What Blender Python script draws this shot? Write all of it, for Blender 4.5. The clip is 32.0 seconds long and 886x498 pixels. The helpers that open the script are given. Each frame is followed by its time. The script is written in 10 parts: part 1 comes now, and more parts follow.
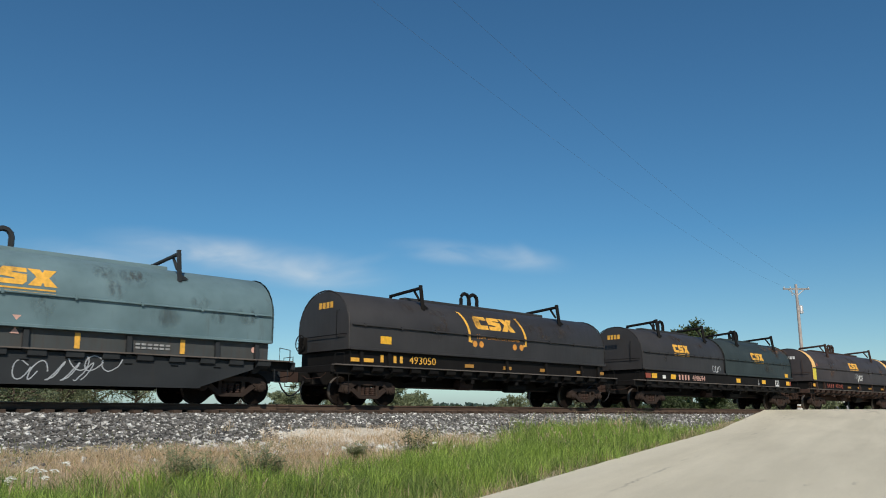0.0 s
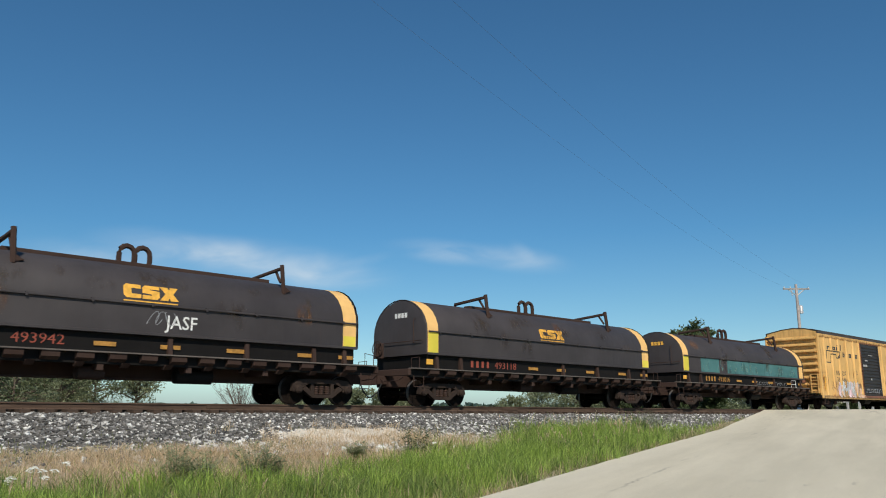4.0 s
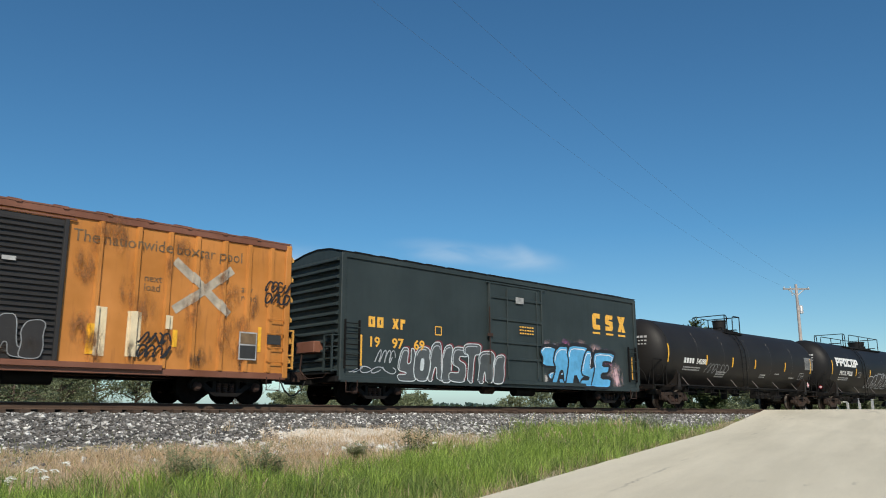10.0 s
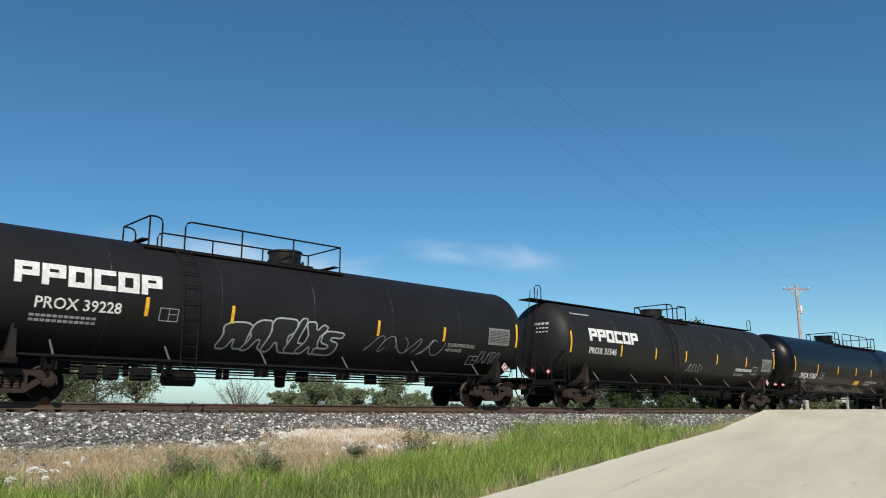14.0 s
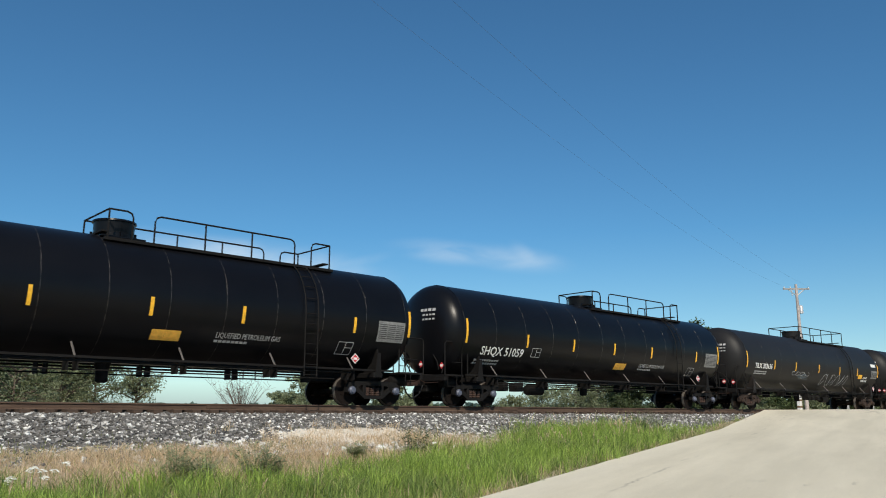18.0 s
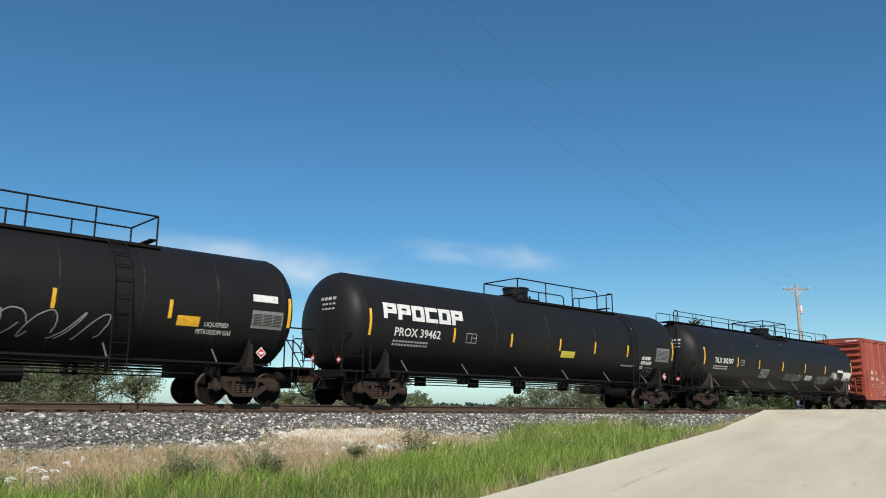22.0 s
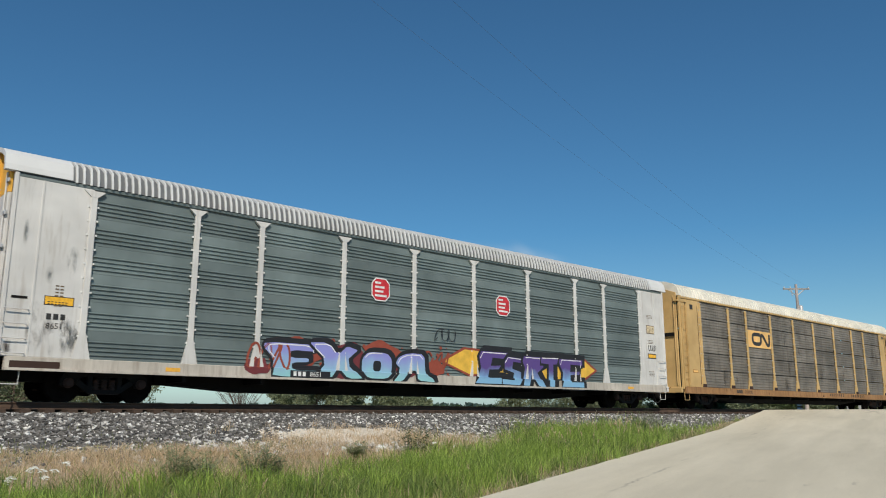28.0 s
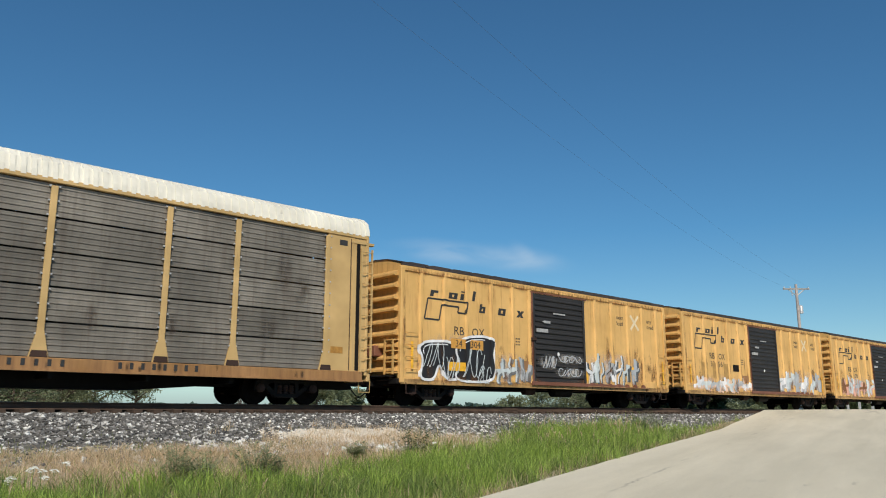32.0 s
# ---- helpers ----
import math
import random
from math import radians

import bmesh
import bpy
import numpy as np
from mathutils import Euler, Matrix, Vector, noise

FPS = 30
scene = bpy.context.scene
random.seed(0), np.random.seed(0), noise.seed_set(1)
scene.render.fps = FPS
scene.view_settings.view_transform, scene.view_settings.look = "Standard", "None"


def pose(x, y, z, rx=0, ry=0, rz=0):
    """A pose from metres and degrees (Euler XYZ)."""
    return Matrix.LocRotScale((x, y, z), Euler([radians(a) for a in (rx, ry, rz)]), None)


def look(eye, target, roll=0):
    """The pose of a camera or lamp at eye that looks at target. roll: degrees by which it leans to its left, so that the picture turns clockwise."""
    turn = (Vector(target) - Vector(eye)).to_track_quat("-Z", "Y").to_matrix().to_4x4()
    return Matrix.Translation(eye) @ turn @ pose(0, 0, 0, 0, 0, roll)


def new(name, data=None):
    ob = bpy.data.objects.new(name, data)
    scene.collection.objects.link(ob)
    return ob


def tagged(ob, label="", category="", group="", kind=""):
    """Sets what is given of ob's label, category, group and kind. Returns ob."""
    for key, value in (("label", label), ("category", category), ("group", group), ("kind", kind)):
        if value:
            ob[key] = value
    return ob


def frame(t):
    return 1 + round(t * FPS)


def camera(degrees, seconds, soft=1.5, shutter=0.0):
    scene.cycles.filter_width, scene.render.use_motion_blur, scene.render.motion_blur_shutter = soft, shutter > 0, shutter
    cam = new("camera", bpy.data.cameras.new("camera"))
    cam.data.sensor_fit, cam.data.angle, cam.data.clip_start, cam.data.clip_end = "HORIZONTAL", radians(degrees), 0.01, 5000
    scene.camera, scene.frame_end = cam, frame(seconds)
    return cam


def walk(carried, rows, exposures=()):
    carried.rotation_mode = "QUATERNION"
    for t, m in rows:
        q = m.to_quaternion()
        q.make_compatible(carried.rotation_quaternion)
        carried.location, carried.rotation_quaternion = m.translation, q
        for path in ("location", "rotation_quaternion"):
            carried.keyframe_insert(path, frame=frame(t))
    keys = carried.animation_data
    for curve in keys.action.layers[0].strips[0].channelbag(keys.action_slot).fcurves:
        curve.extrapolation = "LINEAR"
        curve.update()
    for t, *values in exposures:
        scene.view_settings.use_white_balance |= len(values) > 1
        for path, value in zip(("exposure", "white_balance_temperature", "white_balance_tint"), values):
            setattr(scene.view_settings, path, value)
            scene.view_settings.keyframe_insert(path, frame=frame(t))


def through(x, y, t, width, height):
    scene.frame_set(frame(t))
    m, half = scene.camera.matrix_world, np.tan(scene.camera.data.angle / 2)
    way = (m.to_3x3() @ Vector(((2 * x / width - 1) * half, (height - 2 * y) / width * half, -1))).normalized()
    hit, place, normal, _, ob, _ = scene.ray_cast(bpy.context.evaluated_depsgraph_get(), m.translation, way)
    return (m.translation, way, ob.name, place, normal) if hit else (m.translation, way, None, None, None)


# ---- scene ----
cam = camera(58.16, 32.0, soft=1.0, shutter=0.06)
Y0 = 21.68                     # track centre line; the rail heads are at z = 0
EYE = (0.0, 0.0, -0.305)
AIM, TILT = radians(46.99), radians(11.77)
AHEAD = Vector((math.cos(AIM) * math.cos(TILT), math.sin(AIM) * math.cos(TILT), math.sin(TILT)))
VIEW = look(EYE, Vector(EYE) + AHEAD * 10)
walk(cam, [(0.0, VIEW), (32.0, VIEW)], [(0.0, -0.14), (1.0, -0.05), (3.5, -0.04), (7.0, -0.17), (8.0, -0.22), (9.2, -0.13), (10.0, 0.03), (12.0, 0.11), (22.5, 0.14), (24.5, 0.09), (26.5, -0.01), (28.0, -0.14), (30.0, -0.1), (32.0, -0.05)])


def run(t):
    """How far the train has rolled at t seconds."""
    u = (t - 16) / 16
    return 11.7785 * (t - 7.5) - 1.773 * (u * u - 0.28) + 0.125 * u ** 3 + 0.75 * u ** 4


# ---- light ----
SUN_AZ, SUN_EL = radians(218), radians(40)
world = bpy.data.worlds.new("sky")
scene.world = world
world.use_nodes = True
wn = world.node_tree.nodes
sky = wn.new("ShaderNodeTexSky")
sky.sky_type, sky.sun_disc = "NISHITA", False
sky.sun_elevation, sky.sun_rotation = SUN_EL, SUN_AZ
sky.air_density, sky.dust_density, sky.ozone_density = 1.0, 0.0, 1.5
wn["Background"].inputs[1].default_value = 0.0812
deep = wn.new("ShaderNodeMix")
deep.data_type, deep.blend_type = "RGBA", "MULTIPLY"
deep.inputs[0].default_value = 1.0
wtc, wsep, wfac, wcol = wn.new("ShaderNodeTexCoord"), wn.new("ShaderNodeSeparateXYZ"), wn.new("ShaderNodeMapRange"), wn.new("ShaderNodeValToRGB")
wfac.inputs[2].default_value = 0.22
wcol.color_ramp.elements[0].color, wcol.color_ramp.elements[1].color = (0.31, 0.46, 0.76, 1), (0.465, 0.905, 1.13, 1)
wmid = wcol.color_ramp.elements.new(0.17)
wmid.color = (0.74, 0.97, 1.11, 1)
wcol.color_ramp.elements.new(0.6).color = (0.60, 0.94, 1.09, 1)
for u, v in ((wtc.outputs["Generated"], wsep.inputs[0]), (wsep.outputs[2], wfac.inputs[0]), (wfac.outputs[0], wcol.inputs[0]), (wcol.outputs[0], deep.inputs[7])):
    world.node_tree.links.new(u, v)
world.node_tree.links.new(sky.outputs[0], deep.inputs[6])
world.node_tree.links.new(deep.outputs[2], wn["Background"].inputs[0])
sun = new("sun", bpy.data.lights.new("sun", "SUN"))
sun.data.energy, sun.data.angle, sun.data.color = 4.2, radians(0.6), (1.0, 0.92, 0.78)
to_sun = Vector((math.sin(SUN_AZ) * math.cos(SUN_EL), math.cos(SUN_AZ) * math.cos(SUN_EL), math.sin(SUN_EL)))
sun.matrix_basis = look((0, 0, 60), Vector((0, 0, 60)) - to_sun)


# ---- materials ----
def shader(name):
    m = bpy.data.materials.new(name)
    m.use_nodes = True
    t = m.node_tree
    return m, t.nodes, t.links, t.nodes["Principled BSDF"]


def noise_at(n, l, scale, detail=5.0, stretch=(1, 1, 1), rough=0.6):
    tc = n.new("ShaderNodeTexCoord")
    mp = n.new("ShaderNodeMapping")
    mp.inputs["Scale"].default_value = stretch
    t = n.new("ShaderNodeTexNoise")
    t.inputs["Scale"].default_value, t.inputs["Detail"].default_value, t.inputs["Roughness"].default_value = scale, detail, rough
    l.new(tc.outputs["Object"], mp.inputs[0])
    l.new(mp.outputs[0], t.inputs["Vector"])
    return t.outputs["Fac"]


def ramp(n, l, src, lo, hi):
    r = n.new("ShaderNodeMapRange")
    r.inputs[1].default_value, r.inputs[2].default_value = lo, hi
    l.new(src, r.inputs[0])
    return r.outputs[0]


def blend(n, l, fac, a, b, kind="MIX"):
    x = n.new("ShaderNodeMix")
    x.data_type, x.blend_type = "RGBA", kind
    for sock, v in ((x.inputs[0], fac), (x.inputs[6], a), (x.inputs[7], b)):
        if isinstance(v, (int, float)):
            sock.default_value = v
        elif isinstance(v, tuple):
            sock.default_value = (*v, 1)
        else:
            l.new(v, sock)
    return x.outputs[2]


def paint(name, colour, dirt=(0.06, 0.045, 0.035), amount=0.5, rough=0.55, streak=True, metal=0.0, bump=0.15, fade=0.13, spec=0.5, even=False, vary=0.0):
    """Weathered paint: broad fading, streaks of dirt that run down, fine specks."""
    m, n, l, b = shader(name)
    big = noise_at(n, l, 0.7, 3)
    pale = tuple(min(1, c * (1 + fade) + 0.02 * min(1, max(colour) * 6)) for c in colour)
    deep = tuple(c * (1 - fade) for c in colour)
    col = blend(n, l, ramp(n, l, big, 0.35, 0.68), deep, pale)
    st = noise_at(n, l, 3.0, 6, (2.2, 2.2, 0.22) if streak else (1, 1, 1))
    col = blend(n, l, ramp(n, l, st, 0.78 - 0.32 * amount, 1.0), col, dirt)
    thin = noise_at(n, l, 9.0, 5, (3.0, 3.0, 0.12) if streak else (1, 1, 1), 0.7)
    col = blend(n, l, ramp(n, l, thin, 0.70 - 0.14 * amount, 0.92), col, tuple(0.6 * d + 0.4 * c for d, c in zip(dirt, colour)))
    fine = noise_at(n, l, 38, 4)
    col = blend(n, l, ramp(n, l, fine, 0.66, 0.86), col, dirt)
    if vary:
        oi, hv = n.new("ShaderNodeObjectInfo"), n.new("ShaderNodeHueSaturation")
        vr = n.new("ShaderNodeMapRange")
        vr.inputs[3].default_value, vr.inputs[4].default_value = 1 - vary, 1 + vary
        l.new(oi.outputs["Random"], vr.inputs[0])
        l.new(vr.outputs[0], hv.inputs["Value"])
        l.new(col, hv.inputs["Color"])
        col = hv.outputs[0]
    l.new(col, b.inputs["Base Color"])
    rr = n.new("ShaderNodeMapRange")
    rr.inputs[3].default_value, rr.inputs[4].default_value = rough - (0.006 if even else 0.1), min(1, rough + (0.012 if even else 0.16))
    l.new(st, rr.inputs[0])
    l.new(rr.outputs[0], b.inputs["Roughness"])
    b.inputs["Metallic"].default_value = metal
    b.inputs["Specular IOR Level"].default_value = spec
    bp = n.new("ShaderNodeBump")
    bp.inputs["Strength"].default_value, bp.inputs["Distance"].default_value = bump, 0.02
    l.new(noise_at(n, l, 6, 5), bp.inputs["Height"])
    l.new(bp.outputs[0], b.inputs["Normal"])
    return m


def plain(name, colour, rough=0.6, metal=0.0, var=0.2, scale=9.0, spec=0.5):
    m, n, l, b = shader(name)
    col = blend(n, l, ramp(n, l, noise_at(n, l, scale, 5), 0.3, 0.7), tuple(c * (1 - var) for c in colour), tuple(min(1, c * (1 + var)) for c in colour))
    l.new(col, b.inputs["Base Color"])
    b.inputs["Roughness"].default_value, b.inputs["Metallic"].default_value, b.inputs["Specular IOR Level"].default_value = rough, metal, spec
    return m


def leafy(name, dark, light, rough=0.6, through=0.25):
    """Leaves and blades: each one has its own tone."""
    m, n, l, b = shader(name)
    g = n.new("ShaderNodeNewGeometry")
    l.new(blend(n, l, g.outputs["Random Per Island"], dark, light), b.inputs["Base Color"])
    b.inputs["Roughness"].default_value = rough
    tr = n.new("ShaderNodeBsdfTranslucent")
    l.new(blend(n, l, g.outputs["Random Per Island"], dark, light), tr.inputs[0])
    mx = n.new("ShaderNodeMixShader")
    mx.inputs[0].default_value = through
    out = n["Material Output"]
    l.new(b.outputs[0], mx.inputs[1])
    l.new(tr.outputs[0], mx.inputs[2])
    l.new(mx.outputs[0], out.inputs[0])
    return m


def rusted(name, colour, dark):
    """Dull rusty steel or old timber: long smears and fine pits."""
    m, n, l, b = shader(name)
    col = blend(n, l, ramp(n, l, noise_at(n, l, 2.2, 5, (0.5, 2, 6)), 0.35, 0.7), dark, colour)
    col = blend(n, l, ramp(n, l, noise_at(n, l, 26, 4), 0.5, 0.8), col, dark)
    l.new(col, b.inputs["Base Color"])
    b.inputs["Roughness"].default_value, b.inputs["Specular IOR Level"].default_value = 0.9, 0.2
    return m


YELLOW = paint("boxcar_yellow", (0.68, 0.41, 0.135), (0.30, 0.12, 0.045), 0.75, fade=0.10)
# Dirtier end paint, darkened as well for the shade between the end ribs.
YELLOW_END = paint("boxcar_end_yellow", (0.62, 0.365, 0.115), (0.17, 0.075, 0.03), 1.0, fade=0.12)
ORANGE = paint("boxcar_orange", (0.50, 0.19, 0.03), (0.14, 0.05, 0.02), 0.6)
ORANGE_END = paint("boxcar_end_orange", (0.60, 0.30, 0.06), (0.16, 0.07, 0.03), 0.5)
DKGREEN = paint("boxcar_green", (0.022, 0.033, 0.034), (0.05, 0.045, 0.04), 0.3)
RUSTCHORD = paint("chord_rust", (0.17, 0.06, 0.03), (0.07, 0.035, 0.025), 0.5)
RED = paint("boxcar_red", (0.315, 0.060, 0.034), (0.14, 0.05, 0.035), 0.4)
BLACKDOOR = paint("door_black", (0.022, 0.02, 0.02), (0.07, 0.05, 0.04), 0.35)
COILBLACK = paint("hood_black", (0.030, 0.0275, 0.028), (0.06, 0.045, 0.036), 0.45, rough=0.55)
COILBROWN = paint("hood_brown_black", (0.042, 0.035, 0.036), (0.08, 0.055, 0.045), 0.45, rough=0.6)
COILGREEN = paint("hood_green_black", (0.024, 0.036, 0.037), (0.07, 0.06, 0.05), 0.4, rough=0.6)
COILTEAL = paint("hood_teal", (0.125, 0.20, 0.22), (0.09, 0.09, 0.08), 0.5, rough=0.6)
PATCHTEAL = paint("patch_teal", (0.05, 0.16, 0.16), (0.05, 0.07, 0.07), 0.5)
STRIPE = paint("stripe_yellow", (0.78, 0.47, 0.16), (0.25, 0.15, 0.05), 0.25)
PATCHYEL = paint("patch_yellow", (0.72, 0.60, 0.06), (0.3, 0.2, 0.05), 0.3)
FRAMEBLK = paint("frame_black", (0.0085, 0.0075, 0.0072), (0.024, 0.017, 0.013), 0.5, rough=0.72, spec=0.18)
FRAMERUST = paint("frame_rust", (0.048, 0.028, 0.022), (0.09, 0.046, 0.03), 0.55, rough=0.82, spec=0.2)
TANKBLK = paint("tank_black", (0.013, 0.0125, 0.0130), (0.03, 0.027, 0.024), 0.2, rough=0.5, bump=0.004, fade=0.08, spec=0.2, even=True)
TANKOLD = paint("tank_black_worn", (0.015, 0.0135, 0.013), (0.045, 0.032, 0.024), 0.45, rough=0.55, bump=0.006, fade=0.12, spec=0.26, even=True)
TANKNEW = paint("tank_black_gloss", (0.004, 0.0042, 0.0056), (0.010, 0.009, 0.008), 0.1, rough=0.33, bump=0.0, fade=0.06, spec=0.19, even=True)
WALKWAY = paint("walkway_worn", (0.11, 0.092, 0.08), (0.05, 0.032, 0.024), 0.7, rough=0.8, streak=False)
SEAM = plain("seam_worn_black", (0.05, 0.045, 0.04), 0.30, 0.2, 0.4, 3)
SADDLE = paint("saddle_grey", (0.022, 0.018, 0.016), (0.045, 0.03, 0.022), 0.6, spec=0.2)
RACKWHITE = paint("rack_white", (0.60, 0.59, 0.57), (0.27, 0.21, 0.155), 0.75, fade=0.10)
ROOFBRIGHT = paint("rack_roof_white", (0.64, 0.645, 0.64), (0.4, 0.38, 0.34), 0.2, fade=0.05)
SILLWHITE = paint("rack_sill_white", (0.50, 0.46, 0.40), (0.17, 0.11, 0.07), 1.0)
SILLYEL = paint("rack_sill_yellow", (0.34, 0.175, 0.06), (0.11, 0.05, 0.028), 1.2)
RUSTYEL = paint("chord_rusty_yellow", (0.30, 0.15, 0.06), (0.12, 0.05, 0.03), 0.8)
ROOFDARK = paint("roof_dark_brown", (0.05, 0.038, 0.034), (0.09, 0.06, 0.045), 0.5)
CROSSGREY = plain("cross_grey", (0.40, 0.35, 0.28), 0.7, 0, 0.3, 5)
PATCHORANGE = plain("patch_orange", (0.60, 0.30, 0.06), 0.7, 0, 0.15, 4)
OLDTAN = plain("patch_tan", (0.40, 0.24, 0.08), 0.7, 0, 0.25, 4)
SILLPOOL = paint("sill_dirty_yellow", (0.46, 0.27, 0.09), (0.12, 0.055, 0.03), 1.0)
CREAM = plain("patch_cream", (0.72, 0.60, 0.40), 0.6, 0, 0.12, 4)
RACKYEL = paint("rack_yellow", (0.52, 0.345, 0.14), (0.25, 0.13, 0.06), 0.4)
ROOFWHITE = paint("rack_roof_cream", (0.72, 0.69, 0.60), (0.35, 0.3, 0.22), 0.2)
ENDYELLOW = paint("rack_end_yellow", (0.75, 0.40, 0.05), (0.3, 0.2, 0.1), 0.25)
PANELGREEN = paint("rack_panel_green", (0.130, 0.167, 0.167), (0.22, 0.21, 0.18), 0.45, rough=0.55, fade=0.14, vary=0.16)
PANELGREY = paint("rack_panel_grey", (0.165, 0.149, 0.126), (0.07, 0.047, 0.034), 0.85, rough=0.5, fade=0.28, vary=0.14)
WHITE = plain("lettering_white", (0.72, 0.72, 0.70), 0.6)
GREYWHITE = plain("lettering_faded", (0.36, 0.36, 0.36), 0.7, 0, 0.35, 4)
OLDGOLD = plain("reflector_dirty_gold", (0.40, 0.20, 0.04), 0.6, 0, 0.35, 6)
ROOFGREY = paint("rack_roof_grey", (0.13, 0.135, 0.14), (0.1, 0.1, 0.1), 0.4)
GOLD = plain("lettering_gold", (0.80, 0.42, 0.06), 0.55)
ORANGEDOT = plain("emblem_orange", (0.72, 0.30, 0.05), 0.6, 0, 0.2, 5)
INK = plain("lettering_black", (0.03, 0.03, 0.03), 0.6)
FADEINK = plain("lettering_grey_faded", (0.15, 0.10, 0.055), 0.7, 0, 0.35, 5)
DIRTGOLD = plain("reflector_grimy", (0.50, 0.22, 0.03), 0.6, 0, 0.4, 8)
REFLECT = plain("reflector_yellow", (0.85, 0.45, 0.03), 0.4)
DEEPBLUE = plain("sign_blue", (0.03, 0.04, 0.16), 0.6)
SIGNRED = plain("sign_red", (0.55, 0.03, 0.04), 0.5)
WHEEL = plain("wheel_steel", (0.013, 0.009, 0.007), 0.85, 0.0, 0.5, 6, 0.08)
RIM = plain("wheel_rim_worn", (0.15, 0.13, 0.115), 0.5, 0.4, 0.3)
BRIGHT = plain("worn_steel", (0.35, 0.34, 0.33), 0.35, 0.8)
CASTING = paint("casting_brown", (0.036, 0.024, 0.019), (0.016, 0.012, 0.010), 0.7, rough=0.85, streak=False, spec=0.2)
RAILRUST = rusted("rail_rust", (0.135, 0.088, 0.062), (0.065, 0.042, 0.032))
WOODTIE = rusted("tie_wood", (0.10, 0.068, 0.05), (0.045, 0.032, 0.026))
HOSE = plain("hose_rubber", (0.02, 0.02, 0.02), 0.7)
POLEWOOD = plain("pole_wood", (0.40, 0.35, 0.325), 0.9, 0, 0.25, 3)
ZINC = plain("zinc_grey", (0.5, 0.5, 0.5), 0.5, 0.4)
WIRE = plain("wire_dark", (0.10, 0.13, 0.17), 0.6, 0.3)
SPRAY = {k: plain("spray_" + k, c, 0.55, 0, 0.18, 3) for k, c in dict(
    white=(0.72, 0.72, 0.74), black=(0.015, 0.015, 0.018), 
    rust=(0.28, 0.06, 0.035), amber=(0.75, 0.45, 0.06), grey=(0.40, 0.42, 0.45), salmon=(0.62, 0.36, 0.29), pale=(0.55, 0.60, 0.62), silver=(0.30, 0.31, 0.32), dusk=(0.07, 0.08, 0.085), sage=(0.34, 0.40, 0.36), umber=(0.22, 0.09, 0.03), brick=(0.58, 0.20, 0.12), sky=(0.10, 0.36, 0.62), blush=(0.74, 0.56, 0.60), maroon=(0.16, 0.03, 0.035), peach=(0.70, 0.48, 0.34), smoke=(0.16, 0.165, 0.17)).items()}


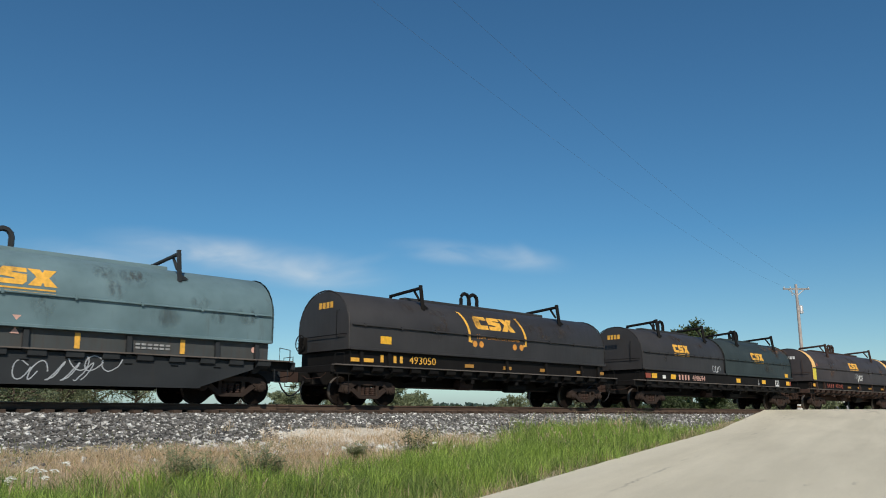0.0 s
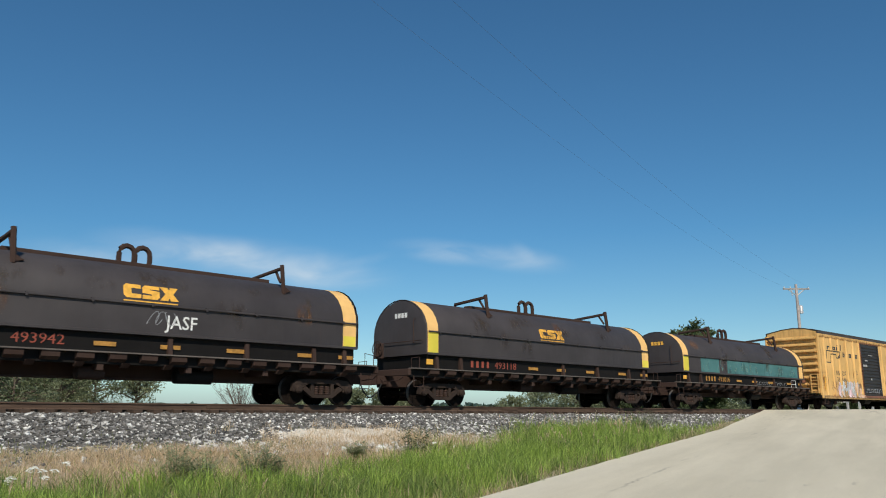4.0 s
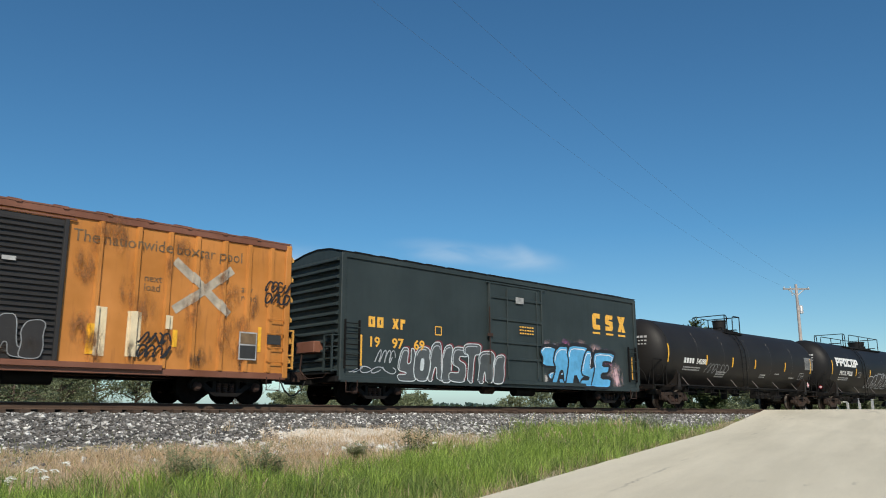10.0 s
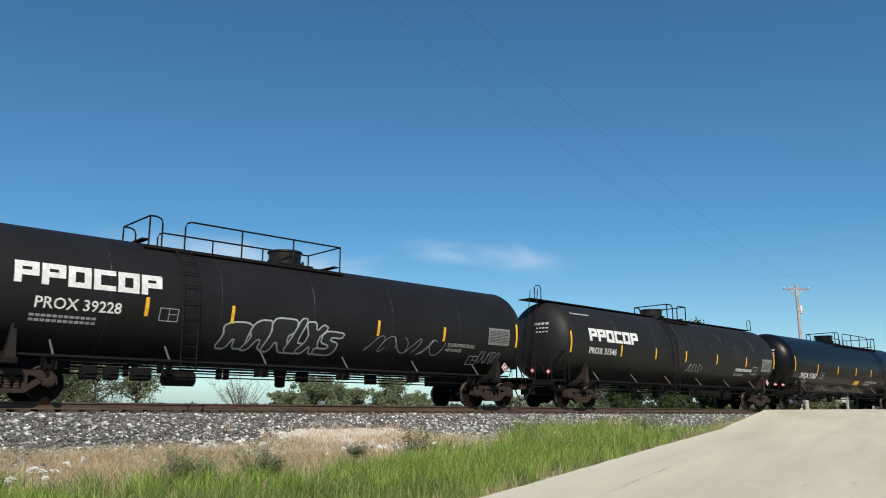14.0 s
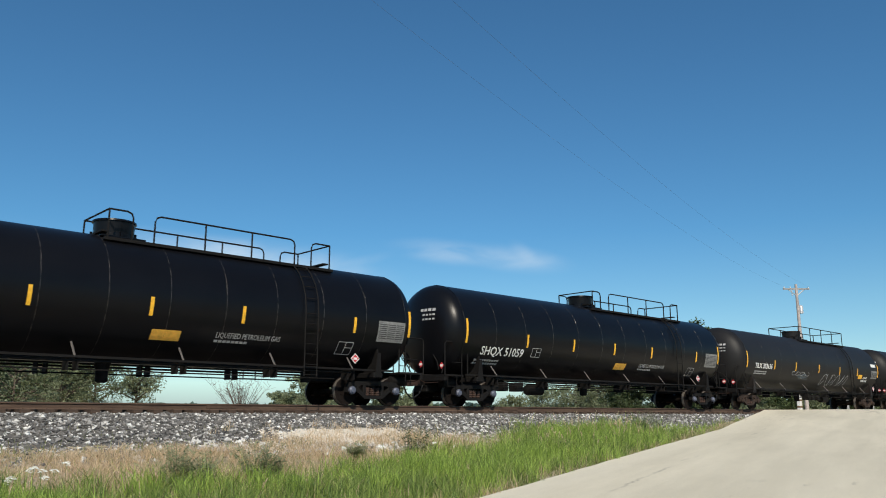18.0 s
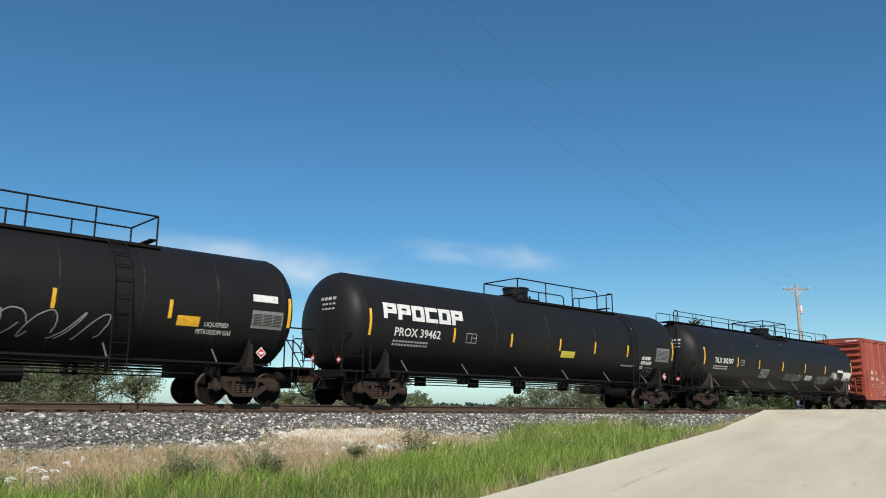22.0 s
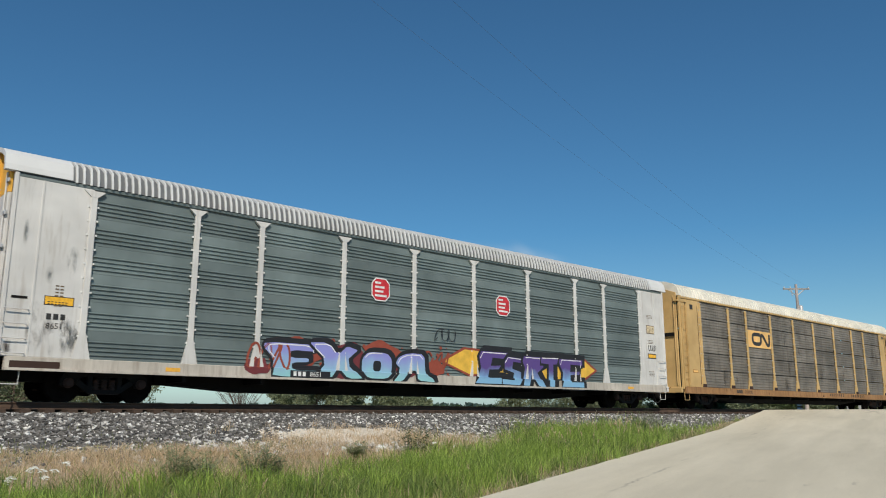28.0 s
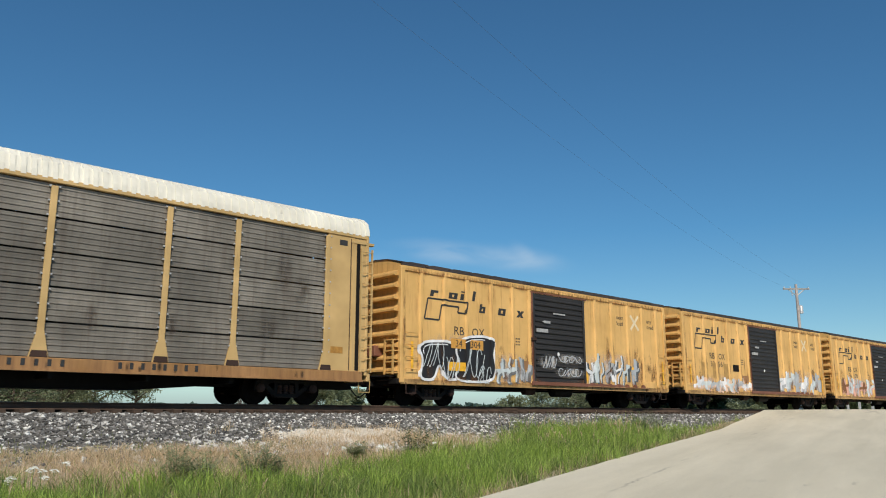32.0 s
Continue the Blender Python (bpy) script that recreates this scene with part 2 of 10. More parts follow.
# ---- mesh tools ----
class Geo:
    """Gathers vertices and faces for one mesh."""

    def __init__(self):
        self.v, self.f = [], []

    def add(self, verts, faces):
        k = len(self.v)
        self.v += [tuple(p) for p in verts]
        self.f += [tuple(i + k for i in f) for f in faces]
        return self

    def box(self, x0, x1, y0, y1, z0, z1, c=0.0):
        if c <= 0:
            return self.add([(x, y, z) for x in (x0, x1) for y in (y0, y1) for z in (z0, z1)],
                            [(0, 1, 3, 2), (4, 6, 7, 5), (0, 4, 5, 1), (2, 3, 7, 6), (0, 2, 6, 4), (1, 5, 7, 3)])
        c = min(c, abs(x1 - x0) * 0.45, abs(y1 - y0) * 0.45, abs(z1 - z0) * 0.45)
        P, ix = [], {}
        for sx in (0, 1):
            for sy in (0, 1):
                for sz in (0, 1):
                    q = ((x0, x1)[sx], (y0, y1)[sy], (z0, z1)[sz])
                    d = ((c, -c)[sx], (c, -c)[sy], (c, -c)[sz])
                    for a in range(3):
                        ix[sx, sy, sz, a] = len(P)
                        P.append(tuple(q[i] + (d[i] if i != a else 0) for i in range(3)))
        F = []
        for a in range(3):
            b, e = (a + 1) % 3, (a + 2) % 3
            for s in (0, 1):
                def key(u, w):
                    k = [0, 0, 0]
                    k[a], k[b], k[e] = s, u, w
                    return ix[(*k, a)]
                q = [key(0, 0), key(1, 0), key(1, 1), key(0, 1)]
                F.append(q if s else q[::-1])
        for a in range(3):
            b, e = (a + 1) % 3, (a + 2) % 3
            for u in (0, 1):
                for w in (0, 1):
                    def cor(s, ax):
                        k = [0, 0, 0]
                        k[a], k[b], k[e] = s, u, w
                        return ix[(*k, ax)]
                    q = [cor(0, b), cor(1, b), cor(1, e), cor(0, e)]
                    F.append(q if (u ^ w) else q[::-1])
        for sx in (0, 1):
            for sy in (0, 1):
                for sz in (0, 1):
                    q = [ix[sx, sy, sz, i] for i in range(3)]
                    F.append(q if (sx + sy + sz) % 2 else q[::-1])
        return self.add(P, F)

    def tube(self, pts, r, n=6, caps=True, r1=None):
        pts = [Vector(p) for p in pts]
        V, F = [], []
        for i, p in enumerate(pts):
            d = (pts[min(i + 1, len(pts) - 1)] - pts[max(i - 1, 0)]).normalized()
            a = d.cross(Vector((0, 0, 1)) if abs(d.z) < 0.9 else Vector((1, 0, 0))).normalized()
            b = d.cross(a)
            rr = r if r1 is None else r + (r1 - r) * i / (len(pts) - 1)
            for k in range(n):
                w = 2 * math.pi * (k + 0.5) / n
                V.append(p + rr * (math.cos(w) * a + math.sin(w) * b))
            if i:
                for k in range(n):
                    F.append(((i - 1) * n + k, (i - 1) * n + (k + 1) % n, i * n + (k + 1) % n, i * n + k))
        if caps:
            F.append(tuple(range(n))[::-1])
            F.append(tuple(range((len(pts) - 1) * n, len(pts) * n)))
        return self.add(V, F)

    def prism(self, poly, lo, hi, axis="x"):
        """Extrudes a polygon: (y, z) along x, (x, z) along y, (x, y) along z."""
        put = {"x": lambda a, b, s: (s, a, b), "y": lambda a, b, s: (a, s, b), "z": lambda a, b, s: (a, b, s)}[axis]
        n = len(poly)
        V = [put(a, b, lo) for a, b in poly] + [put(a, b, hi) for a, b in poly]
        F = [(i, (i + 1) % n, n + (i + 1) % n, n + i) for i in range(n)] + [tuple(range(n))[::-1], tuple(range(n, 2 * n))]
        return self.add(V, F)

    def spin(self, prof, cy, cz, n=32, axis="x"):
        """Turns a profile of (place along the axis, radius) round an axis."""
        V, F = [], []
        for i, (s, r) in enumerate(prof):
            for k in range(n):
                w = 2 * math.pi * k / n
                V.append((s, cy + r * math.cos(w), cz + r * math.sin(w)) if axis == "x" else
                         (cy + r * math.cos(w), s, cz + r * math.sin(w)) if axis == "y" else (cy + r * math.cos(w), cz + r * math.sin(w), s))
            if i:
                for k in range(n):
                    F.append(((i - 1) * n + k, (i - 1) * n + (k + 1) % n, i * n + (k + 1) % n, i * n + k))
        F.append(tuple(range(n))[::-1])
        F.append(tuple(range((len(prof) - 1) * n, len(prof) * n)))
        return self.add(V, F)

    def slice(self, step):
        """Cuts the faces at level lines, so that they can follow a curve."""
        me = bpy.data.meshes.new("cut")
        me.from_pydata(self.v, [], self.f)
        bm = bmesh.new()
        bm.from_mesh(me)
        lo, hi = min(p[2] for p in self.v), max(p[2] for p in self.v)
        z = lo + step
        while z < hi:
            bmesh.ops.bisect_plane(bm, geom=bm.verts[:] + bm.edges[:] + bm.faces[:], plane_co=(0, 0, z), plane_no=(0, 0, 1))
            z += step
        bm.verts.index_update()
        self.v, self.f = [tuple(v.co) for v in bm.verts], [tuple(v.index for v in f.verts) for f in bm.faces]
        bm.free()
        bpy.data.meshes.remove(me)

    def bend(self, fn, step=0):
        if step and self.v:
            self.slice(step)
        self.v = [tuple(fn(*p)) for p in self.v]
        return self

    def mesh(self, name, material, smooth=0):
        me = bpy.data.meshes.new(name)
        me.from_pydata(self.v, [], self.f)
        bm = bmesh.new()
        bm.from_mesh(me)
        bmesh.ops.recalc_face_normals(bm, faces=bm.faces)
        bm.to_mesh(me)
        bm.free()
        me.materials.append(material)
        if smooth:
            me.polygons.foreach_set("use_smooth", [True] * len(me.polygons))
            me.set_sharp_from_angle(angle=radians(smooth))
        return me


def part(name, geo, material, parent, label="", smooth=0, at=None):
    """One mesh object under a thing or a part."""
    me = geo if isinstance(geo, bpy.types.Mesh) else geo.mesh(name, material, smooth)
    ob = new(name, me)
    ob.parent = parent
    if at:
        ob.matrix_basis = at
    return tagged(ob, label) if label else ob


def thing(name, geo, material, label, category, group="", kind="", smooth=0, at=None):
    ob = new(name, geo.mesh(name, material, smooth) if geo else None)
    if at:
        ob.matrix_basis = at
    return tagged(ob, label, category, group, kind)


def letters(text, size, extrude=0.002, bold=0.0):
    """Built-in letters as a mesh in the plane of x and z that faces -y; x starts at 0."""
    c = bpy.data.curves.new("lettering", "FONT")
    c.body, c.size, c.extrude, c.resolution_u, c.offset = text, size, extrude, 2, bold
    tmp = bpy.data.objects.new("lettering", c)
    me = bpy.data.meshes.new_from_object(tmp)
    g = Geo().add([(v.co.x, -v.co.z, v.co.y) for v in me.vertices], [tuple(p.vertices) for p in me.polygons])
    bpy.data.objects.remove(tmp)
    bpy.data.meshes.remove(me)
    return g


def moved(g, dx, y, dz, wide=1.0):
    return g.bend(lambda a, b, c: (a * wide + dx, b + y, c + dz))


def bars(cols, x, z, w, h, gap, y, rows=1, lead=0.0):
    """Writing too small to read: a row of plain bars."""
    g = Geo()
    for r in range(rows):
        for i in range(cols):
            g.box(x + i * (w + gap), x + i * (w + gap) + w, y - 0.002, y + 0.002, z - r * (h + lead), z - r * (h + lead) + h)
    return g


def bar_row(car, material, cols, x, z, w, h, gap, y, surf=None):
    """A mark that is not spelled out: one plain bar for each character."""
    for i in range(cols):
        g = bars(1, x + i * (w + gap), z, w, h, gap, y)
        part("mark_bar", g.bend(surf, 0.09) if surf else g, material, car)


def ribbon(g, pts, width, y, thick=0.002):
    """A flat stroke on the plane y; pts are (x, z)."""
    n = len(pts)
    L, R = [], []
    for i, p in enumerate(pts):
        a, b = pts[max(i - 1, 0)], pts[min(i + 1, n - 1)]
        d = math.hypot(b[0] - a[0], b[1] - a[1]) or 1
        nx, nz = -(b[1] - a[1]) / d * width / 2, (b[0] - a[0]) / d * width / 2
        L.append((p[0] + nx, y, p[1] + nz))
        R.append((p[0] - nx, y, p[1] - nz))
    V = L + R + [(a, b - thick, c) for a, b, c in L + R]
    F = []
    for i in range(n - 1):
        F.append((2 * n + i, 2 * n + i + 1, 3 * n + i + 1, 3 * n + i))
        F.append((i, n + i, n + i + 1, i + 1))
        F.append((i, i + 1, 2 * n + i + 1, 2 * n + i))
        F.append((n + i, 3 * n + i, 3 * n + i + 1, n + i + 1))
    return g.add(V, F)


def disc(g, x, z, r, y, thick=0.002, n=14, sq=1.0):
    return g.prism([(x + r * math.cos(2 * math.pi * k / n), z + sq * r * math.sin(2 * math.pi * k / n)) for k in range(n)], y - thick, y, "y")


def scrawl(x0, x1, z0, z1, n, y, seed, width=0.06):
    """A sprayed tag: loops and strokes with no meaning."""
    rnd = random.Random(seed)
    g = Geo()
    w = (x1 - x0) / n
    for i in range(n):
        cx = x0 + w * (i + 0.5)
        ph, tilt = rnd.uniform(0, 6.28), rnd.uniform(0.1, 0.4)
        pts = []
        for k in range(15):
            s = k / 14
            zz = z0 + (z1 - z0) * (0.5 + 0.5 * math.cos(s * rnd.choice((6.3, 6.3, 6.1)) + ph))
            xx = cx + w * 0.62 * math.sin(s * 4.7 + ph * 1.7) + tilt * (zz - z0) * 0.3
            pts.append((xx, zz))
        ribbon(g, pts, width, y - 0.0006 * i)
    return g


def fadepaint(name, low, high, z0, z1):
    """Spray paint that fades from one colour to another with height."""
    m, n, l, b = shader(name)
    tc, sp = n.new("ShaderNodeTexCoord"), n.new("ShaderNodeSeparateXYZ")
    l.new(tc.outputs["Object"], sp.inputs[0])
    ad = n.new("ShaderNodeMath")
    ad.operation = "MULTIPLY_ADD"
    ad.inputs[1].default_value = 0.7
    l.new(noise_at(n, l, 1.6, 3), ad.inputs[0])
    l.new(sp.outputs[2], ad.inputs[2])
    l.new(blend(n, l, ramp(n, l, ad.outputs[0], z0 + 0.35, z1 + 0.35), low, high), b.inputs["Base Color"])
    b.inputs["Roughness"].default_value = 0.5
    return m


FADE_A = fadepaint("spray_teal_to_violet", (0.28, 0.56, 0.60), (0.26, 0.27, 0.62), 0.85, 1.55)
FADE_B = fadepaint("spray_blue_to_purple", (0.22, 0.44, 0.66), (0.105, 0.06, 0.24), 0.95, 1.45)
FADE_C = fadepaint("spray_lilac", (0.44, 0.37, 0.62), (0.72, 0.67, 0.74), 1.0, 1.8)


def stain_material(name, colour, strength=0.8, scale=4.0):
    """A soft-edged stain that thins out towards its rim."""
    m, n, l, b = shader(name)
    tc = n.new("ShaderNodeTexCoord")
    sub = n.new("ShaderNodeVectorMath")
    sub.operation = "SUBTRACT"
    sub.inputs[1].default_value = (0.5, 0.5, 0.5)
    flat = n.new("ShaderNodeVectorMath")
    flat.operation = "MULTIPLY"
    flat.inputs[1].default_value = (1, 0, 1)
    ln = n.new("ShaderNodeVectorMath")
    ln.operation = "LENGTH"
    l.new(tc.outputs["Generated"], sub.inputs[0])
    l.new(sub.outputs[0], flat.inputs[0])
    l.new(flat.outputs[0], ln.inputs[0])
    mu, mv = n.new("ShaderNodeMath"), n.new("ShaderNodeMath")
    mu.operation = mv.operation = "MULTIPLY"
    l.new(ramp(n, l, ln.outputs["Value"], 0.5, 0.15), mu.inputs[0])
    l.new(ramp(n, l, noise_at(n, l, scale, 6, (1.6, 1, 0.6), 0.7), 0.42, 0.62), mu.inputs[1])
    l.new(mu.outputs[0], mv.inputs[0])
    mv.inputs[1].default_value = strength
    b.inputs["Base Color"].default_value = (*colour, 1)
    b.inputs["Roughness"].default_value = 0.8
    tp, mx = n.new("ShaderNodeBsdfTransparent"), n.new("ShaderNodeMixShader")
    l.new(mv.outputs[0], mx.inputs[0])
    l.new(tp.outputs[0], mx.inputs[1])
    l.new(b.outputs[0], mx.inputs[2])
    l.new(mx.outputs[0], n["Material Output"].inputs[0])
    return m


STAIN_RUST = stain_material("stain_rust", (0.24, 0.10, 0.035), 0.7)
STAIN_YELLOW = stain_material("stain_worn_through", (0.62, 0.38, 0.14), 0.75, 2.5)
STAIN_DARK = stain_material("stain_soot", (0.03, 0.025, 0.02), 0.8)
STAIN_BROWN = stain_material("stain_brown", (0.06, 0.042, 0.03), 0.55, 3.0)
STAIN_GREY = stain_material("stain_grey", (0.09, 0.11, 0.115), 0.6, 3.0)
STAIN_TEAL = stain_material("stain_bleached_teal", (0.16, 0.30, 0.28), 0.8, 3.0)
STAIN_PINK = stain_material("stain_pink_overspray", (0.60, 0.17, 0.42), 0.8, 2.0)
STAIN_BLUSH = stain_material("stain_blush_overspray", (0.72, 0.48, 0.52), 0.85, 2.0)
STAIN_PALE = stain_material("stain_washed_paint", (0.62, 0.58, 0.55), 0.85, 3.0)


def stain(car, x0, x1, z0, z1, y, material=None, name="rust_stain"):
    me = Geo().add([(x0, y, z0), (x1, y, z0), (x1, y, z1), (x0, y, z1)], [(0, 1, 2, 3)])
    return part(name, me, material or STAIN_RUST, car)


def rusty(car, x0, x1, z0, z1, n, y, seed, big=0.5, material=None):
    """Scattered soft stains, more of them near the bottom."""
    r = random.Random(seed)
    for i in range(n):
        w, h = big * r.uniform(0.25, 1.0), big * r.uniform(0.5, 1.9)
        x, z = r.uniform(x0, x1), z0 + (z1 - z0) * r.random() ** 1.7
        stain(car, x - w / 2, x + w / 2, z - 0.05, z + h, y - 0.0004 * i, material)


def tagged_stuff(name, geo, material, parent):
    """Small print, too fine to pick apart."""
    return tagged(part(name, geo, material, parent), kind="stuff")


def rounded(pts, times, closed=True):
    """Cuts the corners of a polygon, again and again."""
    for _ in range(times):
        out = []
        for i, p in enumerate(pts if closed else pts[:-1]):
            q = pts[(i + 1) % len(pts)]
            out += [(0.8 * p[0] + 0.2 * q[0], 0.8 * p[1] + 0.2 * q[1]), (0.2 * p[0] + 0.8 * q[0], 0.2 * p[1] + 0.8 * q[1])]
        pts = out if closed else [pts[0]] + out + [pts[-1]]
    return pts


def drape(steps, low=None):
    """Lays flat paint over posts: steps are (from, to, out) along the car, low is (height, out) of the sill below the wall."""
    edges = [(u, k, o) for u, v, o in steps for u, k in ((u, 0), (v, 1))]

    def lay(g):
        me = bpy.data.meshes.new("cut")
        me.from_pydata(g.v, [], g.f)
        bm = bmesh.new()
        bm.from_mesh(me)
        lo, hi = min(p[0] for p in g.v), max(p[0] for p in g.v)
        cuts = [((x, 0, 0), (1, 0, 0)) for u, v, o in steps for x in (u, u + 0.02, v - 0.02, v) if lo < x < hi]
        if low and min(p[2] for p in g.v) < low[0] + 0.02:
            cuts += [((0, 0, low[0]), (0, 0, 1)), ((0, 0, low[0] + 0.02), (0, 0, 1))]
        for co, no in cuts:
            bmesh.ops.bisect_plane(bm, geom=bm.verts[:] + bm.edges[:] + bm.faces[:], plane_co=co, plane_no=no)
        for v in bm.verts:
            out = 0.0
            for a, b, o in steps:
                if a < v.co.x < b:
                    out = max(out, o * min(1.0, (v.co.x - a) / 0.02, (b - v.co.x) / 0.02))
            if low and v.co.z < low[0] + 0.02:
                out = max(out, low[1] * min(1.0, (low[0] + 0.02 - v.co.z) / 0.02))
            v.co.y -= out
        bm.verts.index_update()
        g.v, g.f = [tuple(v.co) for v in bm.verts], [tuple(v.index for v in f.verts) for f in bm.faces]
        bm.free()
        bpy.data.meshes.remove(me)
        return g
    return lay


FAT = {
    "comb": [(0, 0), (1.0, 0), (1.0, 0.27), (0.46, 0.26), (0.48, 0.40), (0.82, 0.42), (0.85, 0.62), (0.48, 0.60), (0.5, 0.74), (1.02, 0.72), (1.06, 1), (0.02, 1), (-0.05, 0.8), (0.10, 0.5), (0.04, 0.2)],
    "cross": [(-0.05, 0.02), (0.34, 0), (0.5, 0.28), (0.68, 0), (1.08, 0.03), (0.72, 0.5), (1.05, 0.86), (0.74, 0.98), (0.52, 0.72), (0.36, 1.04), (-0.1, 1.0), (0.28, 0.5)],
    "ring": [(0.2, 0), (0.8, 0), (1.0, 0.25), (1.0, 0.75), (0.8, 1.0), (0.2, 1.0), (0, 0.75), (0, 0.25)],
    "horn": [(0.0, 0.0), (0.28, 0.0), (0.42, 0.36), (0.56, 0.36), (0.62, 0.05), (1.12, 0.0), (1.02, 0.22), (0.86, 0.3), (0.74, 1.0), (0.3, 1.0), (0.08, 0.86), (0.02, 0.6), (0.18, 0.42)],
    "flag": [(0.06, 0), (0.46, 0), (0.46, 0.36), (0.82, 0.38), (0.86, 0.60), (0.5, 0.60), (0.5, 0.76), (1.0, 0.76), (1.04, 1.0), (0.0, 1.0), (-0.04, 0.86), (0.1, 0.7)],
    "foot": [(0, 0), (1.0, 0), (1.02, 0.28), (0.52, 0.30), (0.7, 1.0), (0.26, 1.0), (0.1, 0.5)],
    "fork": [(0.05, 0.0), (0.95, 0.0), (1.04, 0.2), (0.86, 0.95), (0.62, 1.02), (0.7, 0.56), (0.48, 0.5), (0.52, 1.0), (0.14, 1.0), (-0.02, 0.44), (0.1, 0.3), (0.5, 0.26), (0.46, 0.2), (0.02, 0.2)],
    "wave": [(0.0, 0.02), (0.85, 0), (1.0, 0.2), (0.95, 0.52), (0.5, 0.62), (0.52, 0.74), (1.02, 0.72), (1.08, 0.96), (0.2, 1.0), (0.04, 0.8), (0.1, 0.5), (0.56, 0.40), (0.54, 0.26), (-0.05, 0.28)],
    "roof": [(0.32, 0), (0.68, 0), (0.66, 0.72), (1.06, 0.72), (1.1, 1.0), (-0.08, 0.98), (-0.06, 0.72), (0.32, 0.72)],
    "leg": [(0, 0), (0.34, 0), (0.40, 0.34), (0.72, 0.0), (1.12, 0), (0.74, 0.46), (1.0, 0.62), (0.96, 0.92), (0.8, 1), (0.06, 1), (-0.04, 0.8), (0.08, 0.6)],
    "slab": [(0.02, 0), (0.9, 0), (1.0, 0.3), (0.9, 0.62), (0.98, 0.92), (0.72, 1.02), (0.2, 0.96), (0.0, 0.7), (0.12, 0.4)],
    "tooth": [(0.05, 0.02), (0.4, 0), (0.5, 0.45), (0.62, 0.02), (0.98, 0.05), (0.9, 0.6), (1.0, 0.85), (0.7, 1.0), (0.2, 0.96), (0.0, 0.8), (0.12, 0.5)],
}


def fat(car, kind, x, z, w, h, y, fill, edge, rim=0.07, lean=0.0, soft=2, glint=None, lay=None, drop=None, drop_by=(0.09, 0.05), label="sprayed graffiti shape"):
    """One swollen sprayed shape with its outline, and at will a shade behind it and a thin light line inside."""
    P = rounded([(x + w * u + lean * h * (v - 0.5), z + h * v) for u, v in FAT[kind]], soft)
    lay = lay or (lambda g: g)

    def line(pts, wide, yy):
        g = Geo()
        ribbon(g, pts, wide, yy, 0.0006)
        return g
    if drop:
        g = Geo().prism([(a + drop_by[0], b + drop_by[1]) for a, b in P], y + 0.0004, y + 0.0008, "y")
        ribbon(g, [(a + drop_by[0], b + drop_by[1]) for a, b in P + P[:2]], 2 * rim, y + 0.0008, 0.0006)
        part("graffiti_shade", lay(g), drop, car)
    part("graffiti", lay(Geo().prism(P, y - 0.0006, y, "y")), fill, car, label)
    part("graffiti_outline", lay(line(P + P[:2], 1.5 * rim, y - 0.0010)), edge, car)
    if kind == "ring":
        part("graffiti_eye", lay(Geo().prism(rounded([(x + w * u + lean * h * (v - 0.5), z + h * v) for u, v in ((0.38, 0.3), (0.62, 0.3), (0.62, 0.66), (0.38, 0.66))], 2), y - 0.0024, y - 0.0018, "y")), edge, car)
    if glint:
        cx, cz = sum(p[0] for p in P) / len(P), sum(p[1] for p in P) / len(P)
        n = len(P)
        k = max(range(n), key=lambda i: (P[i][1] - cz) / h - 0.6 * (P[i][0] - cx) / w)
        pts = [P[(k + i) % n] for i in range(-n // 8, n // 7)]
        part("graffiti_glint", lay(line([(cx + 0.82 * (a - cx), cz + 0.84 * (b - cz)) for a, b in pts], 0.035, y - 0.0020)), glint, car)


def blob(car, cx, cz, r, y, material, seed, sq=0.8, lay=None, name="graffiti_cloud"):
    """A sprayed cloud with an uneven rim."""
    q = random.Random(seed)
    ph = q.uniform(0, 6)
    P = [(cx + r * (1 + 0.16 * math.sin(3 * a + ph) + 0.10 * math.sin(5 * a + 2 * ph)) * math.cos(a), cz + sq * r * (1 + 0.14 * math.sin(4 * a + ph)) * math.sin(a)) for a in [k * 0.2618 for k in range(24)]]
    g = Geo().prism(P, y - 0.0004, y, "y")
    return part(name, lay(g) if lay else g, material, car)


# ---- ground, road and track ----
ROAD_D, ROAD_N, ROAD_P = Vector((0.950, 0.3127)), Vector((0.3127, -0.950)), Vector((44.0, 20.9))
ROAD_W = 7.4


def road_z(s):
    return float(np.interp(s, [-60, -36.2, -24, -14, -5, 0, 30, 62], [-2.15, -1.64, -1.2, -0.86, -0.31, -0.006, -0.006, -0.9]))


def bed_z(x, y):
    """The ground before the road is cut into it."""
    u = Y0 - y
    if u >= 0:
        z = float(np.interp(u, [0, 2.2, 3.7, 9, 14, 30], [-0.45, -0.5, -0.98, -1.46, -1.75, -2.1]))
    else:
        z = float(np.interp(-u, [0, 2.2, 3.7, 12, 400, 3000], [-0.45, -0.5, -0.95, -1.2, -1.2, -2.0]))
    return z + 0.05 * noise.noise((x * 0.35, y * 0.35, 0)) + 0.03 * noise.noise((x * 1.3, y * 1.3, 4))


def ground_z(x, y):
    p = Vector((x, y)) - ROAD_P
    s, w = p.dot(ROAD_D), p.dot(ROAD_N)
    z = bed_z(x, y)
    if -80 < s < 140:
        d = max(-w, w - ROAD_W, 0)
        if d < 3:
            k = min(1, d / 3)
            k = k * k * (3 - 2 * k)
            return (road_z(s) - 0.10) * (1 - k) + min(z, 9) * k
    return z


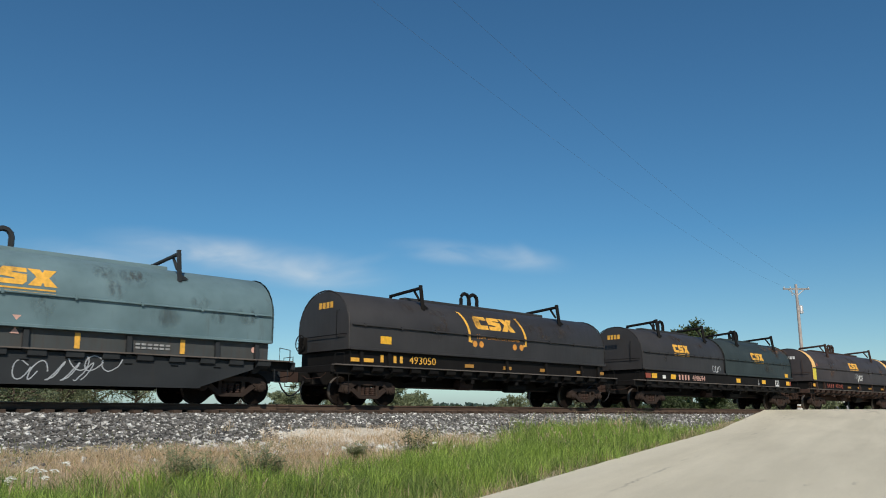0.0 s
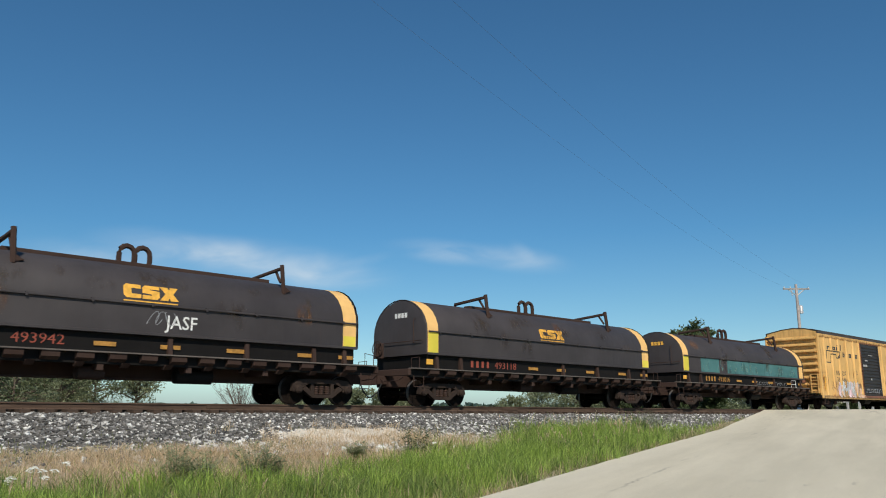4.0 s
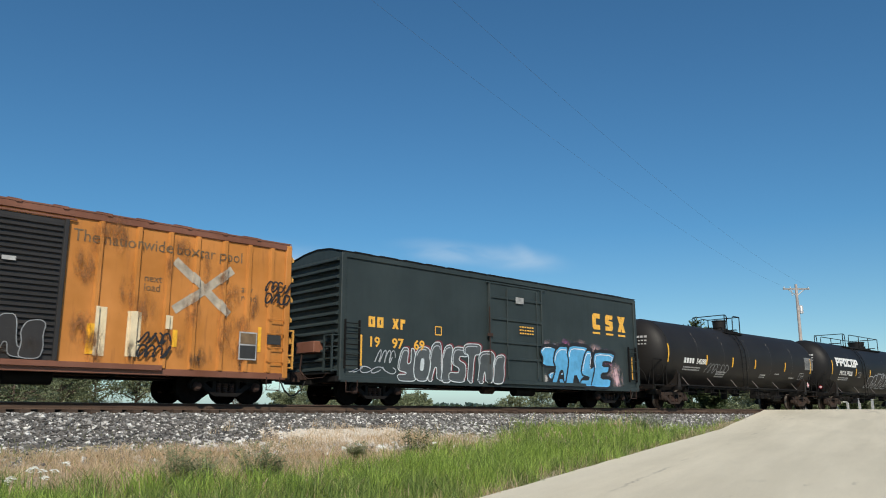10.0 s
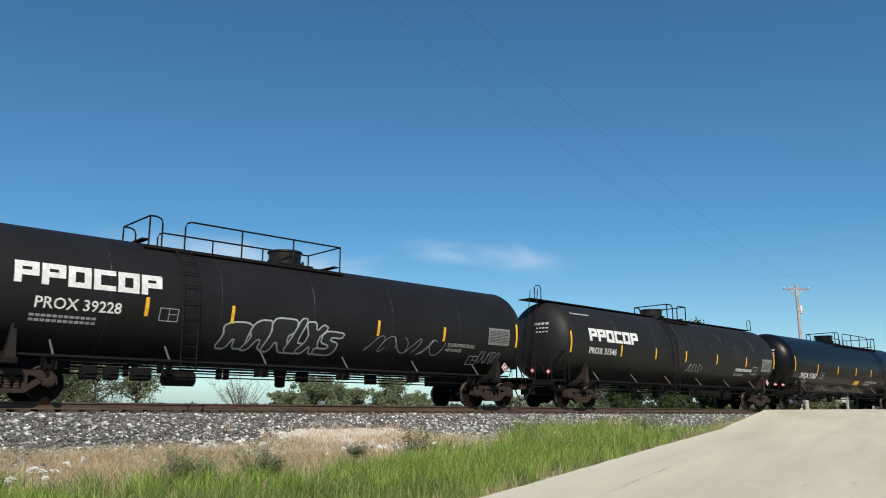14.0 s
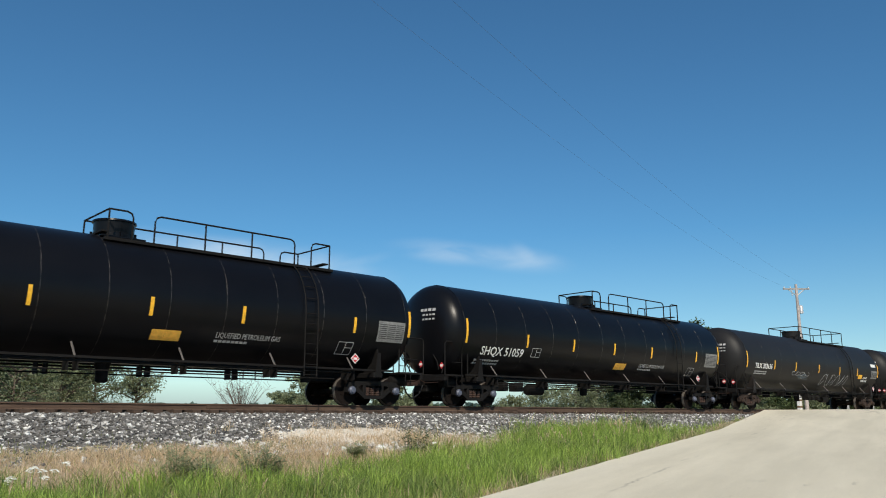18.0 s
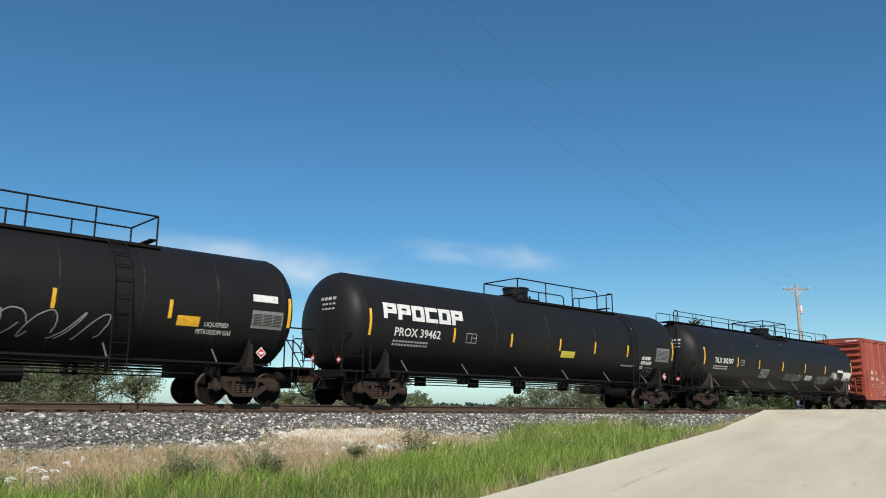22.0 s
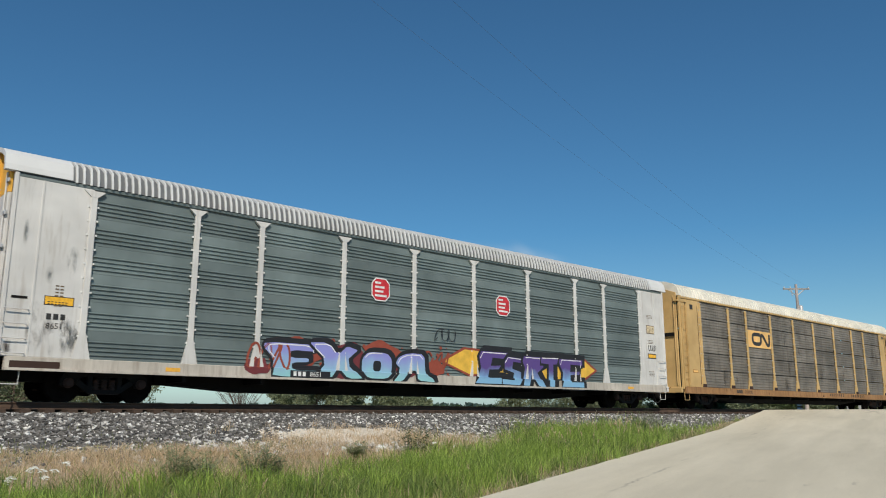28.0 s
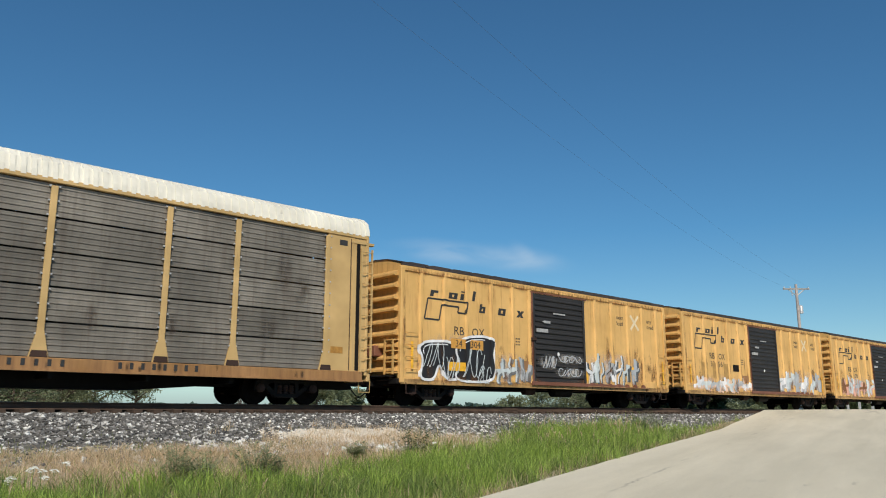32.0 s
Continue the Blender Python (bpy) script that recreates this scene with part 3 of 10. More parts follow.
def lines(near_lo, near_hi, step, far):
    a = list(np.arange(near_lo, near_hi + 0.01, step))
    grow, lo, hi, out = step * 1.5, near_lo, near_hi, a
    while hi < far:
        hi, lo = hi + grow, lo - grow
        out = [lo] + out + [hi]
        grow *= 1.45
    return out


def soil_material():
    m, n, l, b = shader("soil_grass")
    big = noise_at(n, l, 0.35, 4)
    col = blend(n, l, ramp(n, l, big, 0.35, 0.65), (0.42, 0.32, 0.23), (0.19, 0.18, 0.07))
    col = blend(n, l, ramp(n, l, noise_at(n, l, 7, 6), 0.4, 0.75), col, (0.50, 0.42, 0.33))
    l.new(col, b.inputs["Base Color"])
    b.inputs["Roughness"].default_value = 0.95
    bp = n.new("ShaderNodeBump")
    bp.inputs["Strength"].default_value, bp.inputs["Distance"].default_value = 0.6, 0.05
    l.new(noise_at(n, l, 16, 6), bp.inputs["Height"])
    l.new(bp.outputs[0], b.inputs["Normal"])
    return m


def road_material():
    m, n, l, b = shader("chip_seal")
    tc, turn = n.new("ShaderNodeTexCoord"), n.new("ShaderNodeMapping")
    turn.vector_type = "TEXTURE"
    turn.inputs["Location"].default_value = (ROAD_P.x, ROAD_P.y, 0)
    turn.inputs["Rotation"].default_value = (0, 0, math.atan2(ROAD_D.y, ROAD_D.x))
    l.new(tc.outputs["Object"], turn.inputs[0])

    def along(scale, detail, stretch, rough=0.6):
        """Noise in the road's own measure: along it, then across it."""
        mp, t = n.new("ShaderNodeMapping"), n.new("ShaderNodeTexNoise")
        mp.inputs["Scale"].default_value = stretch
        t.inputs["Scale"].default_value, t.inputs["Detail"].default_value, t.inputs["Roughness"].default_value = scale, detail, rough
        l.new(turn.outputs[0], mp.inputs[0])
        l.new(mp.outputs[0], t.inputs["Vector"])
        return t.outputs["Fac"]

    def maths(kind, a, b_):
        k = n.new("ShaderNodeMath")
        k.operation = kind
        for sock, v in zip(k.inputs, (a, b_)):
            if isinstance(v, (int, float)):
                sock.default_value = v
            else:
                l.new(v, sock)
        return k.outputs[0]
    sep = n.new("ShaderNodeSeparateXYZ")
    l.new(turn.outputs[0], sep.inputs[0])
    across = sep.outputs[1]
    col = blend(n, l, ramp(n, l, along(0.9, 5, (0.10, 1.0, 1)), 0.36, 0.66), (0.55, 0.50, 0.385), (0.67, 0.61, 0.475))
    col = blend(n, l, maths("MULTIPLY", ramp(n, l, along(0.6, 5, (0.30, 1.0, 1)), 0.48, 0.72), 0.4), col, (0.46, 0.41, 0.31))
    # a paler, gravelly margin beside the verge
    col = blend(n, l, maths("MULTIPLY", ramp(n, l, maths("ADD", across, maths("MULTIPLY", along(1.2, 4, (0.5, 1, 1)), 1.0)), -0.6, 0.45), 0.75), col, (0.71, 0.655, 0.525))
    # scattered chips, light and dark
    col = blend(n, l, ramp(n, l, noise_at(n, l, 70, 3, (1, 1, 1), 0.7), 0.56, 0.80), col, (0.30, 0.26, 0.20))
    col = blend(n, l, ramp(n, l, noise_at(n, l, 48, 3, (1, 1, 1), 0.7), 0.62, 0.85), col, (0.80, 0.76, 0.66))
    # a broken crack that runs along the road
    wander = maths("MULTIPLY", maths("SUBTRACT", along(0.5, 6, (1, 0.2, 1), 0.7), 0.5), 0.8)
    for at, strength in ((-1.75, 0.6),):
        off = maths("ABSOLUTE", maths("ADD", maths("SUBTRACT", across, at), wander), 0)
        gap = maths("MULTIPLY", ramp(n, l, off, 0.05, 0.008), maths("MULTIPLY", ramp(n, l, along(0.55, 4, (1, 0.3, 1)), 0.47, 0.60), strength))
        col = blend(n, l, gap, col, (0.19, 0.165, 0.13))
    # dark smears of tyre rubber towards the rails
    near = ramp(n, l, sep.outputs[0], -16, -3)
    col = blend(n, l, maths("MULTIPLY", near, ramp(n, l, along(1.6, 4, (0.35, 1, 1)), 0.60, 0.74)), col, (0.33, 0.29, 0.235))
    # dark rubber scuffs in short strokes
    scuff = maths("MULTIPLY", ramp(n, l, along(1.1, 3, (0.5, 2.6, 1)), 0.66, 0.72), ramp(n, l, along(0.25, 2, (1, 1, 1)), 0.50, 0.60))
    col = blend(n, l, maths("MULTIPLY", scuff, 0.6), col, (0.22, 0.19, 0.15))
    # fine gravel grain
    col = blend(n, l, maths("MULTIPLY", ramp(n, l, noise_at(n, l, 24, 8, (1, 1, 1), 0.85), 0.35, 0.68), 0.5), col, blend(n, l, 0.5, col, (0.80, 0.73, 0.57)))
    l.new(col, b.inputs["Base Color"])
    b.inputs["Roughness"].default_value, b.inputs["Specular IOR Level"].default_value = 0.92, 0.25
    bp = n.new("ShaderNodeBump")
    bp.inputs["Strength"].default_value, bp.inputs["Distance"].default_value = 0.5, 0.012
    l.new(noise_at(n, l, 80, 4), bp.inputs["Height"])
    l.new(bp.outputs[0], b.inputs["Normal"])
    return m


def sheet(name, xs, ys, zf, material, label, category):
    g = Geo()
    n = len(ys)
    g.v = [(x, y, zf(x, y)) for x in xs for y in ys]
    g.f = [(i * n + j, (i + 1) * n + j, (i + 1) * n + j + 1, i * n + j + 1) for i in range(len(xs) - 1) for j in range(n - 1)]
    return thing(name, g, material, label, category, kind="structure", smooth=60)


SOIL = soil_material()
sheet("ground", lines(-20, 80, 0.8, 2600), lines(-4, 40, 0.6, 2600), ground_z, SOIL, "dry sandy soil with patchy grass beside the track", "ground")

g = Geo()
ss, ws = list(np.arange(-70, 120.1, 1.0)), [0, 0.4, 1.5, 3.0, 4.5, 6.0, 7.0, 7.4]
edge = random.Random(5)
for s in ss:
    for k, w in enumerate(ws):
        ww = w + (edge.uniform(-0.03, 0.03) if k in (0, len(ws) - 1) else 0)
        p = ROAD_P + ROAD_D * s + ROAD_N * ww
        g.v.append((p.x, p.y, road_z(s) - 0.02 * abs(w - 3.7) / 3.7))
    for w in (-0.02, 7.42):
        p = ROAD_P + ROAD_D * s + ROAD_N * w
        g.v.append((p.x, p.y, road_z(s) - 0.14))
n = len(ws) + 2
for i in range(len(ss) - 1):
    order = [len(ws)] + list(range(len(ws))) + [len(ws) + 1]
    for a, b in zip(order, order[1:]):
        g.f.append((i * n + a, (i + 1) * n + a, (i + 1) * n + b, i * n + b))
thing("road", g, road_material(), "pale worn chip-seal road climbing to the crossing", "road", kind="structure", smooth=50)


def ballast_material(name, tones):
    """Crushed stone: each lump has its own grey, with a dusty face."""
    m, n, l, b = shader(name)
    geo = n.new("ShaderNodeNewGeometry")
    r = n.new("ShaderNodeValToRGB")
    e = r.color_ramp.elements
    e[0].position, e[0].color = 0.0, (0.07, 0.068, 0.066, 1)
    e[1].position, e[1].color = 1.0, (0.86, 0.85, 0.81, 1)
    for p, v in tones:
        q = e.new(p)
        q.color = (v, v * 0.97, v * 0.93, 1)
    l.new(geo.outputs["Random Per Island"], r.inputs[0])
    col = blend(n, l, ramp(n, l, noise_at(n, l, 30, 4), 0.35, 0.7), r.outputs[0], (0.2, 0.18, 0.16), "MIX")
    l.new(blend(n, l, 0.3, r.outputs[0], col), b.inputs["Base Color"])
    b.inputs["Roughness"].default_value, b.inputs["Specular IOR Level"].default_value = 0.9, 0.3
    return m


BALLAST = ballast_material("ballast_stone", ((0.45, 0.105), (0.76, 0.19), (0.92, 0.42)))
PALESTONE = ballast_material("ballast_pale", ((0.35, 0.12), (0.62, 0.25), (0.85, 0.55)))
RUBBLE = ballast_material("rubble_cream", ((0.10, 0.40), (0.40, 0.58), (0.75, 0.72)))
BED = plain("ballast_bed", (0.115, 0.105, 0.096), 0.95, 0, 0.5, 14)


def bed_top(u):
    return float(np.interp(abs(u), [0, 0.9, 1.3, 1.7, 2.2, 3.9, 4.6], [-0.27, -0.275, -0.30, -0.335, -0.44, -1.02, -1.10]))


g = Geo()
us = [-4.0, -3.3, -2.6, -2.0, -1.5, -0.7, 0, 0.7, 1.5, 2.0, 2.6, 3.3, 4.0]
xs = list(np.arange(-60, 43.0, 1.0)) + [43.0]
for x in xs:
    for u in us:
        p = Vector((x, Y0 + u)) - ROAD_P
        z = bed_top(u) + 0.03 * noise.noise((x * 0.8, u, 2))
        g.v.append((x, Y0 + u, z))
for i in range(len(xs) - 1):
    for j in range(len(us) - 1):
        k = i * len(us) + j
        g.f.append((k, k + len(us), k + len(us) + 1, k + 1))
bed = thing("ballast_bed", g, BED, "grey crushed-stone ballast shoulder under the rails", "ballast", kind="structure", smooth=40)


def pebbles(n, xr, ur, size, seed, spread=1.0):
    """Loose stones strewn over the shoulder, each a rough eight-sided lump."""
    r = np.random.RandomState(seed)
    x = xr[0] + (xr[1] - xr[0]) * r.rand(n) ** spread
    u = r.uniform(ur[0], ur[1], n)
    z = np.interp(np.abs(u), [0, 0.9, 1.3, 1.7, 2.2, 3.9, 4.6, 6.2, 7.4], [-0.27, -0.275, -0.30, -0.335, -0.44, -1.02, -1.08, -1.21, -1.31])
    s = size * (0.45 + r.rand(n) ** 3 * 1.7)
    base = np.array([(1, 0, 0), (-1, 0, 0), (0, 1, 0), (0, -1, 0), (0, 0, 1), (0, 0, -1)], float)
    V = base[None] * r.uniform(0.55, 1.15, (n, 6, 1)) * s[:, None, None] * np.array([1.25, 1.0, 0.8])
    a = r.uniform(0, 6.28, n)
    t = r.uniform(-0.7, 0.7, n)
    ca, sa, ct, st = np.cos(a), np.sin(a), np.cos(t), np.sin(t)
    X = V[..., 0] * ca[:, None] - V[..., 1] * sa[:, None]
    Y = V[..., 0] * sa[:, None] + V[..., 1] * ca[:, None]
    Z = V[..., 2] * ct[:, None] + X * st[:, None]
    X = X * ct[:, None] - V[..., 2] * st[:, None]
    P = np.stack([X + x[:, None], Y + Y0 + u[:, None], Z + z[:, None] + s[:, None] * 0.25], -1).reshape(-1, 3)
    F = np.array([(0, 2, 4), (2, 1, 4), (1, 3, 4), (3, 0, 4), (2, 0, 5), (1, 2, 5), (3, 1, 5), (0, 3, 5)])
    F = (F[None] + 6 * np.arange(n)[:, None, None]).reshape(-1, 3)
    return P, F


def from_arrays(name, P, F, material):
    me = bpy.data.meshes.new(name)
    me.from_pydata(P.tolist(), [], F.tolist())
    me.materials.append(material)
    return me


for many, xr, ur, size, seed, spread, stone, label in (
        (66000, (-3, 46), (-4.2, -0.86), 0.035, 3, 1.25, BALLAST, "loose grey crushed stones on the shoulder"),
        (9000, (-3, 46), (-2.6, -1.0), 0.040, 13, 1.25, PALESTONE, "white stones scattered over the grey shoulder"),
        (15000, (-3, 40), (-4.6, -2.3), 0.041, 23, 1.25, PALESTONE, "pale crushed stones down the slope of the shoulder"),
        (6000, (-3, 30), (-6.2, -4.1), 0.040, 5, 1.2, PALESTONE, "loose stones strewn into the dry grass"),
        (2600, (8.6, 17.5), (-6.0, -3.6), 0.055, 33, 1.0, RUBBLE, "cream rubble spilled on the sandy bank"),
        (1500, (14, 25), (-4.6, -3.4), 0.050, 43, 1.0, RUBBLE, "cream rubble along the foot of the ballast"),
        (9000, (-3, 60), (0.95, 3.0), 0.045, 4, 1.0, BALLAST, "loose grey crushed stones beyond the rails")):
    P, F = pebbles(many, xr, ur, size, seed, spread)
    tagged(new("ballast", from_arrays("ballast", P, F, stone)), label, "gravel", kind="stuff")

RAIL = [(-0.07, -0.172), (0.07, -0.172), (0.07, -0.162), (0.012, -0.142), (0.009, -0.048), (0.036, -0.036), (0.036, -0.006), (0.030, 0),
        (-0.030, 0), (-0.036, -0.006), (-0.036, -0.036), (-0.009, -0.048), (-0.012, -0.142), (-0.07, -0.162)]
track = thing("railway_track", None, None, "rusty steel rails on dark wooden ties", "track", kind="structure", at=pose(0, Y0, 0))
for y in (-0.753, 0.753):
    rail = part("rail", Geo().prism([(a + y, b) for a, b in RAIL], -400, 500), RAILRUST, track, "rusty brown steel rail")
    part("rail_head", Geo().box(-400, 500, y - 0.022, y + 0.022, 0.0, 0.0015), BRIGHT, rail, "polished running surface")
tie = Geo().box(-0.115, 0.115, -1.3, 1.3, -0.36, -0.175, 0.012).mesh("tie", WOODTIE)
plate = Geo().box(-0.10, 0.10, -0.95, -0.56, -0.176, -0.164, 0.004).mesh("tie_plate", RAILRUST)
spike = Geo().box(-0.012, 0.012, -0.012, 0.012, -0.165, -0.13, 0.003).mesh("spike", RAILRUST)
for i in range(130):
    x = -8 + i * 0.53
    if x > 43.5:
        break
    part("tie", tie, None, track, at=pose(x, 0, 0))
    part("tie_plate", plate, None, track, at=pose(x, 0, 0))
    part("spike", spike, None, track, at=pose(x + 0.06, -0.84, 0))
for x in (11.0, 23.0):
    part("joint_bar", Geo().box(x - 0.45, x + 0.45, -0.785, -0.762, -0.135, -0.045, 0.008), RAILRUST, track, "bolted joint bar")

# ---- pole and wires ----
POLE = Vector((75.92, 31.99, 0))
ARM = Vector((0.731, -0.682, 0)).normalized()
pole = thing("utility_pole", None, None, "weathered wooden utility pole with crossarm and transformer", "utility pole", at=pose(POLE.x, POLE.y, -0.95))
part("pole", Geo().tube([(0, 0, -0.6), (0, 0, 6), (0, 0, 12.85)], 0.20, 10, r1=0.12), POLEWOOD, pole, smooth=40)
g = Geo()
a, b = -1.25 * ARM, 1.25 * ARM
side = Vector((-ARM.y, ARM.x, 0)) * 0.06
g.add([a + side + Vector((0, 0, 12.35)), b + side + Vector((0, 0, 12.35)), b - side + Vector((0, 0, 12.35)), a - side + Vector((0, 0, 12.35)),
       a + side + Vector((0, 0, 12.48)), b + side + Vector((0, 0, 12.48)), b - side + Vector((0, 0, 12.48)), a - side + Vector((0, 0, 12.48))],
      [(0, 3, 2, 1), (4, 5, 6, 7), (0, 1, 5, 4), (1, 2, 6, 5), (2, 3, 7, 6), (3, 0, 4, 7)])
part("crossarm", g, plain("weathered_arm", (0.30, 0.28, 0.26), 0.9, 0, 0.3, 6), pole)
for k in (-1, 1):
    e = ARM * 0.75 * k
    part("brace", Geo().tube([(e.x, e.y, 12.35), (0, 0, 11.75)], 0.045, 5), ZINC, pole)
for k in (-1.15, -0.55, 1.15):
    e = ARM * k
    part("insulator", Geo().tube([(e.x, e.y, 12.48), (e.x, e.y, 12.56), (e.x, e.y, 12.66)], 0.05, 8, r1=0.03), ZINC, pole, "small grey insulator")
e = ARM * 0.28
part("transformer", Geo().spin([(10.05, 0.05), (10.08, 0.2), (10.75, 0.2), (10.8, 0.16), (10.86, 0.05)], e.x, e.y, 12, "z"), ZINC, pole, "grey transformer can", smooth=40)
e = ARM * -0.45
part("fuse_cutout", Geo().tube([(e.x, e.y, 12.3), (e.x + 0.05, e.y, 11.75)], 0.04, 6), ZINC, pole)
POLE2 = Vector((-6.4, 10.7, 0))
pole2 = thing("utility_pole", None, None, "weathered wooden utility pole carrying two wires", "utility pole", at=pose(POLE2.x, POLE2.y, -1.9))
part("pole", Geo().tube([(0, 0, -0.3), (0, 0, 7), (0, 0, 14.9)], 0.22, 10, r1=0.13), POLEWOOD, pole2, smooth=40)
part("crossarm", Geo().tube([-1.3 * ARM + Vector((0, 0, 14.55)), 1.3 * ARM + Vector((0, 0, 14.55))], 0.07, 4), POLEWOOD, pole2)
for k, sag in ((-1.15, 1.6), (1.15, 1.6)):
    A, B = POLE + ARM * k + Vector((0, 0, 11.71)), POLE2 + ARM * k + Vector((0, 0, 12.75))
    pts = [A.lerp(B, i / 40) - Vector((0, 0, 4 * sag * (i / 40) * (1 - i / 40))) for i in range(41)]
    thing("power_line", Geo().tube(pts, 0.0033, 5), WIRE, "thin dark overhead power line", "power line", "power lines", smooth=60)


# ---- barrier beyond the crossing ----
def stand(px, depth):
    p = Vector(EYE) + (AHEAD + VIEW.to_3x3() @ Vector(((px - 784) / 1410, (441 - 735) / 1410, 0))) * depth
    return Vector((p.x, p.y, 0))


A, B = stand(1462, 96), stand(1548, 92)
barrier = thing("guardrail", None, None, "white steel guardrail on grey posts beyond the crossing", "guardrail", at=pose(A.x, A.y, 0))
D = B - A
nrm = Vector((-D.y, D.x, 0)).normalized() * 0.05
beam = Geo()
for lo, hi in ((1.15, 1.45), (1.55, 1.85)):
    beam.add([o + Vector((0, 0, z)) for o in (-nrm, D * 0.5 - nrm, D * 0.5 + nrm, nrm) for z in (lo, hi)], [(0, 2, 3, 1), (2, 4, 5, 3), (4, 6, 7, 5), (6, 0, 1, 7), (0, 6, 4, 2), (1, 3, 5, 7)])
part("beam", beam, WHITE, barrier)
for k in (0.05, 0.25, 0.48, 0.72, 0.98):
    p = D * k
    part("post", Geo().box(p.x - 0.12, p.x + 0.12, p.y - 0.12, p.y + 0.12, -1.3, 1.9, 0.02), ZINC, barrier)


mp = stand(1417, 62)
post = thing("marker_post", None, None, "white roadside marker post with dark bands", "marker post", at=pose(mp.x, mp.y, -0.3))
part("post", Geo().box(-0.15, 0.15, -0.15, 0.15, -0.6, 1.75, 0.03), WHITE, post)
for z in (0.55, 1.05):
    part("band", Geo().box(-0.156, 0.156, -0.156, 0.156, z, z + 0.14), FADEINK, post, "dark painted band")


# ---- sky: thin cloud ----
def cirrus(wisps):
    """One sheet far behind everything with soft wisps on it: place, size, slant and strength of each, in picture units at its distance."""
    m, n, l, b = shader("cirrus")
    tc = n.new("ShaderNodeTexCoord")

    def vec(kind, src, value):
        k = n.new("ShaderNodeVectorMath")
        k.operation = kind
        k.inputs[1].default_value = value
        l.new(src, k.inputs[0])
        return k

    def maths(kind, p, q):
        k = n.new("ShaderNodeMath")
        k.operation = kind
        for sock, v in zip(k.inputs, (p, q)):
            if isinstance(v, (int, float)):
                sock.default_value = v
            else:
                l.new(v, sock)
        return k.outputs[0]

    def streaks(scale, stretch, turn, detail):
        mp, t = n.new("ShaderNodeMapping"), n.new("ShaderNodeTexNoise")
        mp.inputs["Scale"].default_value, mp.inputs["Rotation"].default_value = stretch, (0, 0, turn)
        t.inputs["Scale"].default_value, t.inputs["Detail"].default_value, t.inputs["Distortion"].default_value = scale, detail, 0.6
        l.new(tc.outputs["UV"], mp.inputs[0])
        l.new(mp.outputs[0], t.inputs["Vector"])
        return t.outputs["Fac"]
    total = None
    for x, y, w, h, slant, strength in wisps:
        off = vec("SUBTRACT", tc.outputs["UV"], (x / 1000, -y / 1000, 0))
        mp = n.new("ShaderNodeMapping")
        mp.inputs["Rotation"].default_value = (0, 0, -slant)
        l.new(off.outputs[0], mp.inputs[0])
        ln = n.new("ShaderNodeVectorMath")
        ln.operation = "LENGTH"
        l.new(vec("MULTIPLY", mp.outputs[0], (2000 / w, 2000 / h, 0)).outputs[0], ln.inputs[0])
        fall = n.new("ShaderNodeMapRange")
        fall.interpolation_type = "SMOOTHSTEP"
        fall.inputs[1].default_value, fall.inputs[2].default_value, fall.inputs[3].default_value, fall.inputs[4].default_value = 0.0, 1.0, strength, 0.0
        l.new(ln.outputs["Value"], fall.inputs[0])
        total = fall.outputs[0] if total is None else maths("ADD", total, fall.outputs[0])
    grain = maths("MULTIPLY", ramp(n, l, streaks(9.0, (0.8, 2.2, 1), -0.15, 6), 0.22, 0.72), ramp(n, l, streaks(4.0, (0.7, 1.6, 1), -0.2, 4), 0.15, 0.65))
    em, tp, mx = n.new("ShaderNodeEmission"), n.new("ShaderNodeBsdfTransparent"), n.new("ShaderNodeMixShader")
    em.inputs[0].default_value, em.inputs[1].default_value = (0.66, 0.75, 0.82, 1), 1.0
    l.new(maths("MINIMUM", maths("MULTIPLY", total, grain), 0.6), mx.inputs[0])
    l.new(tp.outputs[0], mx.inputs[1])
    l.new(em.outputs[0], mx.inputs[2])
    l.new(mx.outputs[0], n["Material Output"].inputs[0])
    turn = VIEW.to_3x3()
    X, Y = turn @ Vector((1, 0, 0)), turn @ Vector((0, 1, 0))
    corners = ((-700, 900), (2300, 900), (2300, -500), (-700, -500))
    me = Geo().add([Vector(EYE) + (AHEAD + X * ((u - 784) / 1410) + Y * ((441 - v) / 1410)) * 4000 for u, v in corners], [(0, 1, 2, 3)]).mesh("cloud", m)
    uv = me.uv_layers.new()
    for lp in me.loops:
        u, v = corners[lp.vertex_index]
        uv.data[lp.index].uv = (u / 1000, -v / 1000)
    ob = new("cloud", me)
    ob.visible_shadow = False
    return tagged(ob, "thin wispy white cirrus cloud low in the sky", "cloud", kind="structure")


cirrus([(330, 440, 420, 80, -0.12, 0.72), (500, 468, 460, 100, -0.13, 0.95), (580, 488, 300, 80, -0.05, 0.5), (648, 461, 130, 26, 0.24, 0.55), (190, 470, 460, 110, -0.1, 0.62),
        (790, 446, 250, 56, -0.10, 0.7), (905, 458, 260, 60, -0.12, 0.65), (925, 444, 70, 34, -0.6, 0.35), (300, 540, 500, 70, 0.0, 0.3)])


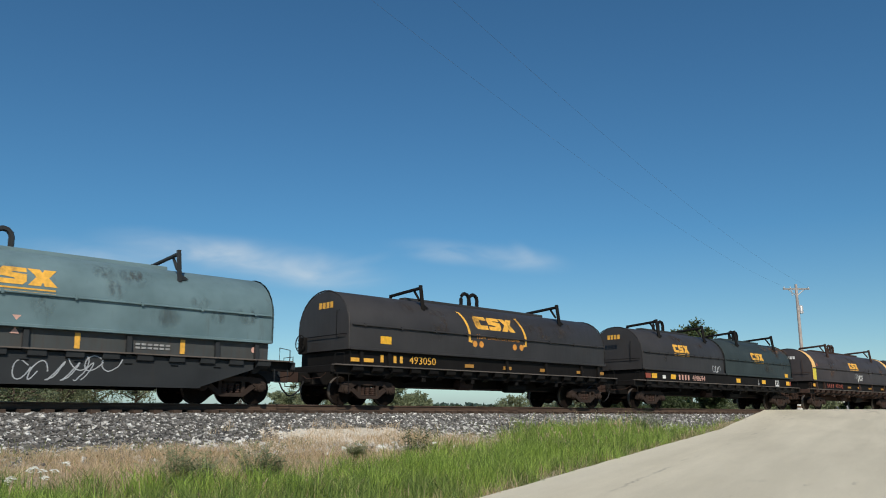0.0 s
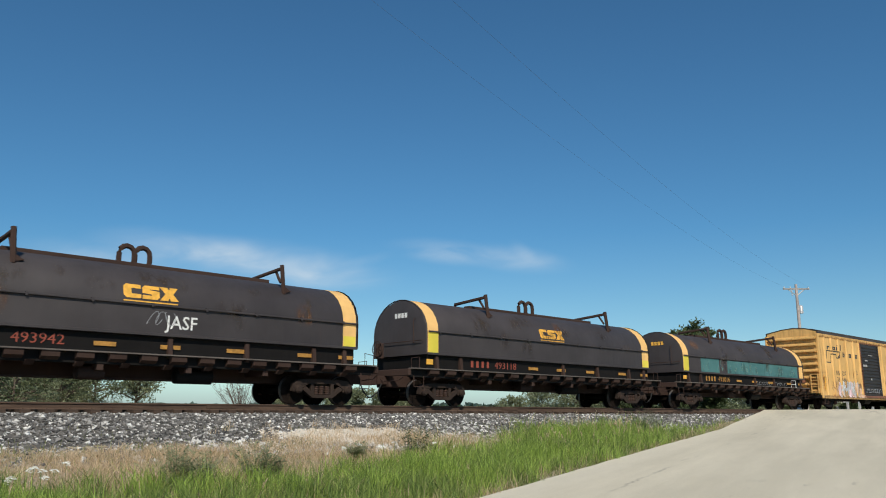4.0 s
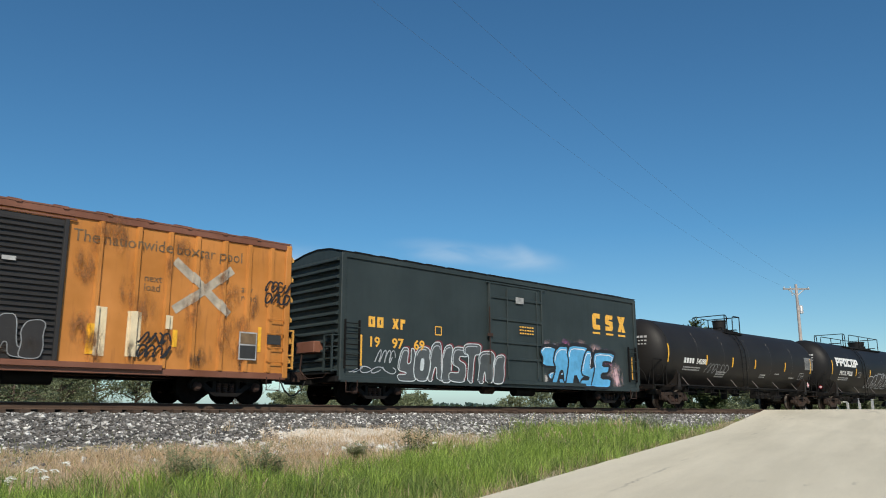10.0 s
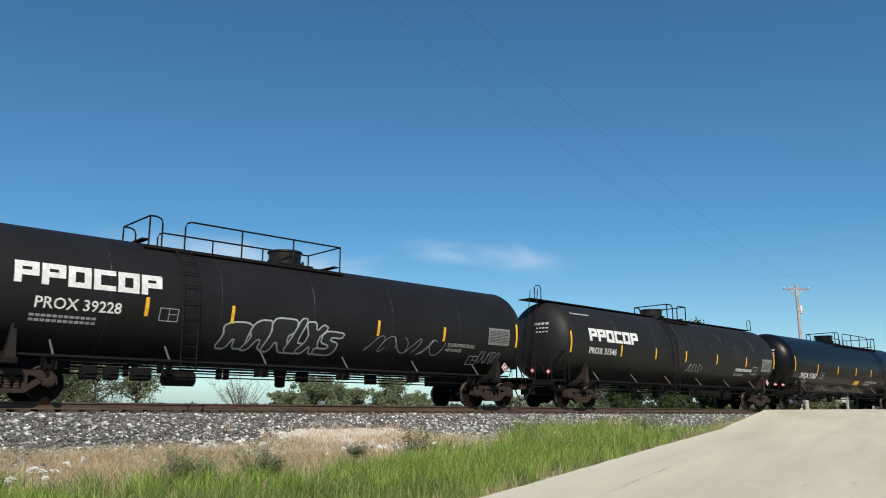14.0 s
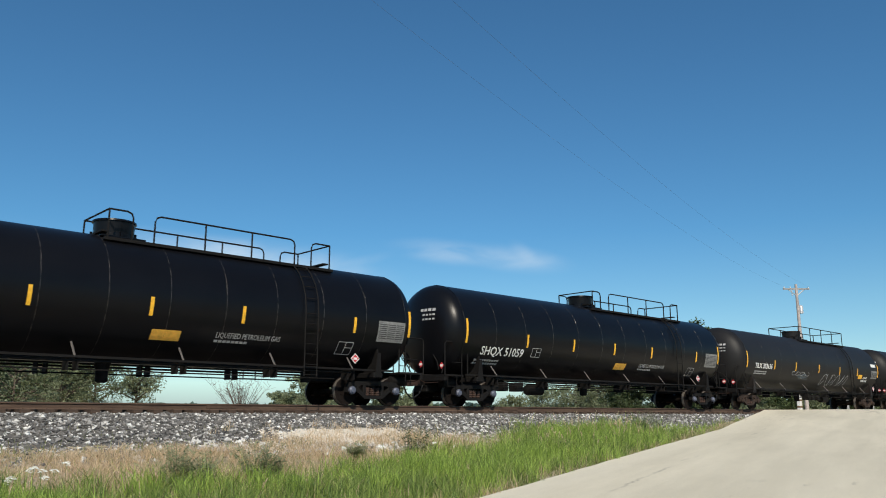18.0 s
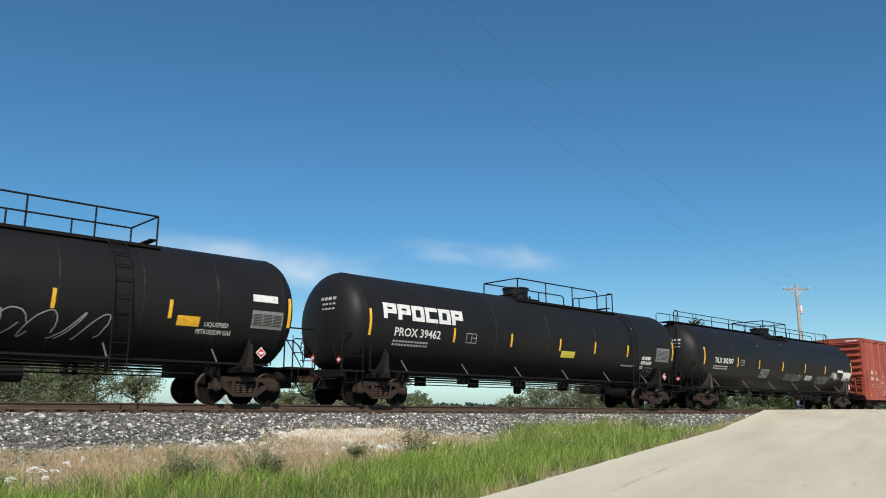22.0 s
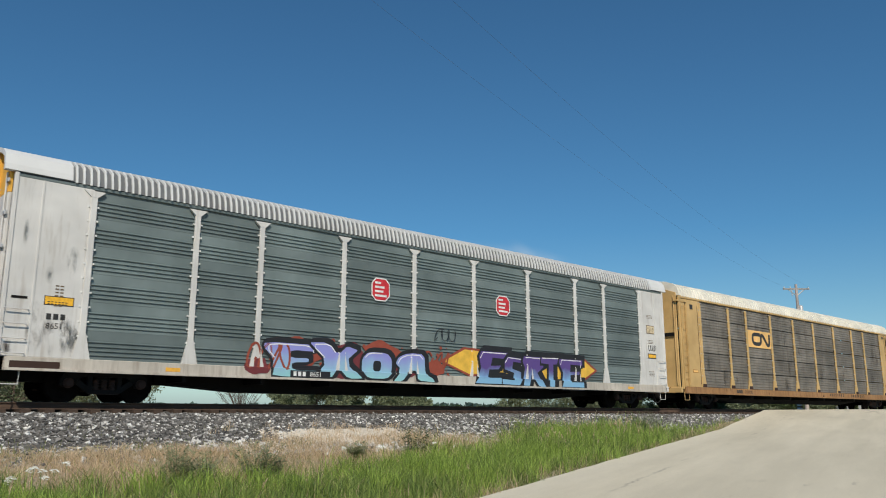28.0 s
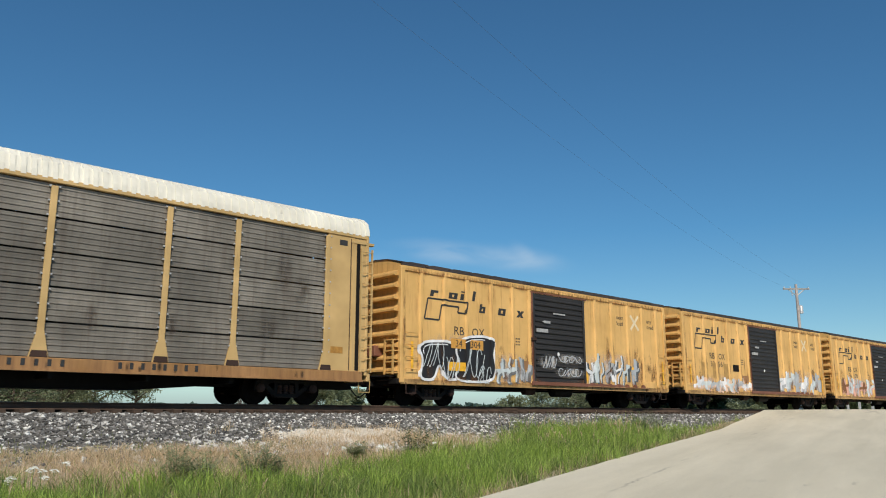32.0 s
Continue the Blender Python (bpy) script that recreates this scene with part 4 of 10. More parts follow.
# ---- plants ----
def blades(name, pts, hgt, width, lean, seed, material, label, category="grass"):
    """Upright tapered blades at the given feet."""
    r = np.random.RandomState(seed)
    n = len(pts)
    a = r.uniform(0, 6.28, n)
    h = hgt * (0.45 + 0.7 * r.rand(n)) * np.array([0.55 + 0.95 * patch(p[0], p[1], 0.8, 6) for p in pts])
    w = width * (0.6 + 0.8 * r.rand(n))
    la, ll = r.uniform(0, 6.28, n), lean * r.rand(n) * h
    side = np.stack([np.cos(a) * w, np.sin(a) * w, np.zeros(n)], -1)
    tip = np.stack([np.cos(la) * ll, np.sin(la) * ll, h], -1)
    mid = tip * np.array([0.35, 0.35, 0.6])
    B = np.asarray(pts)
    P = np.stack([B - side, B + side, B + mid + side * 0.7, B + mid - side * 0.7, B + tip], 1).reshape(-1, 3)
    k = 5 * np.arange(n)
    me = bpy.data.meshes.new(name)
    faces = np.stack([k, k + 1, k + 2, k + 3], -1).tolist() + np.stack([k + 3, k + 2, k + 4], -1).tolist()
    me.from_pydata(P.tolist(), [], faces)
    me.materials.append(material)
    return tagged(new(name, me), label, category, kind="stuff")


GREEN = leafy("grass_green", (0.08, 0.145, 0.018), (0.53, 0.69, 0.15), through=0.42)
DEEP = leafy("grass_deep", (0.05, 0.10, 0.02), (0.40, 0.51, 0.13), through=0.4)
DRY = leafy("grass_dry", (0.42, 0.30, 0.175), (0.86, 0.69, 0.47), through=0.4)
OLIVE = leafy("grass_olive", (0.08, 0.10, 0.025), (0.30, 0.33, 0.10))
SHRUB = leafy("weed_dark", (0.19, 0.22, 0.11), (0.42, 0.46, 0.26), through=0.4)
LEAF = leafy("leaf_mid", (0.032, 0.055, 0.02), (0.11, 0.145, 0.05))
# Dark under-layer: shade between the taller blades is put into this green.
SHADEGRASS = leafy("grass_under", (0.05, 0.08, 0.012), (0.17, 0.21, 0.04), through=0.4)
MIDGREEN = leafy("leaf_yellow_green", (0.08, 0.105, 0.055), (0.22, 0.25, 0.125))
LEAFDARK = leafy("leaf_dark", (0.022, 0.04, 0.015), (0.075, 0.105, 0.038))
LEAFPALE = leafy("leaf_pale", (0.075, 0.10, 0.05), (0.22, 0.25, 0.14))
# Paler leaf tone with distance haze mixed into its colour.
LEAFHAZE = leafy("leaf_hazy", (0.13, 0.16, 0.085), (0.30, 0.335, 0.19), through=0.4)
BARK = plain("bark", (0.10, 0.075, 0.055), 0.95, 0, 0.35, 8)
PETAL = plain("petal_white", (0.75, 0.75, 0.70), 0.7)


def tufts(pts, many, reach, seed):
    """Turns each foot into a tussock of several feet close together."""
    r = random.Random(seed)
    return [(x + r.gauss(0, reach), y + r.gauss(0, reach), z) for x, y, z in pts for _ in range(many)]


def strew(n, seed, keep):
    """Feet of plants in the verge between road and ballast, kept by a chance for each place."""
    rnd = random.Random(seed)
    out = []
    tries = 0
    while len(out) < n and tries < n * 12:
        tries += 1
        x = rnd.uniform(-1, 42)
        d = rnd.uniform(0.02, 11)
        y = ROAD_P.y + (x - ROAD_P.x) * 0.3292 + d
        u = Y0 - y
        if u < 2.7 or u > 14:
            continue
        if rnd.random() < keep(x, u, d):
            out.append((x, y, ground_z(x, y) - 0.02))
    return out


def patch(x, y, f=0.5, o=0.0):
    return noise.noise((x * f + o, y * f, 1.7)) * 0.5 + 0.5


def verge_line(x):
    """Where the green verge gives way to dry grass and stone."""
    return float(np.interp(x, [-5, 3.5, 8.3, 10.5, 12.0, 13.6, 17.0, 21.2, 26, 32, 45], [12.5, 12.3, 12.2, 13.2, 13.6, 13.9, 15.6, 17.7, 18.4, 18.6, 18.6]))


def green_chance(x, u, d):
    k = verge_line(x) - (Y0 - u) + 1.7 * (patch(x, u, 0.45, 3) - 0.5) + 1.5 * (patch(x, u, 1.5, 13) - 0.5)
    return float(np.interp(k, [-0.6, 0.1, 1.0], [0.0, 0.55, 1])) * (0.35 + 0.85 * patch(x, u, 0.9)) * float(np.interp(x, [6, 13], [0.55, 1])) * min(1, 0.15 + 2.2 * max(0, patch(x, u, 2.3, 8) - 0.28)) * float(np.interp(d, [0, 0.5, 1.2], [0.05, 0.35, 1])) * float(np.interp(x, [23, 29], [1, 0.05]))


def dry_chance(x, u, d):
    k = (Y0 - u) - verge_line(x) + 1.2 * (patch(x, u, 0.5, 7) - 0.5)
    return float(np.interp(k, [-1.6, 0.2, 1.0], [0.10, 0.9, 1])) * float(np.interp(u + 1.6 * (patch(x, u, 0.55, 2) - 0.5), [3.9, 5.2], [0.0, 1])) * (0.1 + 1.1 * patch(x, u, 0.6, 9))


feet = strew(3400, 1, green_chance)
blades("tall_grass", tufts([p for p in feet if patch(p[0], p[1], 0.7, 11) > 0.47], 22, 0.07, 1), 0.44, 0.0066, 1.15, 1, GREEN, "tall bright green grass along the road edge")
blades("tall_grass", tufts([p for p in feet if patch(p[0], p[1], 0.7, 11) <= 0.47], 20, 0.07, 1), 0.38, 0.0066, 1.2, 9, DEEP, "deep green grass clumps along the road edge")
blades("tall_grass", strew(14000, 2, lambda x, u, d: green_chance(x, u, d) * (1 if x > 15 else 0.3) * (1.6 * patch(x, u, 1.1, 5) - 0.3)), 0.62, 0.006, 0.6, 2, GREEN, "taller green grass near the crossing")
blades("dry_grass", tufts(strew(3000, 3, dry_chance), 15, 0.08, 3), 0.23, 0.0045, 1.9, 3, DRY, "dry tan grass on the bank")
blades("low_grass", strew(16000, 4, lambda x, u, d: (0.7 if d < 1.2 or u > 7.2 else 0.3) * patch(x, u, 0.9, 4)), 0.2, 0.006, 0.9, 4, OLIVE, "olive green low grass on the bank")
blades("low_grass", strew(26000, 6, lambda x, u, d: green_chance(x, u, d)), 0.14, 0.008, 0.9, 6, SHADEGRASS, "dense short green undergrowth in the verge")
blades("dead_stalks", strew(2600, 5, lambda x, u, d: green_chance(x, u, d) + (0.2 if d < 0.6 else 0)), 0.36, 0.004, 0.7, 5, DRY, "dead tan stalks among the green grass")

g, r = Geo(), random.Random(31)
for x, y, z in strew(420, 7, lambda x, u, d: green_chance(x, u, d) * (1.0 if 16 < x < 26 else 0.04)):
    a, h = r.uniform(0, 6.28), r.uniform(0.45, 0.85)
    lean = r.uniform(0.05, 0.22)
    tip = Vector((x + math.cos(a) * lean, y + math.sin(a) * lean, z + h))
    foot, mid = Vector((x, y, z)), Vector((x + math.cos(a) * lean * 0.3, y + math.sin(a) * lean * 0.3, z + h * 0.6))
    g.tube([foot, mid, tip], 0.0025, 3, r1=0.0015)
    for k in range(9):
        p = mid.lerp(tip, 0.55 + 0.05 * k)
        b = r.uniform(0, 6.28)
        d = Vector((math.cos(b), math.sin(b), 1.2)) * 0.032
        e = Vector((-math.sin(b), math.cos(b), 0)) * 0.007
        g.add([p - e, p + d * 0.5 - e, p + d, p + d * 0.5 + e, p + e], [(0, 1, 2, 3, 4)])
tagged(new("seed_heads", g.mesh("seed_heads", DRY)), "tan grass seed heads above the green verge", "grass", kind="stuff")

g = Geo()
mx = list(np.linspace(10.6, 16.4, 30))
my = list(np.linspace(16.7, 18.75, 14))
for x in mx:
    for yv in my:
        e = max(0.0, 1 - ((x - 13.5) / 2.9) ** 2) * max(0.0, 1 - ((yv - 17.75) / 1.02) ** 2)
        slope = float(np.interp(Y0 - yv, [1.9, 3.9, 5.2], [-0.20, -1.02, -1.12]))
        g.v.append((x, yv, slope - 0.06 + 0.20 * e + 0.03 * noise.noise((x * 2, yv * 2, 3))))
g.f = [(i * 14 + j, (i + 1) * 14 + j, (i + 1) * 14 + j + 1, i * 14 + j + 1) for i in range(29) for j in range(13)]
thing("sand_mound", g, plain("pale_sand", (0.64, 0.58, 0.49), 0.95, 0, 0.3, 12), "pale bare sandy patch on the ballast slope", "soil", kind="structure", smooth=60)


r = random.Random(77)
feet = []
for i in range(330):
    x, yv = 13.4 + r.gauss(0, 1.7), 17.55 + r.gauss(0, 0.5)
    feet.append((x, yv, float(np.interp(Y0 - yv, [1.9, 3.9, 5.2], [-0.20, -1.02, -1.12])) + 0.03))
blades("dry_grass", tufts(feet, 12, 0.07, 8), 0.22, 0.0045, 1.2, 8, DRY, "sparse dry grass on the sandy patch")


def weed(x, y, h, n, seed, label, material=None):
    """A bushy weed: stems with narrow leaves."""
    r = random.Random(seed)
    z = ground_z(x, y)
    ob = thing("weed", None, None, label, "weed", "roadside weeds", at=pose(x, y, z))
    st, P = Geo(), []
    for i in range(n):
        a, sp = r.uniform(0, 6.28), r.uniform(0.15, 0.85) * h
        t = Vector((math.cos(a) * sp, math.sin(a) * sp, h * r.uniform(0.6, 1.05)))
        st.tube([(0.3 * t.x * r.random(), 0.3 * t.y * r.random(), -0.03), t * 0.55, t], 0.003, 4, r1=0.0015)
        for _ in range(26):
            k = r.uniform(0.1, 1)
            P.append((t * k + Vector((r.gauss(0, 0.04), r.gauss(0, 0.04), 0)), r.uniform(0, 6.28), r.uniform(0.03, 0.08)))
    tagged_stuff("stem", st, SHRUB, ob)
    lf = Geo()
    for c, a, s in P:
        d = Vector((math.cos(a), math.sin(a), r.uniform(-0.3, 0.6))) * s
        w = Vector((-math.sin(a), math.cos(a), 0)) * s * 0.28
        lf.add([c, c + d * 0.5 + w, c + d, c + d * 0.5 - w], [(0, 1, 2, 3)])
    me = bpy.data.meshes.new("foliage")
    me.from_pydata(lf.v, [], lf.f)
    me.materials.append(material or SHRUB)
    part("foliage", me, None, ob)
    return ob


def flower(x, y, h, seed):
    """Wild white umbel on a thin stalk."""
    r = random.Random(seed)
    ob = thing("wild_flower", None, None, "white flat-topped wild flower on a thin stalk", "flower", "white wild flowers", at=pose(x, y, ground_z(x, y)))
    part("stalk", Geo().tube([(0, 0, -0.03), (0.01, 0, h * 0.6), (0.02, 0, h)], 0.004, 4), SHRUB, ob)
    g = Geo()
    for _ in range(22):
        a, q = r.uniform(0, 6.28), 0.065 * math.sqrt(r.random())
        cx, cy = 0.02 + q * math.cos(a), q * math.sin(a)
        cz = h + 0.012 - 6 * q * q + 0.35 * cy + r.uniform(0, 0.012)
        g.box(cx - 0.011, cx + 0.011, cy - 0.011, cy + 0.011, cz, cz + 0.007)
    tagged_stuff("umbel", g, PETAL, ob)


def tree(name, x, y, z, h, spread, seed, leaf, label, leaves=5200, size=0.3, low=0.25, lean=0.0):
    """Trunk and limbs with a crown of leaf clumps, uneven and open."""
    r = random.Random(seed)
    rs = np.random.RandomState(seed)
    ob = thing(name, None, None, label, "tree" if name == "tree" else "bush", at=pose(x, y, z))
    tg, tips = Geo(), []
    tg.tube([(0, 0, -0.4), (0.03 * h * lean, 0, h * 0.35), (0.05 * h * lean, 0.01 * h, h * 0.8)], 0.028 * h, 8, r1=0.008 * h)
    for i in range(26):
        k = r.uniform(low, 0.80)
        a = r.uniform(0, 6.28)
        reach = spread * r.uniform(0.55, 1.0) * (1.0 - 0.45 * max(0, k - 0.4))
        s = Vector((0.03 * h * lean, 0, h * k))
        e = s + Vector((math.cos(a) * reach, math.sin(a) * reach, h * r.uniform(0.06, 0.24)))
        m = s.lerp(e, 0.5) + Vector((0, 0, 0.03 * h))
        tg.tube([s, m, e], 0.012 * h, 5, r1=0.003 * h)
        tips += [(e, 0.8), (m, 1.0), (m.lerp(e, 0.5), 0.95), (s.lerp(m, 0.5), 0.9)]
        for j in range(3):
            f = s.lerp(e, r.uniform(0.45, 1.0)) + Vector((r.gauss(0, 0.22), r.gauss(0, 0.22), r.uniform(-0.1, 0.35))) * spread
            f.z = min(f.z, h * 0.93)
            tg.tube([s.lerp(e, 0.6), f], 0.004 * h, 4, r1=0.0015 * h)
            tips.append((f, r.uniform(0.35, 0.75)))
    tips.append((Vector((0, 0, h * 0.88)), 0.8))
    part("trunk", tg, BARK, ob, smooth=60)
    per = max(20, leaves // len(tips))
    C = []
    for c, w in tips:
        rad = spread * 0.34 * w * r.uniform(0.7, 1.3)
        d = rs.normal(size=(per, 3))
        d /= np.linalg.norm(d, axis=1)[:, None]
        C.append(np.array(c) + d * rad * rs.rand(per, 1) ** 0.6 * np.array([1, 1, 0.8]))
    C = np.concatenate(C)
    n = len(C)
    a = rs.normal(size=(n, 3))
    a /= np.linalg.norm(a, axis=1)[:, None]
    b = np.cross(a, rs.normal(size=(n, 3)))
    b /= np.linalg.norm(b, axis=1)[:, None]
    s = size * rs.uniform(0.5, 1.2, (n, 1))
    P = np.stack([C - a * s, C + b * s * 0.45, C + a * s, C - b * s * 0.45], 1).reshape(-1, 3)
    me = bpy.data.meshes.new("crown")
    me.from_pydata(P.tolist(), [], (4 * np.arange(n)[:, None] + np.arange(4)).tolist())
    me.materials.append(leaf)
    part("crown", me, None, ob)
    return ob


def spot(px, depth):
    """The plan position seen in a picture column, at a depth before the camera."""
    turn = VIEW.to_3x3()
    p = Vector(EYE) + (AHEAD + turn @ Vector(((px - 784) / 1410, (441 - 735) / 1410, 0))) * depth
    return p.x, p.y


def tree_at(name, px, depth, top, wide, seed, leaf, label, **k):
    x, y = spot(px, depth)
    h = (735 - top) / 1410 * depth + 0.9
    return tree(name, x, y, -1.2, h, wide / 1410 * depth / 2, seed, leaf, label, **k)


tree_at("tree", 30, 62, 455, 190, 11, LEAF, "broad dark green deciduous tree behind the track", leaves=30000, size=0.24, low=0.05)
tree_at("tree", 108, 66, 500, 90, 12, LEAF, "green deciduous tree behind the track", leaves=18000, size=0.24, low=0.06)
tree_at("tree", 1224, 105, 572, 92, 13, LEAF, "dark green tree far behind the crossing", leaves=14000, size=0.26, low=0.06)
tree_at("tree", 1266, 108, 584, 50, 14, LEAFDARK, "dark green tree far behind the crossing", leaves=6000, size=0.28, low=0.06)
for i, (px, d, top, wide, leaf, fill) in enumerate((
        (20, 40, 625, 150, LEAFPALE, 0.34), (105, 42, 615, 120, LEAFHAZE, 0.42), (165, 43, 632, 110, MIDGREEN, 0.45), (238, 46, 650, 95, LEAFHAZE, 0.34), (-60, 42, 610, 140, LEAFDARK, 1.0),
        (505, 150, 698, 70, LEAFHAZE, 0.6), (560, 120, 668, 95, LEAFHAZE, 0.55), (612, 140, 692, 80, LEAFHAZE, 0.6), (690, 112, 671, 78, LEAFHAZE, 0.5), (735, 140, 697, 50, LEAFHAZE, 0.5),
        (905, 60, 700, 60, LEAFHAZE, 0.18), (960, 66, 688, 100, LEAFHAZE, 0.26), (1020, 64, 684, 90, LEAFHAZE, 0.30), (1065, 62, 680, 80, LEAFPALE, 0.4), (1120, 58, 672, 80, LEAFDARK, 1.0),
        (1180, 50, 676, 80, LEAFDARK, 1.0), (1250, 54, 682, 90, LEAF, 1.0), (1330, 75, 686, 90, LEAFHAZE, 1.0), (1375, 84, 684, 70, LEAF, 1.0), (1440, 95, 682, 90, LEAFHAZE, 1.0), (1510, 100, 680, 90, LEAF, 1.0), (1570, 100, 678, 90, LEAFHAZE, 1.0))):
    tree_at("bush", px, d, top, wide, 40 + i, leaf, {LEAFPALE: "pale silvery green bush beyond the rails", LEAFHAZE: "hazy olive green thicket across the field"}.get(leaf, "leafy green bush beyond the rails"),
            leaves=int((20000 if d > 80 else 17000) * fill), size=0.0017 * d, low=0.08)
x, y = spot(425, 60)
bare = thing("bare_bush", None, None, "leafless grey-brown bush beyond the rails", "bush", at=pose(x, y, -1.2))
g, r = Geo(), random.Random(8)
for i in range(40):
    a, s = r.uniform(0, 6.28), r.uniform(0.2, 2.6)
    e = Vector((math.cos(a) * s, math.sin(a) * s, r.uniform(2.2, 3.9)))
    g.tube([(0, 0, -0.2), e * 0.5 + Vector((0, 0, 0.35)), e], 0.026, 4, r1=0.007)
    for j in range(7):
        f = e * r.uniform(0.5, 0.95) + Vector((0, 0, 0.15))
        g.tube([f, f + Vector((r.gauss(0, 0.4), r.gauss(0, 0.4), r.uniform(0.2, 0.8)))], 0.010, 3, r1=0.004)
part("branches", g, BARK, bare)


def woods(depth, lo, hi, seed, material, label, x_from=-200, x_to=1900, step=26):
    """A far line of trees, uneven clumps on low ground."""
    r = np.random.RandomState(seed)
    C, S = [], []
    for px in range(x_from, x_to, step):
        x, y = spot(px + r.uniform(-8, 8), depth * r.uniform(0.96, 1.05))
        top = r.uniform(lo, hi) / 1410 * depth
        n = 70
        w = step / 1410 * depth
        d = r.normal(size=(n, 3)) * np.array([w * 0.5, w * 0.5, 0])
        zz = -1.5 + (top + 1.2) * np.sqrt(r.rand(n))
        C.append(np.stack([x + d[:, 0], y + d[:, 1], zz], -1))
    C = np.concatenate(C)
    n = len(C)
    a = r.normal(size=(n, 3))
    a /= np.linalg.norm(a, axis=1)[:, None]
    b = np.cross(a, r.normal(size=(n, 3)))
    b /= np.linalg.norm(b, axis=1)[:, None]
    s = depth * 0.0042 * r.uniform(0.6, 1.3, (n, 1))
    P = np.stack([C - a * s, C + b * s, C + a * s, C - b * s], 1).reshape(-1, 3)
    me = bpy.data.meshes.new("woods")
    me.from_pydata(P.tolist(), [], (4 * np.arange(n)[:, None] + np.arange(4)).tolist())
    me.materials.append(material)
    return tagged(new("woods", me), label, "woods", kind="stuff")


# Bluish green: the haze over the far woods is put into the leaf colour.
HAZY = leafy("leaf_far", (0.05, 0.09, 0.07), (0.10, 0.15, 0.12))
woods(520, 12, 20, 1, HAZY, "far line of dark woods on the horizon")
woods(240, 6, 16, 2, LEAFDARK, "hedge of green trees across the fields", step=30)
for i, (x, y, h) in enumerate(((5.75, 12.25, 0.95), (6.05, 12.15, 0.7), (7.45, 12.75, 0.9), (7.75, 12.7, 0.6), (11.0, 14.6, 0.5), (12.9, 15.0, 0.7), (13.4, 15.1, 0.6), (27.0, 17.6, 0.9), (28.2, 17.9, 0.8), (26.2, 17.3, 0.7))):
    weed(x, y, h * (0.8 if i < 5 else 1), 52 if i < 5 else 24, 60 + i, "bushy dark green roadside weed", SHRUB if i < 5 else LEAF)
r = random.Random(21)
for i in range(9):
    flower(3.5 + r.uniform(-0.3, 0.9), 12.9 + r.uniform(-0.2, 0.5), r.uniform(0.2, 0.4), i)
for i in range(9):
    flower(15.2 + r.uniform(-1.2, 1.4), 15.2 + r.uniform(-0.6, 0.8), r.uniform(0.4, 0.7), 20 + i)
for i in range(6):
    flower(11.3 + r.uniform(-1.5, 1.5), 14.0 + r.uniform(-0.5, 0.5), r.uniform(0.25, 0.5), 40 + i)


# ---- the train ----
cars, wheels = [], []
R_WHEEL = 0.44


